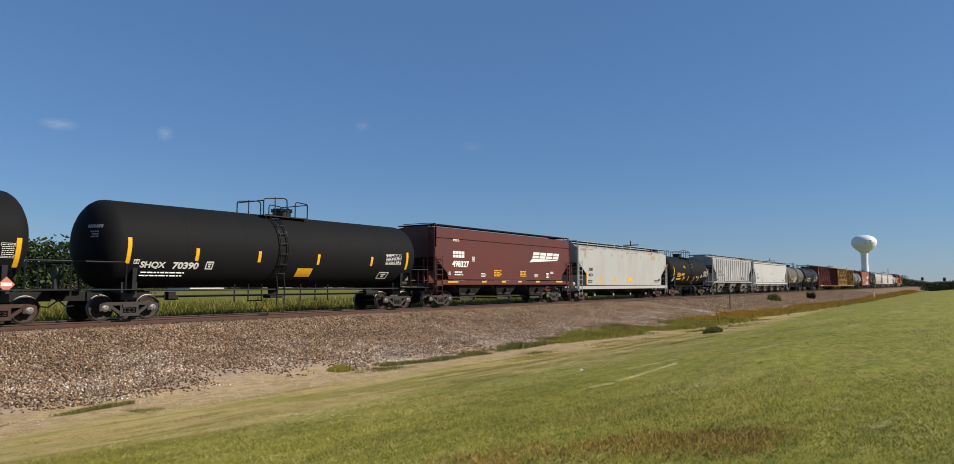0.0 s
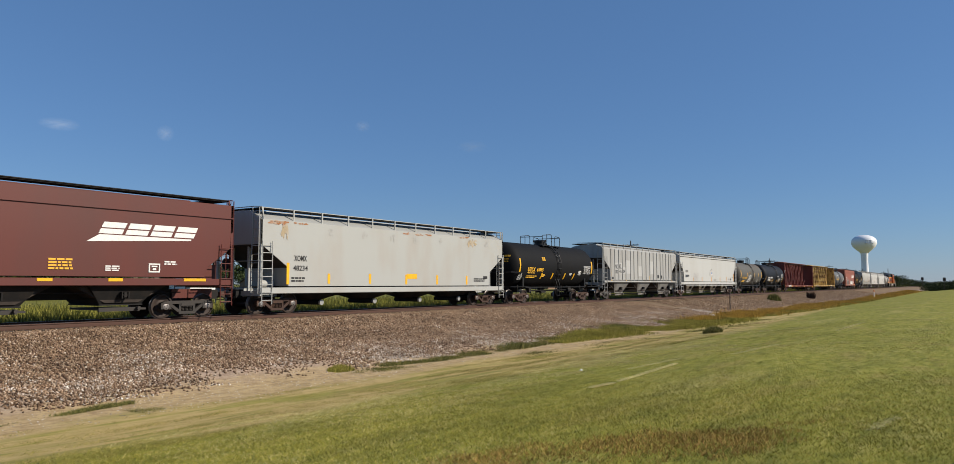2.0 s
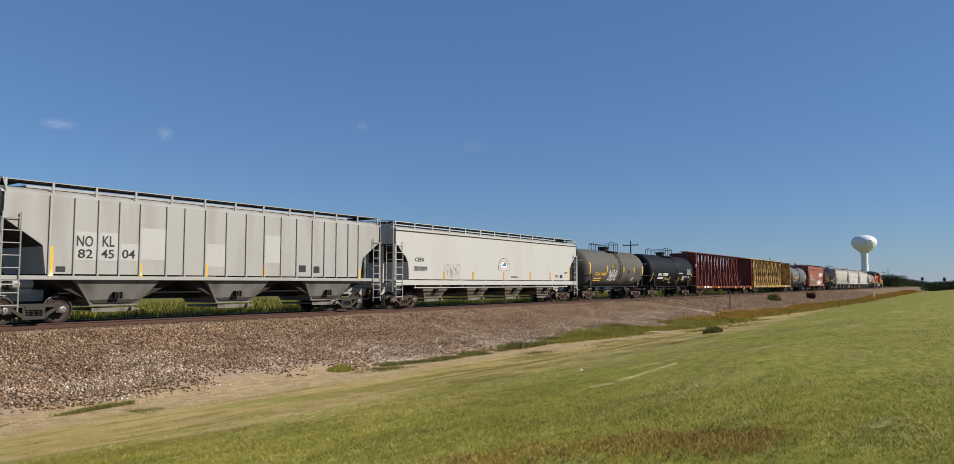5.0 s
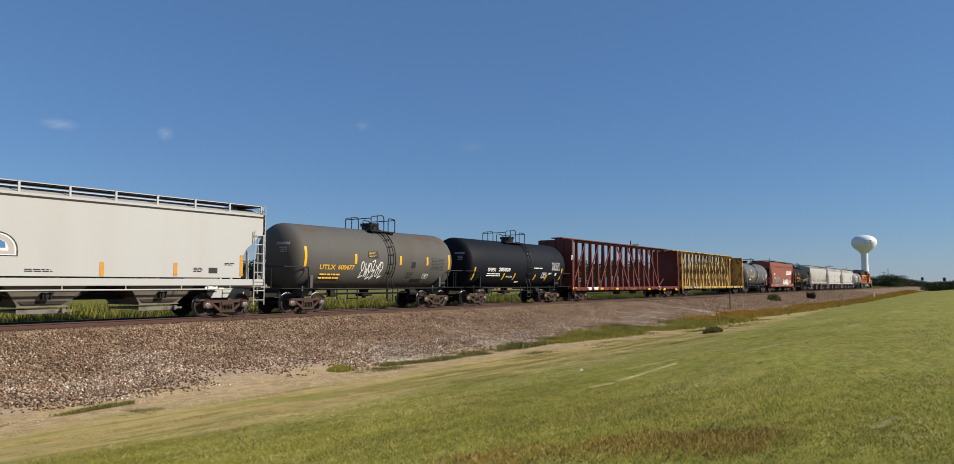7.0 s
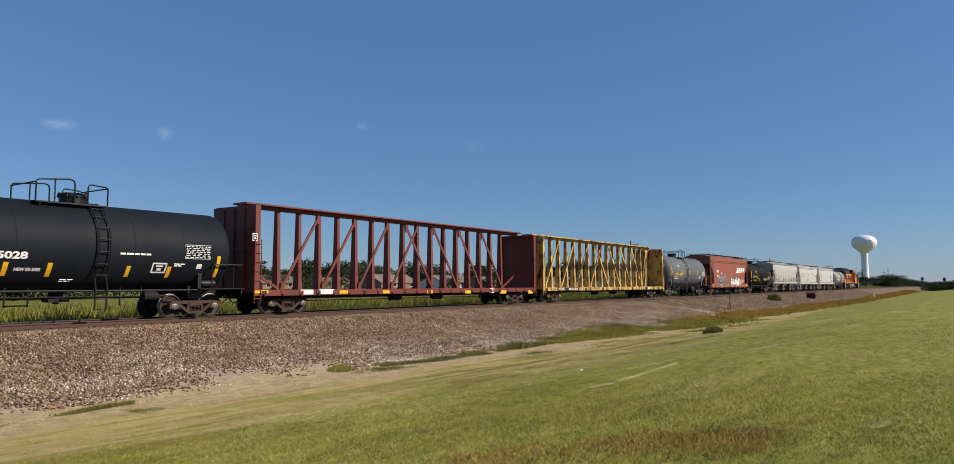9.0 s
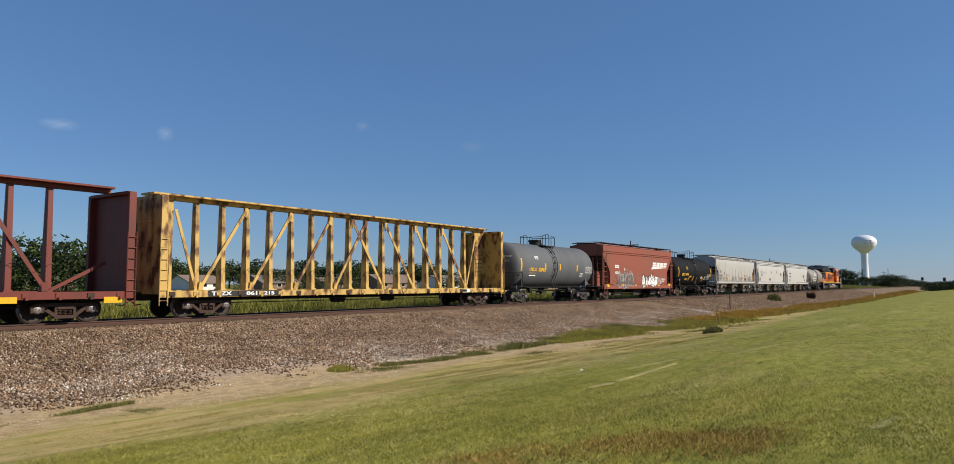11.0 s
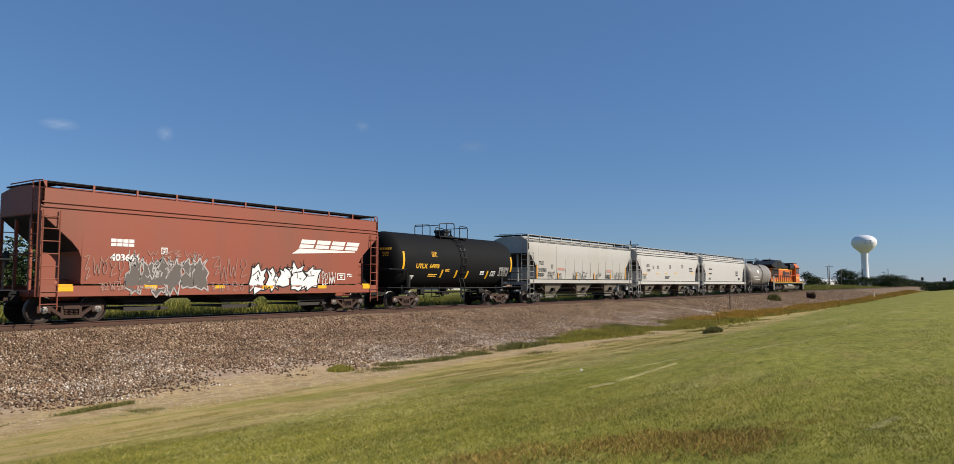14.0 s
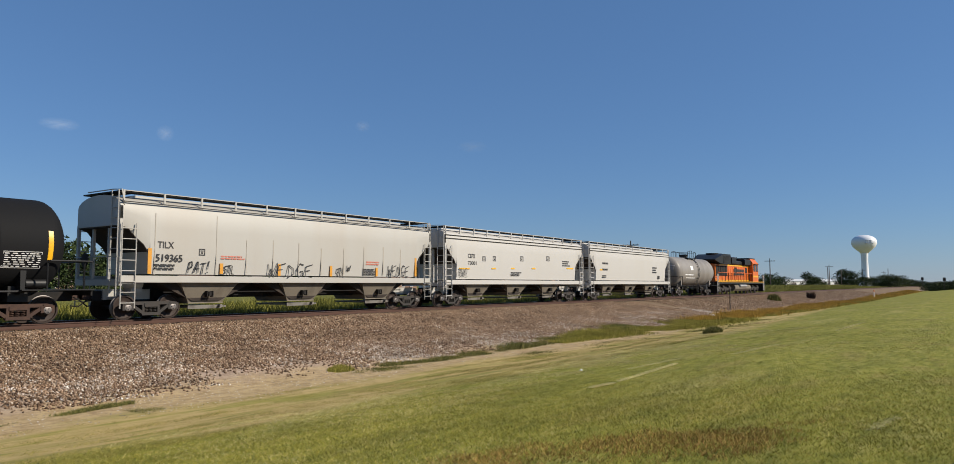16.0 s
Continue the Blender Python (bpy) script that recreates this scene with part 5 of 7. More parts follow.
def marks_c7(c, side):
    stain(c, 4.4, 5.5, 3.45, 3.95, side, tank_rust, 3)
    stain(c, 3.2, 5.4, 3.75, 4.02, side, tank_rust, 8)
    stain(c, -5.0, -3.8, 3.75, 4.0, side, tank_rust, 11)
    lettering("UTLX", c, -4.50, -3.49, 1.99, 2.22, side, letter_yellow)
    lettering("600477", c, -3.33, -2.24, 1.99, 2.23, side, letter_yellow)
    patch("reflector_stripe", c, -5.47, -5.32, 2.07, 3.02, side, stripe_yellow)
    patch("reflector_stripe", c, -2.27, -2.12, 2.29, 2.78, side, stripe_yellow)
    patch("reflector_stripe", c, 1.05, 1.20, 2.30, 2.78, side, stripe_yellow)
    patch("reflector_stripe", c, 3.28, 3.43, 2.33, 2.78, side, stripe_yellow)
    patch("reflector_stripe", c, 5.26, 5.41, 2.14, 2.97, side, stripe_yellow)
    bars(c, -4.37, -3.00, 1.73, 0.098, side, letter_yellow, 2, 0.164, 8)
    patch("decal", c, -1.33, -0.59, 2.60, 2.96, side, letter_black)
    bars(c, -1.27, -0.71, 2.87, 0.042, side, letter_yellow, 4, 0.071, 10)
    graffiti(c, -1.81, -0.19, 1.54, 2.55, side, letter_white, 6, "bubble", 11)
    data_table(c, 3.72, 4.88, 2.09, 2.73, side, letter_black)
    patch("decal", c, 2.03, 2.36, 2.16, 2.49, side, letter_black)
    bars(c, 1.82, 2.35, 1.91, 0.049, side, letter_black, 4, 0.082, 14)
    frame_mark(c, 3.17, 3.64, 1.62, 1.87, side, letter_white)
    patch("decal", c, 2.35, 3.20, 1.42, 1.58, side, letter_black)


def marks_c8(c, side):
    lettering("SHPX", c, -4.21, -3.28, 2.09, 2.32, side, letter_white)
    lettering("205028", c, -2.96, -1.60, 2.11, 2.35, side, letter_white)
    patch("reflector_stripe", c, -5.65, -5.50, 1.55, 2.34, side, stripe_yellow)
    patch("reflector_stripe", c, -2.27, -2.12, 1.57, 2.01, side, stripe_yellow)
    patch("reflector_stripe", c, -0.95, -0.80, 1.56, 2.01, side, stripe_yellow)
    patch("reflector_stripe", c, 1.72, 1.87, 1.57, 1.96, side, stripe_yellow)
    patch("reflector_stripe", c, 3.30, 3.45, 1.56, 1.97, side, stripe_yellow)
    patch("reflector_stripe", c, 5.36, 5.51, 1.58, 2.42, side, stripe_yellow)
    data_table(c, 3.94, 5.05, 2.28, 2.82, side, letter_white)
    frame_mark(c, 2.67, 3.25, 1.72, 2.10, side, letter_white)
    bars(c, 1.40, 2.73, 2.36, 0.066, side, letter_white, 1, 0.109, 11)
    lettering("NEW 03-2002", c, -1.93, -1.14, 1.73, 1.84, side, letter_white)
    bars(c, -0.42, 0.06, 1.45, 0.031, side, letter_white, 2, 0.051, 13)
    bars(c, 3.54, 3.99, 2.05, 0.041, side, letter_white, 2, 0.069, 14)
    bars(c, -4.20, -2.10, 1.92, 0.069, side, letter_white, 2, 0.116, 15)
    patch("decal", c, 4.50, 4.72, 1.90, 2.09, side, letter_white)


def marks_c9(c, side):
    patch("number_board", c, -9.24, -8.49, 0.84, 1.06, side, letter_white)
    patch("number_board", c, -8.12, -7.20, 0.85, 1.07, side, letter_white)
    frame_mark(c, 6.02, 6.50, 0.76, 1.06, side, letter_white)
    frame_mark(c, -11.91, -11.66, 3.12, 3.46, side, letter_white)
    patch("reflector_stripe", c, -11.79, -11.03, 0.92, 1.05, side, stripe_yellow)
    patch("reflector_stripe", c, -6.84, -6.28, 0.86, 1.01, side, stripe_yellow)
    patch("reflector_stripe", c, -3.81, -3.30, 0.83, 0.99, side, stripe_yellow)
    patch("reflector_stripe", c, -0.20, 0.29, 0.79, 0.96, side, stripe_yellow)
    patch("reflector_stripe", c, 3.42, 3.98, 0.75, 0.93, side, stripe_yellow)
    patch("reflector_stripe", c, 7.20, 7.92, 0.70, 0.90, side, stripe_yellow)
    patch("reflector_stripe", c, 10.68, 11.33, 0.66, 0.87, side, stripe_yellow)


def marks_c10(c, side):
    patch("number_board", c, -9.75, -6.2, 0.82, 1.05, side, letter_black)
    lettering("TTZX", c, -9.6, -8.65, 0.86, 1.02, side, letter_white)
    lettering("861", c, -7.95, -7.4, 0.86, 1.02, side, letter_white)
    lettering("215", c, -7.05, -6.5, 0.86, 1.02, side, letter_white)
    bars(c, 10.6, 11.4, 3.9, 0.05, flat_side(-0.135), seam_brown, 9, 0.26, 5)
    stain(c, 10.75, 11.45, 2.7, 3.5, flat_side(-0.13), rust_stain, 7)
    patch("reflector_stripe", c, 4.34, 4.51, 0.90, 1.03, side, stripe_yellow)
    patch("reflector_stripe", c, 4.86, 5.30, 0.89, 1.02, side, stripe_yellow)
    patch("reflector_stripe", c, 7.14, 7.77, 0.85, 1.00, side, stripe_yellow)
    patch("reflector_stripe", c, 11.24, 11.84, 0.78, 0.95, side, stripe_yellow)
    patch("number_board", c, 7.24, 8.21, 0.82, 1.02, side, letter_white)


def marks_c11(c, side):
    lettering("UTLX", c, -4.23, -3.23, 2.18, 2.42, side, letter_yellow)
    lettering("600411", c, -3.02, -1.95, 2.15, 2.45, side, letter_yellow)
    patch("reflector_stripe", c, -5.36, -5.21, 2.20, 3.02, side, stripe_yellow)
    patch("reflector_stripe", c, -2.12, -1.97, 2.30, 2.74, side, stripe_yellow)
    patch("reflector_stripe", c, 0.04, 0.19, 2.29, 2.73, side, stripe_yellow)
    patch("reflector_stripe", c, 2.73, 2.88, 2.26, 2.73, side, stripe_yellow)
    data_table(c, 4.20, 5.35, 2.14, 2.63, side, letter_white)
    frame_mark(c, 3.41, 3.93, 1.87, 2.12, side, letter_white)
    bars(c, -4.20, -3.20, 2.04, 0.032, side, letter_yellow, 1, 0.053, 9)
    bars(c, -4.13, -3.06, 1.85, 0.095, side, letter_white, 1, 0.158, 10)
    bars(c, -3.44, -2.87, 3.18, 0.050, side, letter_white, 3, 0.083, 11)


def marks_c12(c, side):
    emblem_blocks(c, -5.67, -4.80, 2.65, 2.91, side, letter_white, False)
    lettering("403664", c, -5.67, -4.60, 2.13, 2.39, side, letter_white)
    emblem_blocks(c, 2.46, 6.75, 2.66, 3.32, side, letter_white, True)
    frame_mark(c, -3.76, -3.51, 2.42, 2.67, side, letter_white)
    frame_mark(c, 5.22, 5.74, 1.50, 1.82, side, letter_white)
    bars(c, 5.86, 6.27, 1.75, 0.053, side, letter_white, 2, 0.088, 6)
    patch("reflector_stripe", c, -7.41, -6.91, 1.07, 1.31, side, stripe_yellow)
    patch("reflector_stripe", c, -4.40, -3.91, 1.15, 1.29, side, stripe_yellow)
    patch("reflector_stripe", c, -1.48, -1.01, 1.14, 1.26, side, stripe_yellow)
    patch("reflector_stripe", c, 0.85, 1.40, 1.12, 1.25, side, stripe_yellow)
    patch("reflector_stripe", c, 3.97, 4.49, 1.11, 1.25, side, stripe_yellow)
    patch("reflector_stripe", c, 6.91, 7.43, 1.09, 1.33, side, stripe_yellow)
    graffiti(c, -5.12, -1.80, 1.02, 2.29, side, graffiti_grey, 6, "piece", 13)
    graffiti(c, 0.28, 3.92, 0.96, 2.10, side, letter_white, 5, "piece", 14)
    graffiti(c, -6.56, -5.13, 1.46, 2.35, side, graffiti_faint, 5, "tag", 15)
    graffiti(c, -1.67, 0.15, 1.48, 2.47, side, graffiti_faint, 4, "tag", 16)
    graffiti(c, 3.92, 5.14, 1.22, 1.92, side, letter_white, 5, "tag", 17)
    graffiti(c, -4.35, -1.82, 2.30, 2.58, side, graffiti_faint, 5, "tag", 18)
    graffiti(c, -1.65, -0.07, 0.99, 1.43, side, graffiti_faint, 5, "tag", 19)
    graffiti(c, -6.08, -5.11, 1.04, 1.42, side, graffiti_faint, 5, "tag", 20)


def marks_c13(c, side):
    lettering("UTLX", c, -4.32, -3.33, 2.16, 2.42, side, letter_yellow)
    lettering("64978", c, -3.16, -2.29, 2.18, 2.43, side, letter_yellow)
    patch("reflector_stripe", c, -1.99, -1.84, 1.67, 2.12, side, stripe_yellow)
    patch("reflector_stripe", c, -0.62, -0.47, 1.67, 2.10, side, stripe_yellow)
    patch("reflector_stripe", c, 0.51, 0.66, 1.64, 2.08, side, stripe_yellow)
    patch("reflector_stripe", c, 2.60, 2.75, 1.63, 2.11, side, stripe_yellow)
    patch("reflector_stripe", c, 5.22, 5.37, 2.10, 3.05, side, stripe_yellow)
    patch("reflector_stripe", c, -5.44, -5.29, 2.10, 3.04, side, stripe_yellow)
    data_table(c, 3.91, 5.05, 1.82, 2.35, side, letter_white)
    frame_mark(c, 3.05, 3.54, 1.80, 2.10, side, letter_white)
    bars(c, 1.88, 2.36, 2.05, 0.049, side, letter_white, 3, 0.082, 11)
    bars(c, -2.96, -2.45, 3.07, 0.035, side, letter_yellow, 5, 0.059, 12)
    bars(c, -1.67, -1.21, 2.13, 0.032, side, letter_yellow, 3, 0.053, 13)
    bars(c, -3.09, -2.30, 1.82, 0.057, side, letter_yellow, 2, 0.095, 14)
    patch("decal", c, -4.61, -4.30, 1.56, 1.79, side, letter_white)


def marks_c14(c, side):
    lettering("TILX", c, -7.38, -6.72, 2.65, 2.90, side, letter_black)
    lettering("519365", c, -7.44, -6.35, 2.15, 2.43, side, letter_black)
    patch("reflector_stripe", c, -7.75, -7.60, 1.69, 2.63, side, stripe_amber)
    patch("reflector_stripe", c, -4.69, -4.54, 1.72, 2.14, side, stripe_amber)
    patch("reflector_stripe", c, -1.77, -1.62, 1.67, 2.18, side, stripe_amber)
    patch("reflector_stripe", c, 1.28, 1.43, 1.67, 2.16, side, stripe_amber)
    patch("reflector_stripe", c, 4.41, 4.56, 1.70, 2.13, side, stripe_amber)
    patch("reflector_stripe", c, 7.47, 7.62, 1.72, 2.71, side, stripe_amber)
    bars(c, -4.65, -3.48, 2.40, 0.052, side, letter_red, 2, 0.087, 9)
    bars(c, 3.72, 4.84, 2.37, 0.064, side, letter_red, 2, 0.107, 10)
    bars(c, -7.50, -6.54, 1.98, 0.075, side, letter_black, 2, 0.125, 11)
    frame_mark(c, -5.65, -5.38, 2.43, 2.69, side, letter_black)
    bars(c, 3.51, 4.39, 2.01, 0.050, side, letter_black, 4, 0.083, 13)
    sprayed("PAT!", c, -6.13, -5.09, 1.73, 2.19, side, letter_black)
    sprayed("STL", c, -4.53, -4.01, 1.73, 2.07, side, letter_black)
    sprayed("WEDGE", c, -2.38, 0.22, 1.60, 2.22, side, letter_black)
    sprayed("STL", c, 1.67, 2.10, 1.65, 2.08, side, letter_black)
    sprayed("W", c, 2.34, 2.63, 1.92, 2.21, side, letter_black)
    sprayed("WEDGE", c, 5.26, 6.99, 1.68, 2.28, side, letter_black)
    patch("side_weld", c, -7.50, -7.47, 1.65, 3.94, side, seam_grey)
    patch("side_weld", c, -4.88, -4.85, 1.67, 4.03, side, seam_grey)
    patch("side_weld", c, -3.44, -3.41, 1.68, 3.13, side, seam_grey)
    patch("side_weld", c, -2.06, -2.02, 1.70, 3.19, side, seam_grey)
    patch("side_weld", c, -0.64, -0.59, 1.71, 3.13, side, seam_grey)
    patch("side_weld", c, 0.71, 0.76, 1.72, 2.96, side, seam_grey)
    patch("side_weld", c, 2.15, 2.20, 1.74, 3.02, side, seam_grey)
    patch("side_weld", c, 3.52, 3.58, 1.75, 3.11, side, seam_grey)
    patch("side_weld", c, 4.94, 5.00, 1.76, 3.20, side, seam_grey)
    patch("side_weld", c, 6.27, 6.33, 1.78, 3.12, side, seam_grey)


def marks_c15(c, side):
    lettering("CEFX", c, -6.45, -5.69, 2.86, 3.12, side, letter_black)
    lettering("73001", c, -6.45, -5.56, 2.46, 2.68, side, letter_black)
    graffiti(c, -7.43, -6.51, 1.68, 2.26, side, letter_black, 5, "tag", 3)
    bars(c, -1.61, -0.23, 2.03, 0.056, side, letter_black, 3, 0.094, 4)
    bars(c, 5.45, 6.70, 2.90, 0.090, side, letter_black, 3, 0.150, 5)
    patch("reflector_stripe", c, -7.31, -6.26, 2.19, 2.26, side, stripe_yellow)
    patch("reflector_stripe", c, -3.89, -3.41, 2.24, 2.32, side, stripe_yellow)
    patch("reflector_stripe", c, -1.60, -1.15, 2.28, 2.36, side, stripe_yellow)
    patch("reflector_stripe", c, 1.05, 1.55, 2.32, 2.41, side, stripe_yellow)
    patch("reflector_stripe", c, 6.11, 7.18, 2.41, 2.50, side, stripe_yellow)
    frame_mark(c, -4.91, -4.57, 2.71, 3.01, side, letter_black)
    frame_mark(c, -3.75, -3.41, 2.74, 3.05, side, letter_black)
    frame_mark(c, -0.45, -0.06, 2.82, 3.15, side, letter_black)
    frame_mark(c, 3.09, 3.53, 2.92, 3.26, side, letter_black)


def marks_c16(c, side):
    bars(c, -6.56, -5.39, 2.91, 0.150, side, letter_black, 1, 0.249, 1)
    bars(c, -6.58, -5.16, 2.41, 0.150, side, letter_black, 1, 0.249, 2)
    bars(c, 4.36, 5.61, 2.74, 0.126, side, letter_black, 3, 0.210, 3)
    patch("decal", c, 5.73, 6.21, 1.78, 2.07, side, letter_black)
    bars(c, -6.59, -5.66, 1.94, 0.074, side, letter_black, 2, 0.124, 5)
    patch("decal", c, -7.03, -6.58, 2.40, 2.50, side, stripe_yellow)


def marks_c17(c, side):
    bars(c, -4.09, -1.45, 2.21, 0.113, side, letter_white, 1, 0.188, 1)
    bars(c, -3.59, 0.44, 1.90, 0.114, side, letter_white, 1, 0.190, 2)
    patch("decal", c, -2.34, -1.56, 2.77, 3.23, side, letter_white)

# ---- the train, from its head to the pushing engine ----
tank_car(-113.6, 7.38, 1.61, 2.79, (-6.4, 6.4), tank_black, "long black tank car", marks_c0, dome=0.2, left=-8.2, right=8.4, rusty=True)
tank_car(-95.6, 8.72, 1.63, 2.79, (-7.35, 7.35), tank_black, "long black tank car, clean, with white numbers", marks_c1, left=-9.4, right=9.3, dome=0.41, plat=(-0.11, 1.25), ladder_x=-0.80)
covered_hopper(-77.45, 8.1, (-7.03, 6.4), brown, "dark red-brown covered hopper, clean", marks_c2, eave=4.5, ridge=4.6, sill=1.48, kick=2.75, toe=1.4, curve=0.01, ends=((0.0, 2.83), (1.12, 1.98), (1.26, 1.6)), bay_material=steel_dark, lines=(3.96,), dark_roof=True, posts=2, places=(-4.4, -0.35, 3.75))
covered_hopper(-58.46, 9.5, (-8.2, 8.1), white_old, "weathered white plastics hopper with rust stains", marks_c3, eave=4.1, ridge=4.5, sill=1.12, kick=3.0, toe=2.0, ends=((0.0, 3.03), (1.5, 2.06), (1.54, 1.25)), bays=4, round_bays=True, bay_material=steel_dark, rusty=True, posts=12)
tank_car(-41.5, 6.2, 1.57, 2.6, (-4.62, 4.62), tank_black, "black tank car with yellow numbers", marks_c4, left=-6.75, right=6.75, rusty=True, dome=-0.06, plat=(-0.01, 1.3), ladder_x=-0.03)
covered_hopper(-25.17, 8.69, (-7.4, 6.8), hopper_grey, "grey covered hopper with ribbed sides", marks_c5, bay_material=bay_grey, eave=4.22, ridge=4.55, sill=1.55, kick=3.45, toe=1.5, bay_top=1.58, ends=((0.0, 3.46), (1.28, 2.58), (1.4, 1.65)), rib_at=(-7.21, -6.42, -5.62, -4.87, -4.11, -3.07, -2.32, -1.42, -0.45, 0.51, 1.44, 2.34, 3.21, 4.13, 4.87, 5.63, 6.41, 7.11), posts=13, round_top=True, sill_deep=0.1, places=(-4.75, 0.3, 5.35))
covered_hopper(-4.99, 10.4, (-9.1, 8.9), white_cool, "white covered hopper with round emblem", marks_c6, under_rail=True, bay_material=bay_dusty, eave=4.25, ridge=4.5, sill=1.47, kick=3.4, toe=1.7, ends=((0.0, 3.42), (0.3, 3.34), (0.55, 3.06), (0.9, 2.78), (1.08, 2.5), (1.15, 2.2), (1.17, 1.75)), bays=4, posts=14, lines=(4.14,), rusty=True, places=(-6.6, -2.4, 1.8, 5.9))
tank_car(13.05, 6.22, 1.57, 2.58, (-4.8, 4.8), tank_taupe, "dull grey-brown tank car with graffiti", marks_c7, left=-6.8, right=6.7, rusty=True, dome=0.38, plat=(0.44, 0.92), ladder_x=0.4)
tank_car(26.65, 6.3, 1.57, 2.6, (-4.75, 4.75), tank_navy, "blue-black tank car with white numbers", marks_c8, left=-6.75, right=6.65, rusty=True, dome=0.41, plat=(0.01, 1.2), ladder_x=0.8, head=0.32)
centre_beam(45.65, 11.75, (-9.6, 9.6), beam_red, "empty rust-red centre-beam flat car", marks_c9)
centre_beam(70.2, 11.8, (-9.5, 9.5), beam_yellow, "empty yellow centre-beam flat car, rust-streaked", marks_c10, panel=True)
tank_car(89.4, 6.12, 1.57, 2.58, (-4.8, 4.75), tank_grey, "blue-grey tank car with yellow numbers", marks_c11, left=-6.8, right=6.8, dome=-0.85, plat=(-0.45, 0.9), ladder_x=-0.66)
covered_hopper(104.95, 8.0, (-6.7, 6.35), red, "faded red covered hopper with graffiti", marks_c12, eave=4.46, ridge=4.6, sill=1.22, kick=3.6, toe=2.0, curve=0.01, ends=((0.0, 3.64), (1.02, 2.74), (1.26, 2.45), (1.36, 2.2), (1.36, 1.35)), bay_material=steel_dark, lines=(4.0, 3.85), sill_deep=0.33, dark_roof=True, rusty=True, places=(-4.1, 0.0, 4.0))
tank_car(120.3, 6.15, 1.57, 2.6, (-4.6, 4.6), tank_black, "black tank car with yellow numbers", marks_c13, left=-6.7, right=6.75, rusty=True, dome=-0.07, plat=(-0.1, 1.4), ladder_x=0.02)
covered_hopper(136.73, 8.83, (-7.3, 7.34), white, "cream-white covered hopper with black graffiti", marks_c14, bay_material=bay_dusty, eave=4.12, ridge=4.58, sill=1.58, kick=3.35, toe=1.2, curve=0.04, ends=((0.0, 3.42), (0.3, 3.34), (0.55, 3.06), (0.9, 2.78), (1.08, 2.5), (1.15, 2.2), (1.17, 1.75)), round_top=True, posts=12, lines=(4.27,), places=(-5.0, -0.1, 4.9))
covered_hopper(155.6, 8.72, (-7.5, 7.2), white_clean, "clean white covered hopper", marks_c15, bay_material=bay_dusty, eave=4.12, ridge=4.55, sill=1.5, kick=3.4, toe=1.3, curve=0.04, ends=((0.0, 3.42), (0.3, 3.34), (0.55, 3.06), (0.9, 2.78), (1.08, 2.5), (1.15, 2.2), (1.17, 1.75)), round_top=True, posts=13, lines=(4.14, 3.95), places=(-5.1, -0.6, 4.0))
covered_hopper(174.5, 8.9, (-7.4, 7.4), white_clean, "clean white covered hopper", marks_c16, bay_material=bay_dusty, eave=4.12, ridge=4.55, sill=1.5, kick=3.4, toe=1.3, curve=0.04, ends=((0.0, 3.42), (0.3, 3.34), (0.55, 3.06), (0.9, 2.78), (1.08, 2.5), (1.15, 2.2), (1.17, 1.75)), round_top=True, posts=13, lines=(4.14, 3.95), places=(-4.9, -0.3, 4.3))
tank_car(192.2, 6.3, 1.57, 2.6, (-4.75, 4.75), tank_pale, "pale grey dusty tank car", marks_c17, left=-6.75, right=6.75, dome=-0.1, plat=(-0.1, 1.3), ladder_x=0.07)


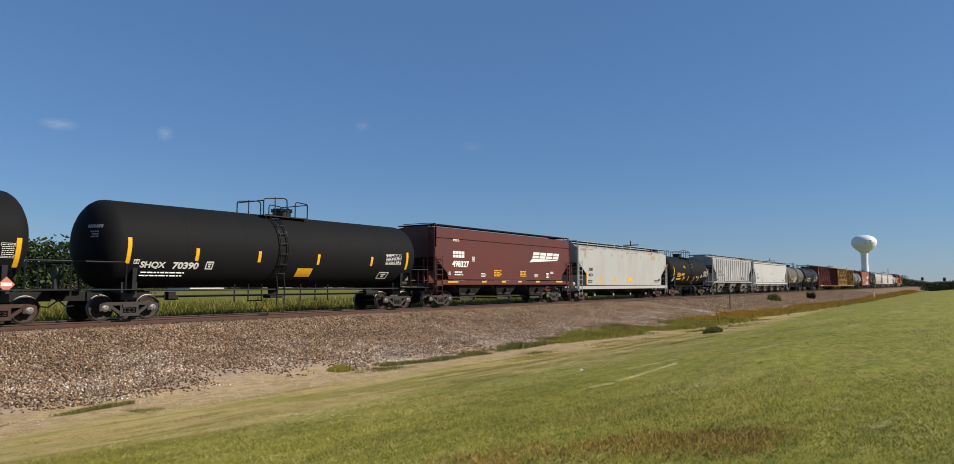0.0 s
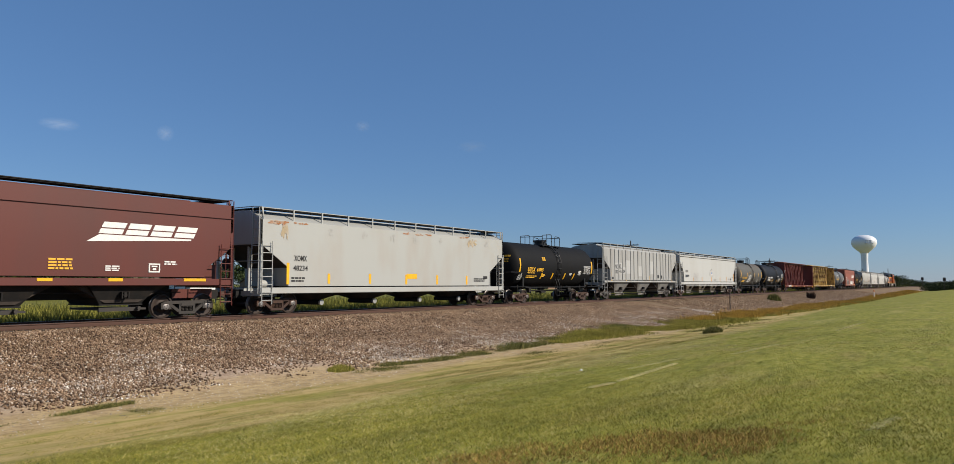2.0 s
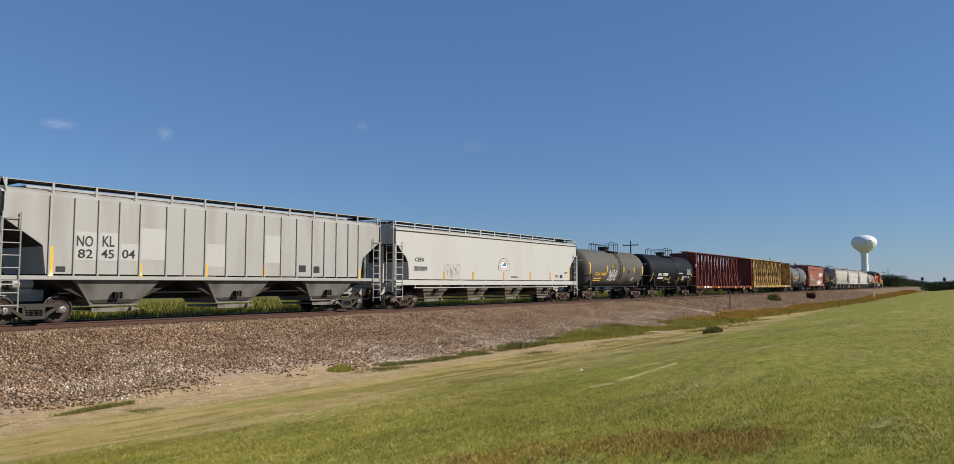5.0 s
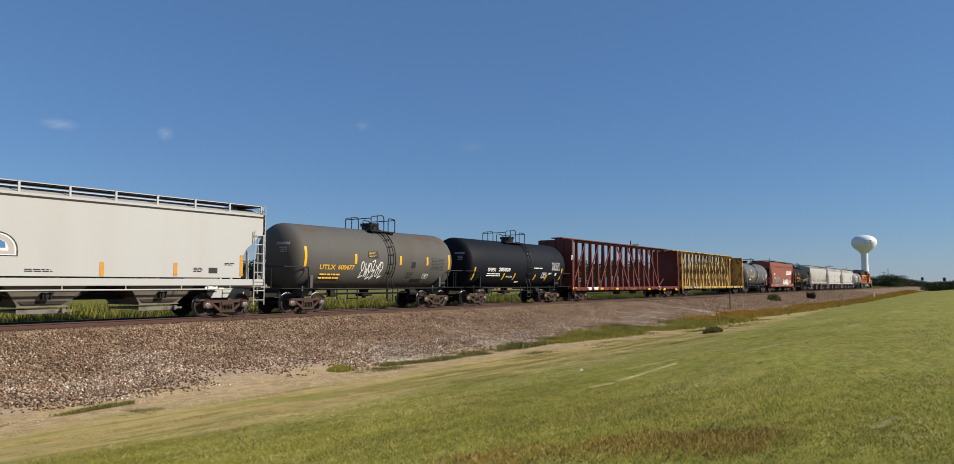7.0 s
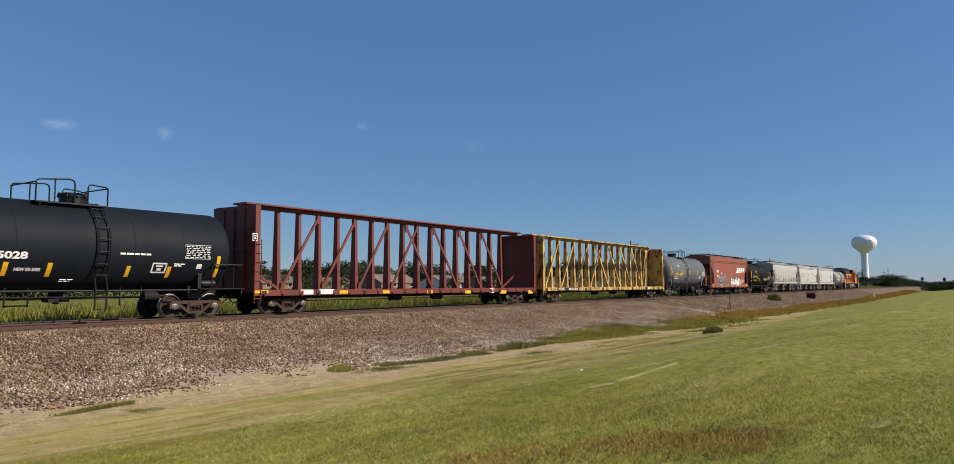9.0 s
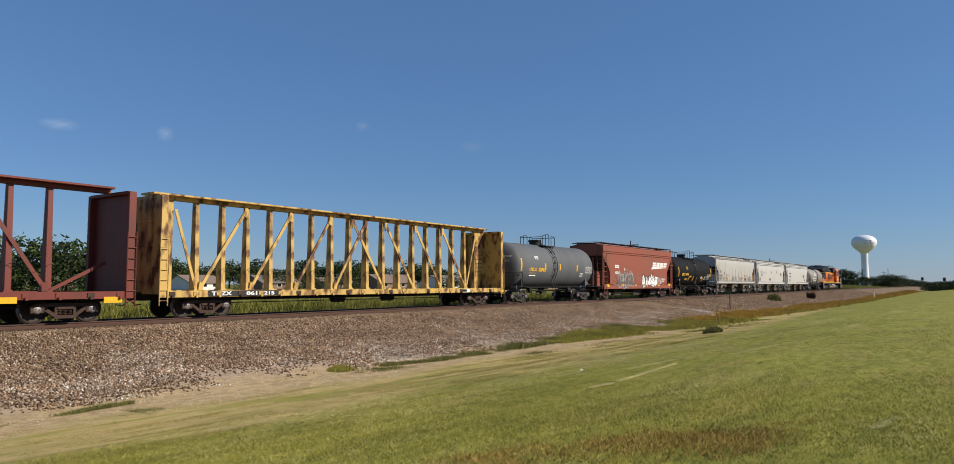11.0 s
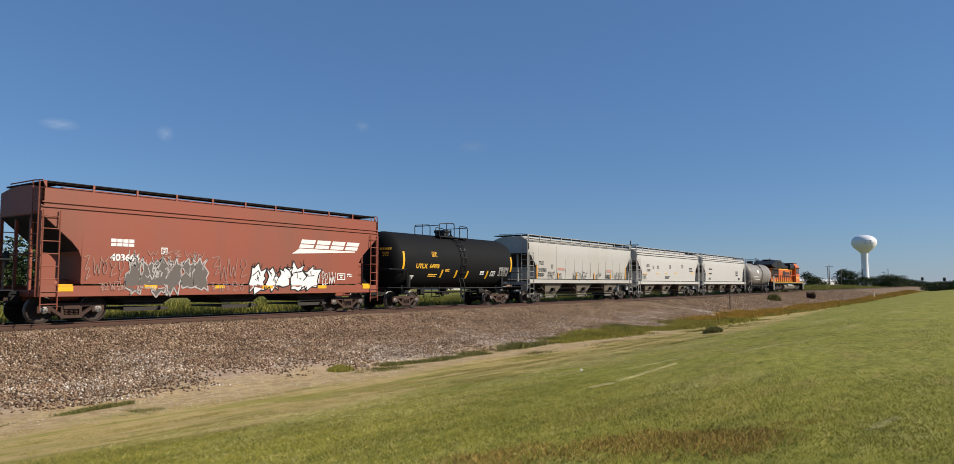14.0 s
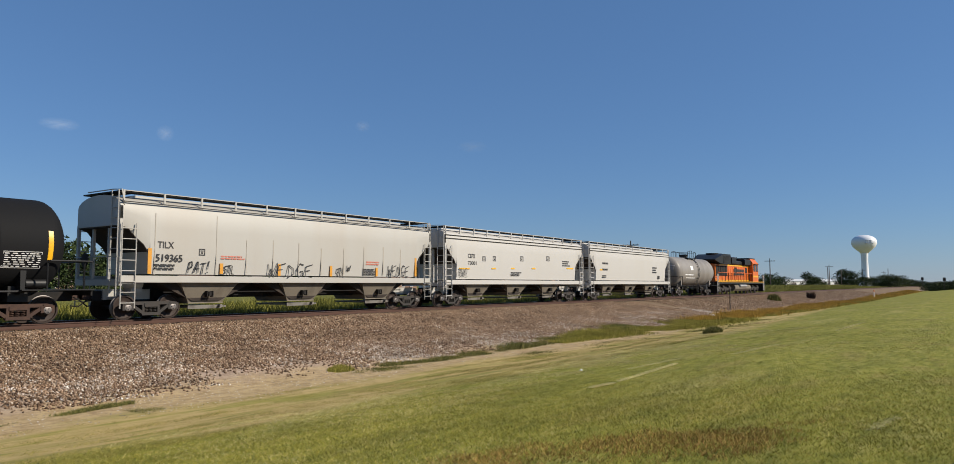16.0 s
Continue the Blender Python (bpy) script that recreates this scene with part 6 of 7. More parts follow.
# ---- the pushing engine ----
def engine(s0):
    """A six-axle diesel engine, its cab towards +x."""
    c = car("locomotive", s0, "orange and black six-axle diesel locomotive pushing the train", "locomotive")
    part("frame", Shape().box(-11.0, 11.0, -1.5, 1.5, 1.28, 1.60, 0.04), black, c)
    part("side_stripe", Shape().box(-11.0, 11.0, -1.53, -1.505, 1.52, 1.60), stripe_yellow, c)
    hood = part("long_hood", Shape().box(-10.3, 5.0, -0.95, 0.95, 1.605, 3.72, 0.06), loco_orange, c)
    part("hood_stripe", Shape().box(-8.6, 4.98, -0.99, -0.952, 3.56, 3.70), stripe_yellow, hood)
    part("hood_stripe", Shape().box(-10.2, 4.98, -0.99, -0.952, 1.70, 1.80), stripe_yellow, hood)
    part("black_roof", Shape().box(-4.9, 4.98, -0.98, 0.98, 3.724, 4.28, 0.14), black, c)
    rad = part("radiator", Shape().loft([[(-11.2, -1.3, 4.1), (-11.2, 1.3, 4.1), (-11.2, 1.3, 4.25), (-11.2, -1.3, 4.25)], [(-9.9, -1.52, 3.74), (-9.9, 1.52, 3.74), (-9.9, 1.52, 4.62), (-9.9, -1.52, 4.62)], [(-8.6, -1.56, 3.74), (-8.6, 1.56, 3.74), (-8.6, 1.56, 4.92), (-8.6, -1.56, 4.92)],
                                         [(-5.6, -1.56, 3.74), (-5.6, 1.56, 3.74), (-5.6, 1.52, 4.94), (-5.6, -1.52, 4.94)], [(-4.9, -1.1, 3.74), (-4.9, 1.1, 3.74), (-4.9, 1.0, 4.5), (-4.9, -1.0, 4.5)]]), black, c, "black flared radiator")
    for k in range(7):
        part("louvre", lambda: Shape().box(-1.6, 1.6, -1.60, -1.565, 0, 0.05), steel_dark, rad, at=pose(-7.3, 0, 3.86 + 0.13 * k), key="louvre")
    for x in (-8.2, -6.6):
        part("fan", Shape().disc((x, 0, 4.92), "z", [(0, 0.72), (0.12, 0.72), (0.12, 0.6), (0.05, 0.0005)], 18), steel_dark, rad)
    part("dynamic_brake_box", Shape().box(-3.9, -1.9, -1.22, 1.22, 3.73, 4.72, 0.16), black, c)
    part("exhaust_stack", Shape().box(-0.9, 0.3, -0.5, 0.5, 4.28, 4.74, 0.06), steel_dark, c)
    part("horn", Shape().tube([(1.2, -0.3, 4.3), (1.2, -0.3, 4.75), (1.7, -0.3, 4.8)], 0.06), steel_dark, c)
    part("blower_box", Shape().box(1.9, 4.9, -1.3, 1.3, 3.73, 4.56, 0.12), black, c)
    for k in range(10):
        door = part("hood_door", lambda: Shape().box(-0.42, 0.42, -0.985, -0.953, 1.85, 3.48), loco_orange, hood, at=pose(-4.4 + 0.93 * k, 0, 0), key="hood_door")
        part("latch", lambda: Shape().box(0.30, 0.36, -1.005, -0.986, 2.5, 2.75), steel_dark, door, key="hood_latch")
    for k in range(5):
        part("grille", lambda: Shape().box(-0.42, 0.42, -1.0, -0.953, 2.3, 3.5), steel_dark, hood, at=pose(-9.6 + 0.98 * k, 0, 0), key="hood_grille")
    for x in (-1.5, 3.6):
        part("grille", lambda: Shape().box(-0.5, 0.5, -1.01, -0.986, 2.75, 3.42), steel_dark, hood, at=pose(x, 0, 0), key="hood_vent")
    cab = part("cab", Shape().loft([[(5.05, -1.5, 1.61), (5.05, 1.5, 1.61), (5.05, 1.5, 4.15), (5.05, 1.1, 4.72), (5.05, -1.1, 4.72), (5.05, -1.5, 4.15)], [(8.0, -1.5, 1.61), (8.0, 1.5, 1.61), (8.0, 1.5, 4.15), (7.8, 1.1, 4.68), (7.8, -1.1, 4.68), (8.0, -1.5, 4.15)]]), loco_orange, c, "orange cab")
    part("cab_roof", Shape().box(5.0, 7.9, -1.15, 1.15, 4.70, 4.82, 0.05), black, cab)
    part("cab_stripe", Shape().box(5.06, 7.95, -1.525, -1.503, 2.2, 2.42), stripe_yellow, cab)
    for x in (5.45, 6.75):
        win = part("cab_window", Shape().box(x - 0.06, x + 1.01, -1.512, -1.49, 2.99, 3.91), steel_dark, cab, "dark rubber window seal")
        part("pane", Shape().box(x, x + 0.95, -1.53, -1.514, 3.05, 3.85), window_glass, win)
    part("sunshade", Shape().box(5.4, 7.75, -1.72, -1.505, 3.95, 3.99), steel_dark, cab)
    part("nose", Shape().loft([[(8.01, -1.05, 1.61), (8.01, 1.05, 1.61), (8.01, 1.05, 3.15), (8.01, -1.05, 3.15)], [(9.9, -0.95, 1.61), (9.9, 0.95, 1.61), (9.65, 0.85, 2.9), (9.65, -0.85, 2.9)]]), loco_orange, c)
    part("fuel_tank", Shape().box(-3.4, 4.2, -1.42, 1.42, 0.42, 1.27, 0.28), bay_dusty, c, "dusty tan fuel tank")
    part("air_reservoir", Shape().disc((0, -1.44, 1.06), "x", [(-1.6, 0.0005), (-1.5, 0.16), (1.6, 0.16), (1.7, 0.0005)], 14), hopper_grey, c)
    emblem_blocks(c, -2.6, 2.6, 2.45, 3.2, flat_side(-1.02), letter_black, False)
    part("handrail", Shape().tube([(-10.8, -1.45, 2.68), (4.9, -1.45, 2.68)], 0.03).tube([(-10.8, 1.45, 2.68), (4.9, 1.45, 2.68)], 0.03), loco_orange, c)
    for k in range(12):
        part("stanchion", lambda: Shape().tube([(0, -1.45, 1.58), (0, -1.45, 2.68)], 0.035), black, c, at=pose(-10.6 + 1.4 * k, 0, 0), key="stanchion")
    for x, k in ((-11.2, -1), (10.7, 1)):
        ladder("step_ladder", x, x + 0.5, -1.48, 0.4, 2.5, 6, marker_pale, c, r=0.04)
        part("pilot_plate", Shape().box(x if k < 0 else x + 0.3, x + 0.1 if k < 0 else x + 0.4, -1.45, 1.45, 0.25, 1.3), black, c)
        coupler(c, k * 11.0, k)
    for tx in (-6.9, 6.9):
        body = part("truck", lambda: Shape().box(-2.6, 2.6, -0.9, 0.9, 0.55, 0.95), steel_dark, c, "three-axle truck", at=pose(tx, 0, 0), key="loco_bolster")
        for y in (-1.05, 1.05):
            part("side_frame", lambda: Shape().bar((-2.7, 0, 0.80), (2.7, 0, 0.80), 0.22, 0.16).bar((-1.4, 0, 0.6), (-0.4, 0, 0.6), 0.2, 0.2).bar((0.4, 0, 0.6), (1.4, 0, 0.6), 0.2, 0.2).box(-2.2, -1.8, -0.12, 0.12, 0.35, 0.75).box(-0.2, 0.2, -0.12, 0.12, 0.35, 0.75).box(1.8, 2.2, -0.12, 0.12, 0.35, 0.75), steel_grey, body, at=pose(0, y, 0), key="loco_frame")
        for y in (-1.2,):
            for k in (-1, 1):
                part("brake_cylinder", lambda: Shape().disc((0, 0, 0.98), "x", [(-0.3, 0.0005), (-0.28, 0.13), (0.28, 0.13), (0.3, 0.0005)], 12), steel_grey, body, at=pose(k * 1.2, y, 0), key="loco_cylinder")
        for k in (-1, 0, 1):
            w = part("wheelset", wheelset_shape, wheel_steel, body, at=pose(k * 2.0, 0, WHEEL), key="wheelset")
            ROLLING.append((w, k * 2.0, c))
    return c


engine(210.7)


# ---- plants and stones ----
def scatter(name, base_v, base_f, spots, materials, label, category, smooth=0, parent=None):
    """One mesh of many small pieces. spots: rows of x, y, z, turn, lean, width, height."""
    p = np.asarray(spots, float)
    v, f = np.asarray(base_v, float), np.asarray(base_f, int)
    n, k = len(p), len(v)
    ca, sa = np.cos(p[:, 3])[:, None], np.sin(p[:, 3])[:, None]
    x, y, z = v[None, :, 0] * p[:, 5, None], v[None, :, 1] * p[:, 5, None], v[None, :, 2] * p[:, 6, None]
    x = x + z * p[:, 4, None]
    out = np.stack([x * ca - y * sa + p[:, 0, None], x * sa + y * ca + p[:, 1, None], z + p[:, 2, None]], -1).reshape(-1, 3)
    faces = (f[None] + (np.arange(n) * k)[:, None, None]).reshape(-1, f.shape[1])
    me = bpy.data.meshes.new(name)
    me.vertices.add(len(out))
    me.vertices.foreach_set("co", out.ravel())
    me.loops.add(faces.size)
    me.loops.foreach_set("vertex_index", faces.ravel())
    me.polygons.add(len(faces))
    me.polygons.foreach_set("loop_start", np.arange(len(faces)) * f.shape[1])
    me.update(calc_edges=True)
    me.materials.append(materials)
    ob = new(name, me)
    if parent:
        ob.parent = parent
        return tagged(ob, label)
    return tagged(ob, label, category, kind="stuff")


def tufted(name, stops, rough=0.8, streaked=None):
    """Leaves, blades or stones whose colour changes from piece to piece, along a ramp of colours."""
    m = bpy.data.materials.new(name)
    m.use_nodes = True
    n, l = m.node_tree.nodes, m.node_tree.links
    b = n["Principled BSDF"]
    geo = n.new("ShaderNodeNewGeometry")
    ramp = n.new("ShaderNodeValToRGB")
    e = ramp.color_ramp.elements
    while len(e) < len(stops):
        e.new(0.5)
    for k, (pos, col) in enumerate(stops):
        e[k].position, e[k].color = pos, (*col, 1)
    l.new(geo.outputs["Random Per Island"], ramp.inputs[0])
    patchy = n.new("ShaderNodeTexNoise")
    patchy.inputs["Scale"].default_value, patchy.inputs["Detail"].default_value = 0.7, 4.0
    if streaked:
        mp = n.new("ShaderNodeMapping")
        mp.inputs["Scale"].default_value = streaked
        l.new(geo.outputs["Position"], mp.inputs[0])
        l.new(mp.outputs[0], patchy.inputs["Vector"])
        patchy.inputs["Detail"].default_value, patchy.inputs["Roughness"].default_value = 9.0, 0.72
    else:
        l.new(geo.outputs["Position"], patchy.inputs["Vector"])
    val = n.new("ShaderNodeMapRange")
    val.inputs[1].default_value, val.inputs[2].default_value, val.inputs[3].default_value, val.inputs[4].default_value = 0.3, 0.7, *((0.58, 1.24) if streaked else (0.75, 1.25))
    l.new(patchy.outputs["Fac"], val.inputs[0])
    hsv = n.new("ShaderNodeHueSaturation")
    l.new(val.outputs[0], hsv.inputs["Value"])
    l.new(ramp.outputs[0], hsv.inputs["Color"])
    l.new(hsv.outputs[0], b.inputs["Base Color"])
    b.inputs["Roughness"].default_value = rough
    b.inputs["Specular IOR Level"].default_value = 0.2
    return m


rng = np.random.default_rng(7)
STONE_V = [(1, 0, 0), (-0.9, 0.2, 0), (0.1, 0.8, 0.1), (-0.1, -0.9, -0.1), (0.1, 0.1, 0.75), (0, 0, -0.7)]
STONE_F = [(0, 2, 4), (2, 1, 4), (1, 3, 4), (3, 0, 4), (2, 0, 5), (1, 2, 5), (3, 1, 5), (0, 3, 5)]
BLADE_V = [(-0.5, 0, 0), (0.5, 0, 0), (0, 0.15, 1)]
BLADE_F = [(0, 1, 2)]
LEAF_V = [(0, 0, 0), (0.5, 0.15, 0.4), (0.1, 0.3, 1.0), (-0.4, 0.1, 0.5)]
LEAF_F = [(0, 1, 2, 3)]


def in_view(x, y, lo, hi, margin=1.5):
    """Keeps what lies in the wedge before the place where one stands, from lo to hi metres off."""
    d = np.hypot(x, y)
    a = np.degrees(np.arctan2(y, x))
    return (d > lo) & (d < hi) & (a > -margin) & (a < 70 + margin)


def heights(x, y):
    return np.array([lie(a, b) for a, b in zip(x, y)])


def strew(n, x0, x1, y0, y1, lo, hi, keep=None):
    x, y = rng.uniform(x0, x1, n), rng.uniform(y0, y1, n)
    ok = in_view(x, y, lo, hi)
    if keep is not None:
        ok &= keep(x, y)
    return x[ok], y[ok]


def rows_for(x, y, z, w, h, lean=0.4):
    n = len(x)
    return np.stack([x, y, z, rng.uniform(0, 6.28, n), rng.uniform(-lean, lean, n), w * rng.uniform(0.6, 1.5, n), h * rng.uniform(0.5, 1.4, n)], -1)


def wavy(x, y, scale, seed):
    return np.array([noise.noise((a * scale, b * scale, seed)) for a, b in zip(x, y)])


ballast = tufted("ballast_stone", [(0.0, (0.055, 0.032, 0.02)), (0.45, (0.18, 0.111, 0.065)), (0.78, (0.29, 0.194, 0.121)), (0.97, (0.42, 0.317, 0.22)), (1.0, (0.66, 0.58, 0.48))], 0.85)
x, y = strew(190000, 2, 62, 15.6, 25.4, 8, 62)
keep = rng.uniform(0, 1, len(x)) < np.clip((y - 15.6 + 1.8 * wavy(x, y, 0.45, 12.0)) / 2.6, 0, 1) * np.clip(1.25 - np.hypot(x, y) / 75, 0.2, 1)
x, y = x[keep], y[keep]
far = np.hypot(x, y) / 30
z = heights(x, y)
scatter("ballast", STONE_V, STONE_F, rows_for(x, y, z + 0.012, 0.030 + 0.012 * far, 0.034 + 0.014 * far, 0.5), ballast, "crushed brown and grey ballast stones on the track bank", "gravel")
pale = tufted("pale_stone", [(0.0, (0.24, 0.19, 0.14)), (0.5, (0.42, 0.35, 0.28)), (0.8, (0.62, 0.56, 0.48)), (1.0, (0.82, 0.78, 0.70))], 0.85)
x, y = strew(60000, 3, 70, 15.6, 21.0, 8, 64)
keep = rng.uniform(-0.25, 0.5, len(x)) < wavy(x, y, 0.33, 21.0) + 0.5 * wavy(x, y, 1.3, 22.0) - 0.02 - np.abs(y - 18.0) * 0.09
x, y = x[keep], y[keep]
far = np.hypot(x, y) / 30
scatter("pale_stones", STONE_V, STONE_F, rows_for(x, y, heights(x, y) + 0.016, 0.026 + 0.007 * far, 0.03 + 0.007 * far, 0.5), pale, "pale limestone chips low on the gravel bank", "gravel")
x, y = strew(5000, 3, 40, 13.4, 17.6, 8, 45)
scatter("loose_stones", STONE_V, STONE_F, rows_for(x, y, heights(x, y) + 0.004, 0.016, 0.013, 0.5), pale, "small stones scattered on bare dirt", "gravel")
x, y = strew(26000, 60, 190, 16.2, 24.6, 50, 200)
scatter("ballast", STONE_V, STONE_F, rows_for(x, y, heights(x, y) + 0.01, 0.075, 0.06, 0.5), ballast, "crushed brown and grey ballast stones on the track bank", "gravel")
x, y = strew(30000, -4, 100, 25.3, 28.4, 10, 110)
ok = (np.abs(np.abs(y - TRACK) - 0.755) > 0.12)
x, y = x[ok], y[ok]
scatter("ballast", STONE_V, STONE_F, rows_for(x, y, np.full(len(x), -0.20), 0.05, 0.05, 0.5), ballast, "crushed ballast stones between the ties", "gravel")

lawn_blade = tufted("lawn_blade", [(0.0, (0.085, 0.095, 0.012)), (0.35, (0.25, 0.24, 0.028)), (0.68, (0.40, 0.355, 0.058)), (0.9, (0.57, 0.475, 0.145)), (1.0, (0.70, 0.59, 0.25))], 0.7, streaked=(0.45, 2.2, 1.0))
x, y = strew(600000, 1, 22, -0.4, 12.2, 5.5, 16.5)
keep = rng.uniform(0, 1, len(x)) < np.clip((9.7 + 1.2 * wavy(x, y, 0.35, 8.0) - y) / 1.4, 0.03, 1) * np.clip((16.5 - np.hypot(x, y)) / 7, 0, 1)
x, y = x[keep], y[keep]
scatter("lawn_grass", BLADE_V, BLADE_F, rows_for(x, y, heights(x, y) - 0.004, 0.008, 0.027, 2.0), lawn_blade, "short mown green lawn grass", "grass")
x, y = strew(300000, 6, 60, -1.0, 11.4, 10, 58)
d_ = np.hypot(x, y)
keep = rng.uniform(0, 1, len(x)) < np.clip((9.7 - np.clip((x - 17) / 16, 0, 1) * 0.4 + 1.2 * wavy(x, y, 0.35, 8.0) - y) / 1.4, 0.03, 1) * np.clip((d_ - 8.5) / 7, 0, 1) * np.clip(1.25 - d_ / 34, 0.0, 1)
x, y, d_ = x[keep], y[keep], d_[keep]
scatter("lawn_grass", BLADE_V, BLADE_F, rows_for(x, y, heights(x, y) - 0.004, 0.006 + 0.0005 * d_, 0.017, 3.2), lawn_blade, "short mown green lawn grass", "grass")
scorched = tufted("scorched_blade", [(0.0, (0.15, 0.085, 0.026)), (0.4, (0.33, 0.195, 0.06)), (0.75, (0.48, 0.31, 0.10)), (1.0, (0.34, 0.31, 0.07))], 0.85)
x, y = strew(90000, 4.5, 11.5, 0.6, 5.2, 5.5, 12)
along_, across = (x - 7.35) * 0.75 - (y - 2.85) * 0.66, (x - 7.35) * 0.66 + (y - 2.85) * 0.75
keep = (along_ / 2.0) ** 2 + (across / 0.62) ** 2 + 1.5 * wavy(x, y, 1.1, 2.0) + 1.2 * wavy(x, y, 3.3, 5.0) + rng.uniform(-0.9, 0.9, len(x)) < 0.62
x, y = x[keep], y[keep]
scatter("scorched_grass", BLADE_V, BLADE_F, rows_for(x, y, heights(x, y) - 0.002, 0.010, 0.036, 1.5), scorched, "patch of scorched brown grass in the lawn", "grass")
bleached = tufted("bleached_blade", [(0.0, (0.34, 0.29, 0.09)), (0.5, (0.50, 0.43, 0.18)), (1.0, (0.66, 0.58, 0.32))], 0.85)
x, y = strew(240000, 5, 34, 3.0, 10.4, 7, 36)
keep = wavy(x, y, 0.28, 33.0) + 0.5 * wavy(x, y * 1.8, 0.9, 34.0) + rng.uniform(-0.35, 0.35, len(x)) > 0.26 - 0.10 * (y - 6.0) + 0.010 * np.hypot(x, y)
x, y = x[keep], y[keep]
scatter("bleached_grass", BLADE_V, BLADE_F, rows_for(x, y, heights(x, y) - 0.002, 0.006 + 0.0005 * np.hypot(x, y), 0.022, 2.4), bleached, "sun-bleached straw patches in the lawn", "grass")
clip_straw = tufted("clippings", [(0.0, (0.58, 0.50, 0.22)), (1.0, (0.78, 0.69, 0.38))], 0.85)
for x0, y0, x1, y1, n in ((12.2, 5.9, 12.85, 5.78, 1600), (13.2, 5.8, 16.6, 5.88, 1500), (9.07, 1.03, 10.2, 0.83, 160), (19.0, 5.2, 23.0, 5.0, 900), (30.0, 4.4, 36.0, 4.2, 900), (15.5, 6.6, 18.0, 6.3, 500)):
    q = rng.uniform(0, 1, n)
    x, y = x0 + (x1 - x0) * q + rng.normal(0, 0.04, n), y0 + (y1 - y0) * q + rng.normal(0, 0.035, n)
    scatter("clippings", BLADE_V, BLADE_F, rows_for(x, y, heights(x, y) + 0.022, 0.018, 0.014, 5.0), clip_straw, "streak of dry mown clippings on the lawn", "grass")

straw = tufted("dry_stalk", [(0.0, (0.30, 0.21, 0.08)), (0.5, (0.46, 0.34, 0.14)), (0.85, (0.56, 0.44, 0.21)), (1.0, (0.22, 0.22, 0.06))], 0.85)
x, y = strew(110000, 2, 50, 9.6, 14.2, 8, 50)
keep = wavy(x, y, 0.5, 3.0) + rng.uniform(-0.4, 0.4, len(x)) > -0.1 + 0.2 * np.abs(y - 11.6)
x, y = x[keep], y[keep]
scatter("dry_grass", BLADE_V, BLADE_F, rows_for(x, y, heights(x, y) - 0.005, 0.012, 0.02, 3.0), straw, "sparse dry tan grass on the verge", "grass")

verge_blade = tufted("verge_blade", [(0.0, (0.11, 0.11, 0.022)), (0.5, (0.24, 0.22, 0.05)), (1.0, (0.42, 0.34, 0.12))], 0.85)
x, y = strew(150000, 3, 32, 9.0, 13.8, 7, 34)
keep = wavy(x * 0.28, y * 1.5, 0.9, 44.0) + 0.5 * wavy(x, y, 2.1, 45.0) + rng.uniform(-0.3, 0.3, len(x)) > 0.16 + 0.05 * (y - 10.0)
x, y = x[keep], y[keep]
scatter("verge_grass", BLADE_V, BLADE_F, rows_for(x, y, heights(x, y) - 0.003, 0.009, 0.03, 2.0), verge_blade, "streaks of half-green grass along the dry verge", "grass")
weed_green = tufted("weed_green", [(0.0, (0.09, 0.092, 0.016)), (0.5, (0.24, 0.225, 0.036)), (0.85, (0.40, 0.35, 0.07)), (1.0, (0.54, 0.42, 0.14))], 0.8)
weed_gold = tufted("weed_gold", [(0.0, (0.11, 0.09, 0.02)), (0.4, (0.32, 0.21, 0.035)), (0.75, (0.48, 0.27, 0.04)), (1.0, (0.58, 0.38, 0.09))], 0.8)


def weed_clump(name, cx, cy, rx, ry, n, w, h, material, label):
    t, r = rng.uniform(0, 6.28, n), np.sqrt(rng.uniform(0, 1, n))
    x, y = cx + rx * r * np.cos(t), cy + ry * r * np.sin(t)
    rows = rows_for(x, y, heights(x, y) - 0.01, w, h, 0.7)
    rows[:, 6] *= 1.15 - 0.8 * r * r
    return scatter(name, BLADE_V, BLADE_F, rows, material, label, "weeds")


weed_olive = tufted("weed_olive", [(0.0, (0.045, 0.052, 0.013)), (0.5, (0.115, 0.12, 0.028)), (0.85, (0.22, 0.20, 0.055)), (1.0, (0.38, 0.30, 0.12))], 0.8)


def weed_strip(stops, n, w, h, material, label, gap, seed, size=1.0):
    """Weeds strewn along a bent line; stops: x, y and half width. Clumps and gaps come from two scales of noise."""
    x = rng.uniform(stops[0][0], stops[-1][0], n)
    mid, half = np.interp(x, [q[0] for q in stops], [q[1] for q in stops]), np.interp(x, [q[0] for q in stops], [q[2] for q in stops])
    y = mid + half * rng.normal(0, 0.5, n)
    far = np.hypot(x, y)
    lump = wavy(x, y, 0.45 / size, seed) + 0.6 * wavy(x, y, 1.5 / size, seed + 1)
    keep = lump + rng.uniform(-0.45, 0.45, n) > gap
    x, y, lump, far = x[keep], y[keep], lump[keep], far[keep]
    rows = rows_for(x, y, heights(x, y) - 0.015, w * 0.75 + 0.0005 * far, h, 1.1)
    rows[:, 6] *= np.clip(0.55 + 0.9 * (lump - gap), 0.35, 1.5)
    return scatter("weeds", BLADE_V, BLADE_F, rows, material, label, "weeds")


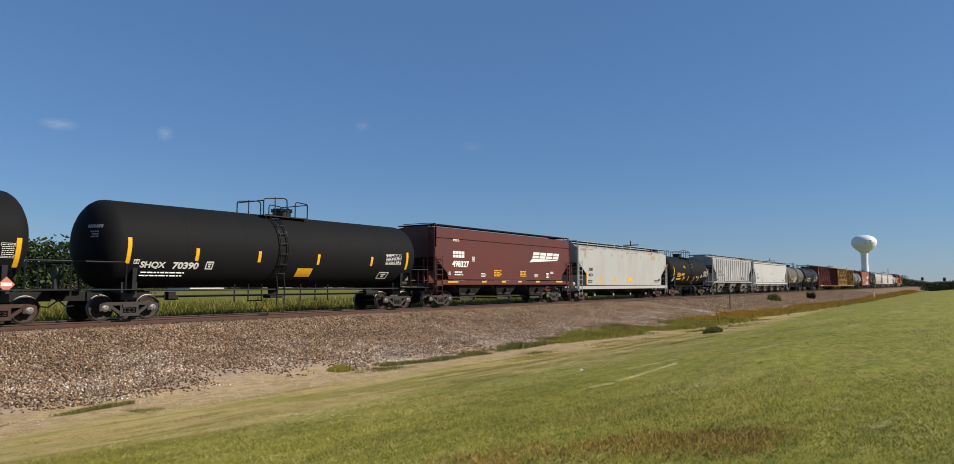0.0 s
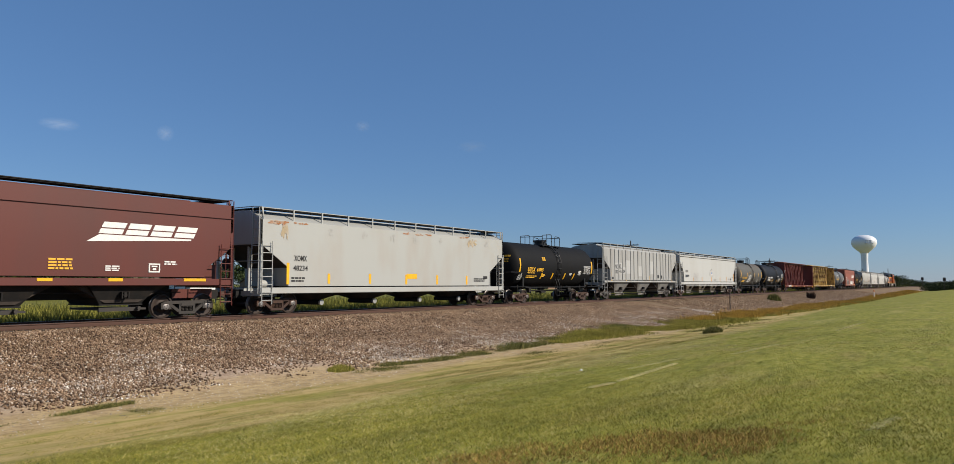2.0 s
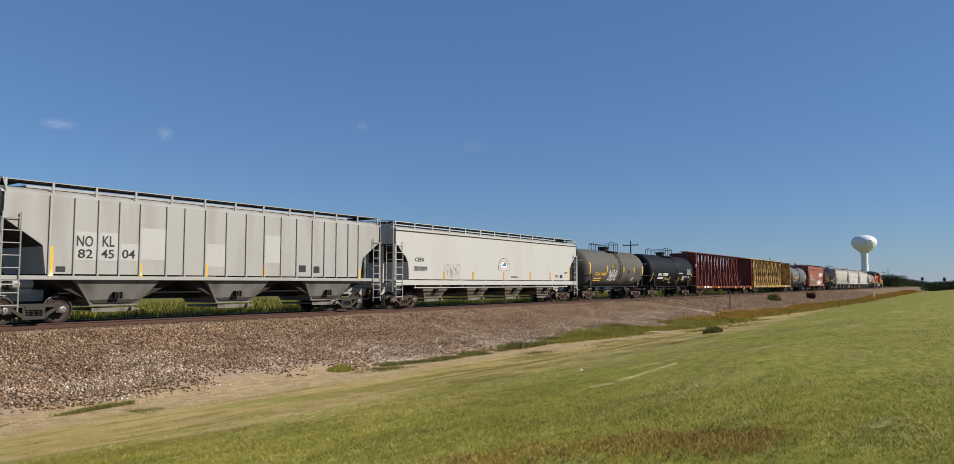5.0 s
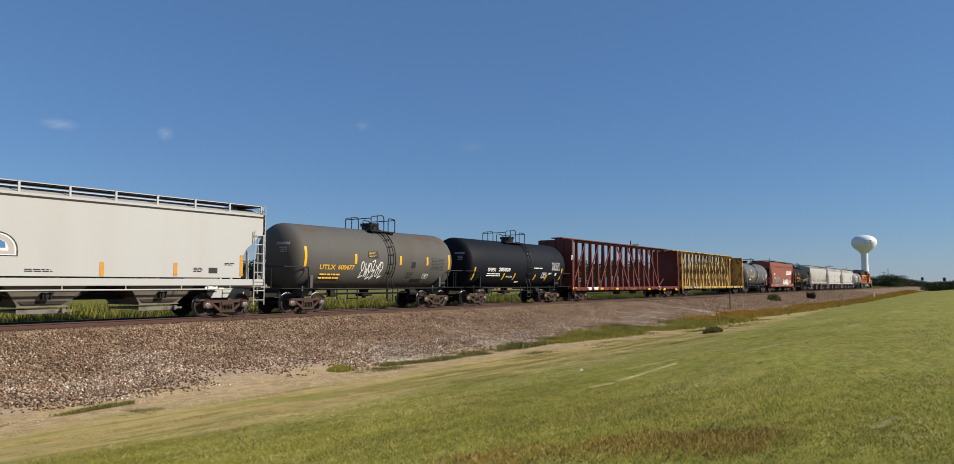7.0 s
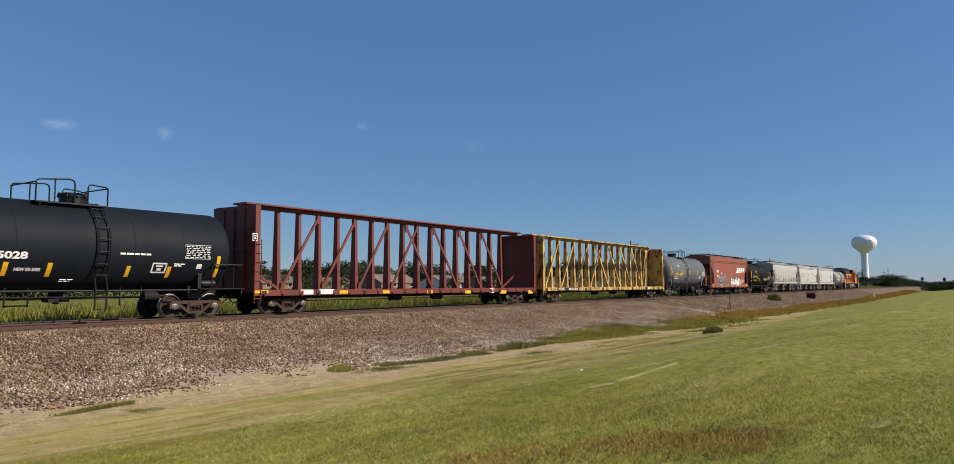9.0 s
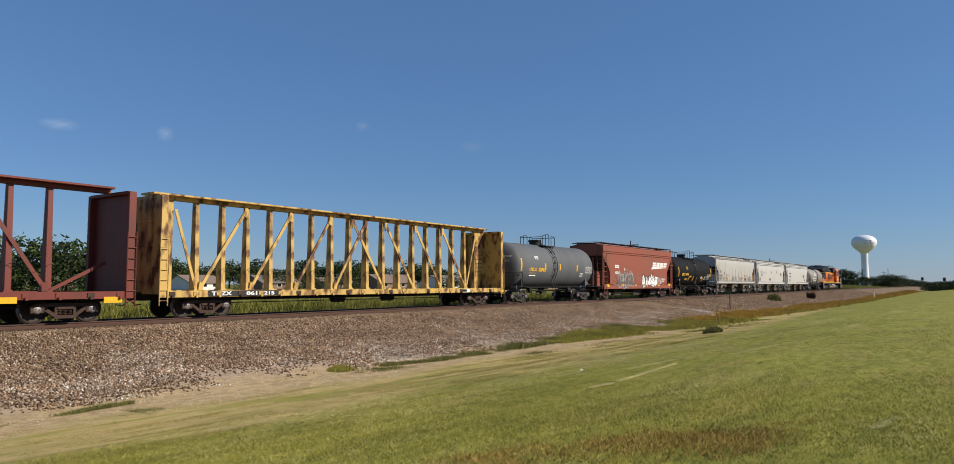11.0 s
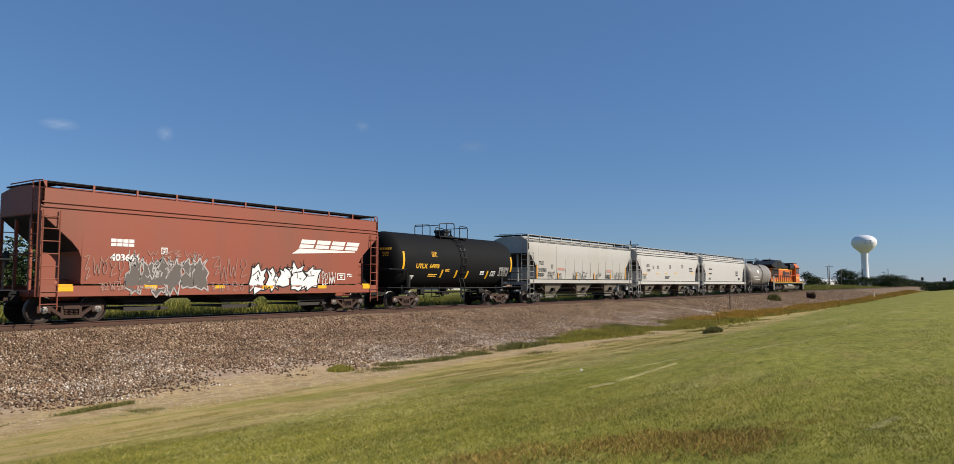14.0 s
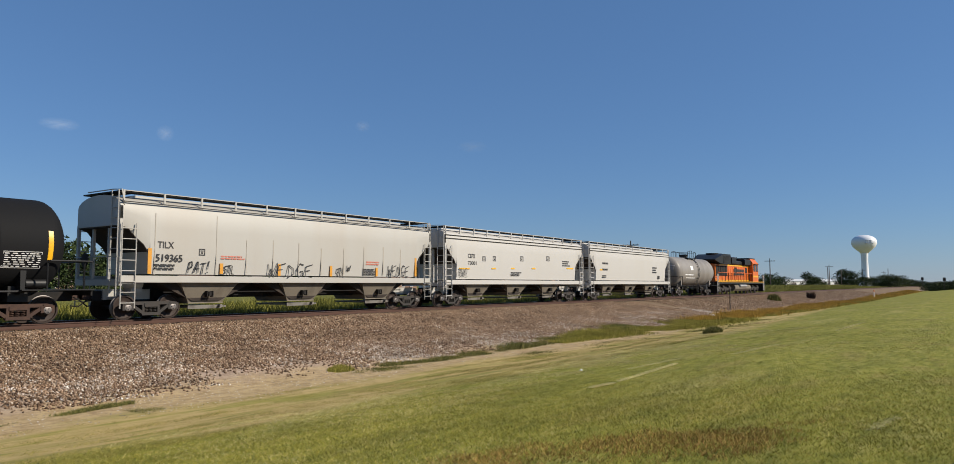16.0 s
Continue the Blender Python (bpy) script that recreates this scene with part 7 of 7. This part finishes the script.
weed_strip([(17.0, 15.75, 0.25), (19.0, 15.1, 0.35), (24.0, 15.5, 0.45), (33.0, 16.2, 0.7), (40.0, 16.6, 0.9)], 44000, 0.012, 0.11, weed_olive, "low dark green weeds along the foot of the gravel bank", -0.25, 31.0)
weed_strip([(28.0, 15.3, 0.5), (36.0, 15.4, 1.5), (46.0, 15.0, 1.7), (54.0, 14.4, 1.2)], 70000, 0.014, 0.19, weed_green, "olive and yellow weeds in the ditch", -0.2, 41.0, 1.6)
weed_strip([(22.0, 13.6, 0.8), (30.0, 12.6, 1.0), (44.0, 12.0, 1.2), (54.0, 12.4, 0.8)], 9000, 0.018, 0.09, weed_olive, "scattered low weeds on bare dirt", 0.22, 51.0)
weed_strip([(49.0, 16.2, 0.9), (58.0, 15.6, 1.5), (80.0, 14.7, 1.5), (110.0, 14.6, 1.3), (180.0, 15.4, 1.4), (280.0, 17.0, 1.5)], 150000, 0.025, 0.26, weed_gold, "tall golden-brown weeds in the ditch", -0.3, 61.0, 3.0)
weed_strip([(56.0, 14.2, 0.6), (75.0, 13.6, 0.8), (110.0, 13.6, 1.0), (200.0, 15.4, 1.0)], 60000, 0.022, 0.18, weed_green, "olive and yellow weeds in the ditch", -0.05, 71.0, 3.0)
weed_strip([(5.9, 14.7, 0.12), (7.2, 14.9, 0.14), (8.7, 15.15, 0.12)], 5000, 0.008, 0.09, weed_olive, "low dark green weeds on bare dirt", -0.15, 81.0, 0.7)
weed_strip([(8.0, 13.9, 0.5), (12.0, 14.6, 0.7), (15.0, 15.2, 0.5), (19.0, 14.6, 0.6)], 16000, 0.009, 0.055, weed_olive, "scattered low weeds on bare dirt", 0.18, 91.0)
for cx, cy, rx, ry, n, h, m in ((15.5, 15.75, 0.5, 0.3, 500, 0.15, weed_green), (35.0, 10.5, 0.85, 0.4, 1100, 0.26, weed_olive)):
    weed_clump("weed_clump", cx, cy, rx, ry, n * 3, 0.014 + 0.05 * h, h, m, "small clump of green weeds on bare dirt" if h < 0.2 else "dark green bushy weed at the lawn's edge")
weed_clump("bush", 94, 20.6, 1.5, 0.7, 1500, 0.12, 0.6, weed_olive, "dark scrubby bush on the gravel bank")
weed_clump("bush", 114, 19.9, 0.5, 0.5, 1200, 0.10, 0.8, tufted("dead_scrub", [(0.0, (0.03, 0.02, 0.015)), (1.0, (0.10, 0.06, 0.04))]), "dead brown bush on the gravel bank")

meadow_blade = tufted("meadow_blade", [(0.0, (0.022, 0.028, 0.005)), (0.4, (0.10, 0.105, 0.016)), (0.8, (0.22, 0.21, 0.034)), (1.0, (0.36, 0.32, 0.085))], 0.7)
x, y = strew(210000, -4, 240, 29.9, 47.0, 10, 250)
h = 0.50 + 0.30 * wavy(x, y, 0.5, 6.0) + 0.15 * wavy(x, y, 1.7, 7.0)
scatter("meadow_grass", BLADE_V, BLADE_F, rows_for(x, y, heights(x, y) - 0.02, 0.045, 1.0, 0.75) * np.stack([np.ones(len(x))] * 6 + [h], -1), meadow_blade, "tall green meadow grass behind the track", "grass")

x, y = strew(60000, 100, 350, 30.5, 42, 90, 360)
scatter("meadow_grass", BLADE_V, BLADE_F, rows_for(x, y, heights(x, y) - 0.02, 0.10, 0.6, 0.5), tufted("bank_grass", [(0.0, (0.10, 0.11, 0.02)), (0.5, (0.23, 0.22, 0.045)), (1.0, (0.38, 0.33, 0.10))], 0.8), "yellow-green grass on a low bank behind the track", "grass")

# ---- posts by the track ----
post_dark = paint("post_steel", (0.05, 0.04, 0.035), 0.7, dirty=0.4, scale=5.0)
marker_white = paint("marker_white", (0.70, 0.69, 0.66), 0.5, dirty=0.2, scale=5.0)
for x, y, h in ((67, 18.5, 1.75), (153, 20.7, 1.8)):
    slab("marker_post", Shape().box(x - 0.04, x + 0.04, y - 0.03, y + 0.03, lie(x, y) - 0.3, lie(x, y) + h, 0.01), post_dark, "thin dark steel post on the gravel bank", "post", "trackside posts")
cable_post = thing("cable_marker", "white cable marker post with an orange cap in the ditch", "post", at=pose(148, 15.3, lie(148, 15.3)))
part("tube", Shape().disc((0, 0, -0.2), "z", [(0, 0.07), (1.3, 0.07)], 12), marker_white, cable_post)
part("cap", Shape().disc((0, 0, 1.1), "z", [(0, 0.075), (0.28, 0.075), (0.32, 0.04), (0.33, 0.0005)], 12), loco_orange, cable_post)
lz = lie(15.6, 7.83)
slab("litter", Shape().loft([[(15.60, 7.82, lz), (15.67, 7.8, lz), (15.68, 7.85, lz), (15.61, 7.88, lz)], [(15.62, 7.83, lz + 0.035), (15.65, 7.82, lz + 0.02), (15.66, 7.85, lz + 0.04), (15.62, 7.86, lz + 0.02)]]), marker_white, "crumpled scrap of white paper on the lawn", "litter")

# ---- trees ----
bark = paint("bark", (0.075, 0.055, 0.04), 0.9, dirty=0.4, scale=4.0, vary=0.3)
leaf_kinds = [tufted("leaf_dark", [(0.0, (0.010, 0.018, 0.006)), (0.5, (0.026, 0.042, 0.012)), (1.0, (0.055, 0.078, 0.022))]), tufted("leaf_mid", [(0.0, (0.014, 0.024, 0.007)), (0.5, (0.036, 0.054, 0.014)), (1.0, (0.075, 0.098, 0.026))])]


def tree(x, y, tall, wide, seed, leaves=900, low=0.15):
    """A broad-leaved tree: tapered trunk, limbs, and a crown of leaf clumps with gaps."""
    r = np.random.default_rng(seed)
    root = lie(x, y)
    t = thing("tree", "full green broad-leaved tree in the distance" if tall > 4 else "low green bush in the distance", "tree" if tall > 4 else "bush", at=pose(x, y, root, 0, 0, 0))
    s = Shape()
    s.disc((0, 0, -0.3), "z", [(0, tall * 0.035), (tall * 0.3, tall * 0.024), (tall * 0.75, tall * 0.008)], 8)
    lobes = []
    for k in range(13):
        a, q = 2.4 * k + r.uniform(-0.4, 0.4), r.uniform(low + (0.2 if low > 0.1 else 0.1), 0.85)
        d = wide * r.uniform(0.2, 0.62) * (1.15 - q * 0.6)
        tip = (d * math.cos(a), d * math.sin(a), tall * q)
        s.tube([(0, 0, tall * (q * 0.55)), (tip[0] * 0.5, tip[1] * 0.5, tall * q * 0.85), tip], tall * 0.008, 5)
        lobes.append((*tip, wide * r.uniform(0.26, 0.42), tall * r.uniform(0.15, 0.26)))
    lobes.append((0, 0, tall * 0.82, wide * 0.28, tall * 0.18))
    part("trunk", s, bark, t)
    rows = []
    per = leaves // len(lobes)
    for cx, cy, cz, rw, rh in lobes:
        u = r.normal(0, 1, (per, 3))
        u /= np.linalg.norm(u, axis=1)[:, None]
        u *= r.uniform(0.55, 1.08, per)[:, None]
        p = np.stack([cx + u[:, 0] * rw, cy + u[:, 1] * rw, np.maximum(cz + u[:, 2] * rh, tall * low)], -1)
        size = max(tall * 0.062, 0.36)
        rows.append(np.concatenate([p, r.uniform(0, 6.28, (per, 1)), r.uniform(-1.5, 1.5, (per, 1)), size * r.uniform(0.6, 1.5, (per, 1)), size * r.uniform(-1.2, 1.2, (per, 1))], 1))
    ob = scatter("crown", LEAF_V, LEAF_F, np.concatenate(rows), leaf_kinds[seed % 2], "", "", parent=t)
    return t


def bearing(px_deg, d):
    """A place at that many degrees from the track's line and d metres off."""
    return d * math.cos(radians(px_deg)), d * math.sin(radians(px_deg))


row = random.Random(4)
a = 73.0
while a > 17:
    d = row.uniform(300, 350)
    tall = row.uniform(7.5, 12.5) * (1.2 if a > 58 else 1.0)
    tree(*bearing(a, d), tall, tall * row.uniform(0.75, 1.05), int(a * 100), 2200)
    a -= row.uniform(0.55, 1.3)
for a, d, tall, wide in ((15.2, 330, 7.0, 9), (13.8, 300, 5.8, 8), (12.7, 260, 5.0, 6), (12.0, 265, 4.2, 7), (9.95, 330, 6.2, 6), (9.5, 330, 4.2, 7), (7.75, 360, 8.0, 7), (7.2, 360, 7.0, 8), (6.5, 365, 4.8, 8), (5.9, 420, 4.6, 9), (5.4, 420, 6.2, 9),
                         (5.0, 420, 6.8, 9), (4.6, 420, 6.0, 9), (4.2, 430, 4.3, 10), (3.7, 440, 3.8, 10), (3.2, 440, 3.0, 10), (64.5, 90, 6.5, 8), (61.5, 96, 5.6, 7), (67.5, 92, 7.0, 8)):
    tree(*bearing(a, d), tall, wide, int(a * 77), 2600, low=0.03)
a = 72.0
while a > 16:
    tree(*bearing(a, row.uniform(195, 290)), row.uniform(2.4, 6.8), row.uniform(4.0, 8.5), int(a * 131), 1500, low=0.02)
    a -= row.uniform(0.7, 2.4)
for k in range(16):
    a = 2.6 - 0.25 * k
    tree(*bearing(a, 300 + 12 * math.sin(k * 2.0)), 2.5 + 0.7 * math.sin(k * 1.7) ** 2, 5.5, 900 + k, 1400, low=0.0)

# ---- buildings ----
roof_tan = paint("shingle", (0.20, 0.145, 0.11), 0.85, dirty=0.4, scale=2.0, vary=0.2)
roof_grey = paint("grey_shingle", (0.16, 0.135, 0.12), 0.85, dirty=0.4, scale=2.0, vary=0.2)
wall_white = paint("white_siding", (0.66, 0.66, 0.64), 0.6, dirty=0.15, scale=1.0)
wall_brick = paint("tan_brick", (0.22, 0.14, 0.095), 0.8, dirty=0.3, scale=3.0, vary=0.2)


def house(x, y, turn, long, deep, wall_m, roof_m, eave=2.6, ridge=4.7):
    h = thing("house", "low single-storey house with a shallow gabled roof", "house", "houses beyond the meadow", at=pose(x, y, lie(x, y), 0, 0, turn))
    L, D = long / 2, deep / 2
    part("wall", Shape().box(-L, L, -D, D, -0.3, eave).loft([[(-L, -D, eave), (-L, D, eave), (-L, 0, ridge - 0.2)], [(L, -D, eave), (L, D, eave), (L, 0, ridge - 0.2)]]), wall_m, h, smooth=0)
    part("roof", Shape().loft([[(-L - 0.5, -D - 0.5, eave - 0.1), (-L - 0.5, -D - 0.5, eave + 0.08), (-L - 0.5, 0, ridge), (-L - 0.5, D + 0.5, eave + 0.08), (-L - 0.5, D + 0.5, eave - 0.1), (-L - 0.5, 0, ridge - 0.18)],
                               [(L + 0.5, -D - 0.5, eave - 0.1), (L + 0.5, -D - 0.5, eave + 0.08), (L + 0.5, 0, ridge), (L + 0.5, D + 0.5, eave + 0.08), (L + 0.5, D + 0.5, eave - 0.1), (L + 0.5, 0, ridge - 0.18)]]), roof_m, h, smooth=0)
    for k in range(int(long / 4)):
        w = part("window", Shape().box(-L + 1.4 + 4 * k, -L + 2.9 + 4 * k, -D - 0.05, -D + 0.02, 0.9, 2.1), wall_white, h)
        part("pane", Shape().box(-L + 1.5 + 4 * k, -L + 2.8 + 4 * k, -D - 0.07, -D - 0.04, 1.0, 2.0), window_glass, w)


a = 70.0
k = 0
while a > 24:
    d = row.uniform(225, 265)
    house(*bearing(a, d), row.choice((0, 0, 12, -8, 90)) + 0.0, row.uniform(12, 20), row.uniform(8, 11), (wall_brick, wall_brick, wall_brick, wall_white)[k % 4], (roof_tan, roof_grey, roof_tan)[k % 3], 2.1, row.uniform(4.0, 4.8))
    a -= row.uniform(3.6, 6.5) * (0.75 if a < 40 else 1)
    k += 1
shed = thing("warehouse", "long low white metal warehouse on the horizon", "warehouse", at=pose(*bearing(10.4, 420), -1.0, 0, 0, -28))
part("wall", Shape().box(-26, 26, -9, 9, 0, 3.6), wall_white, shed)
part("roof", Shape().loft([[(-26.4, -9.4, 3.6), (-26.4, 9.4, 3.6), (-26.4, 0, 4.7)], [(26.4, -9.4, 3.6), (26.4, 9.4, 3.6), (26.4, 0, 4.7)]]), wall_white, shed, smooth=0)
for k in range(4):
    part("door", Shape().box(-20 + 11 * k, -16.5 + 11 * k, -9.06, -8.9, 0, 3.0), roof_grey, shed)

# ---- power poles ----
pole_wood = paint("pole_wood", (0.11, 0.085, 0.065), 0.9, dirty=0.3, scale=3.0, vary=0.2)
LINE_Y = 46.0
for x, h in ((110, 8.0), (206, 7.9), (302, 8.2), (400, 8.4), (500, 8.6)):
    p = thing("utility_pole", "weathered wooden utility pole with a crossarm", "utility pole", "power line poles", at=pose(x, LINE_Y, lie(x, LINE_Y)))
    part("pole", Shape().disc((0, 0, -0.5), "z", [(0, 0.16), (h + 1.2, 0.10)], 10), pole_wood, p)
    part("crossarm", Shape().box(-0.06, 0.06, -1.35, 1.35, h - 0.1, h + 0.05).box(-0.05, 0.05, -0.04, 0.04, h - 0.6, h - 0.1), pole_wood, p)
    for y in (-1.25, -0.5, 0.5, 1.25):
        part("insulator", lambda: Shape().disc((0, 0, 0), "z", [(0, 0.05), (0.08, 0.06), (0.16, 0.03), (0.17, 0.0005)], 8), galv, p, at=pose(0, y, h + 0.05), key="insulator")
for a, d, h in ((8.75, 300, 7.5), (7.9, 310, 6.8), (5.0, 420, 9.0)):
    p = thing("utility_pole", "bare wooden utility pole", "utility pole", "power line poles", at=pose(*bearing(a, d), -1.0))
    part("pole", Shape().disc((0, 0, -0.5), "z", [(0, 0.2), (h + 1.5, 0.14)], 8), pole_wood, p)
for a, d, h in ((3.0, 300, 3.6), (1.75, 260, 3.2)):
    p = thing("signal_mast", "small dark railway signal on a mast", "railway signal", at=pose(*bearing(a, d), -0.9))
    part("mast", Shape().disc((0, 0, -0.3), "z", [(0, 0.09), (h, 0.07)], 8), post_dark, p)
    part("signal_head", Shape().box(-0.2, 0.2, -0.4, 0.4, h - 0.2, h + 0.9, 0.1), post_dark, p)

# ---- water tower ----
tower_white = paint("tower_white", (0.80, 0.81, 0.82), 0.4, dirty=0.1, scale=0.1, vary=0.03, bump=0.0)
tower = thing("water_tower", "white pedestal water tower with a bulbous tank", "water tower", at=pose(*bearing(6.4, 650), -2.6))
part("tank", Shape().disc((0, 0, 0), "z", [(28.0, 2.6), (29.3, 3.8), (31.2, 6.0), (33.4, 8.1), (35.6, 9.1), (37.6, 9.2), (39.4, 8.6), (41.2, 6.7), (42.4, 3.7), (42.8, 0.01)], 40), tower_white, tower, smooth=60)
part("stem", Shape().disc((0, 0, 0), "z", [(0, 6.5), (3.5, 5.2), (6, 3.6), (9, 2.8), (22, 2.45), (28.4, 2.75)], 32), tower_white, tower, smooth=60)
part("lettering_bars", Shape().box(-3.2, -0.9, -9.2, -8.0, 35.6, 38.2).box(-0.4, 1.4, -9.24, -8.0, 35.6, 38.2).box(2.0, 3.0, -9.0, -8.0, 35.6, 36.2), paint("faded_blue", (0.42, 0.48, 0.56), 0.6, dirty=0.2), tower, "faded blue lettering", at=pose(0, 0, 0, 0, 0, -58))

# ---- thin clouds ----
wisp = bpy.data.materials.new("thin_cloud")
wisp.use_nodes = True
n_, l_ = wisp.node_tree.nodes, wisp.node_tree.links
co = n_.new("ShaderNodeTexCoord")
ball = n_.new("ShaderNodeTexGradient")
ball.gradient_type = "SPHERICAL"
l_.new(co.outputs["Object"], ball.inputs[0])
fluff = n_.new("ShaderNodeTexNoise")
fluff.inputs["Scale"].default_value, fluff.inputs["Detail"].default_value = 2.2, 6.0
l_.new(co.outputs["Object"], fluff.inputs["Vector"])
thin = n_.new("ShaderNodeMath")
thin.operation = "MULTIPLY"
l_.new(ball.outputs["Fac"], thin.inputs[0])
l_.new(fluff.outputs["Fac"], thin.inputs[1])
faint = n_.new("ShaderNodeMath")
faint.operation = "MULTIPLY"
faint.inputs[1].default_value = 0.24
l_.new(thin.outputs[0], faint.inputs[0])
l_.new(faint.outputs[0], n_["Principled BSDF"].inputs["Alpha"])
n_["Principled BSDF"].inputs["Base Color"].default_value = (0.9, 0.92, 0.95, 1)
n_["Principled BSDF"].inputs["Roughness"].default_value = 1.0
for turn, high, wide, tall in ((35.2, 10.95, 80, 34), (65.4, 11.0, 85, 30), (58.6, 11.0, 40, 40), (44.0, 12.4, 40, 30)):
    d = 3600
    m = pose(d * math.cos(radians(turn)), d * math.sin(radians(turn)), d * math.tan(radians(high)) * 1.0, 0, 0, turn)
    ob = slab("cloud", Shape().add([(0, 1, -1), (0, -1, -1), (0, -1, 1), (0, 1, 1)], [(0, 1, 2, 3)]), wisp, "faint wisp of white cloud in a clear sky", "cloud", kind="stuff", smooth=0)
    ob.matrix_basis = m @ Matrix.Diagonal((1, wide, tall, 1))

def along(t):
    """How far the train has gone at t seconds, from where it stands at eight."""
    return 14.4717 * (t - 8) - 0.0227 * (t - 8) ** 2


def motions():
    steps = [k / 30 for k in range(481)]
    for ob, s0 in CARS:
        walk(ob, [(float(t), pose(s0 - along(t), TRACK, 0)) for t in range(17)])
    for w, x, parent in ROLLING:
        walk(w, [(t, pose(x, 0, WHEEL, 0, -math.degrees(along(t) / WHEEL), 0)) for t in steps])


motions()
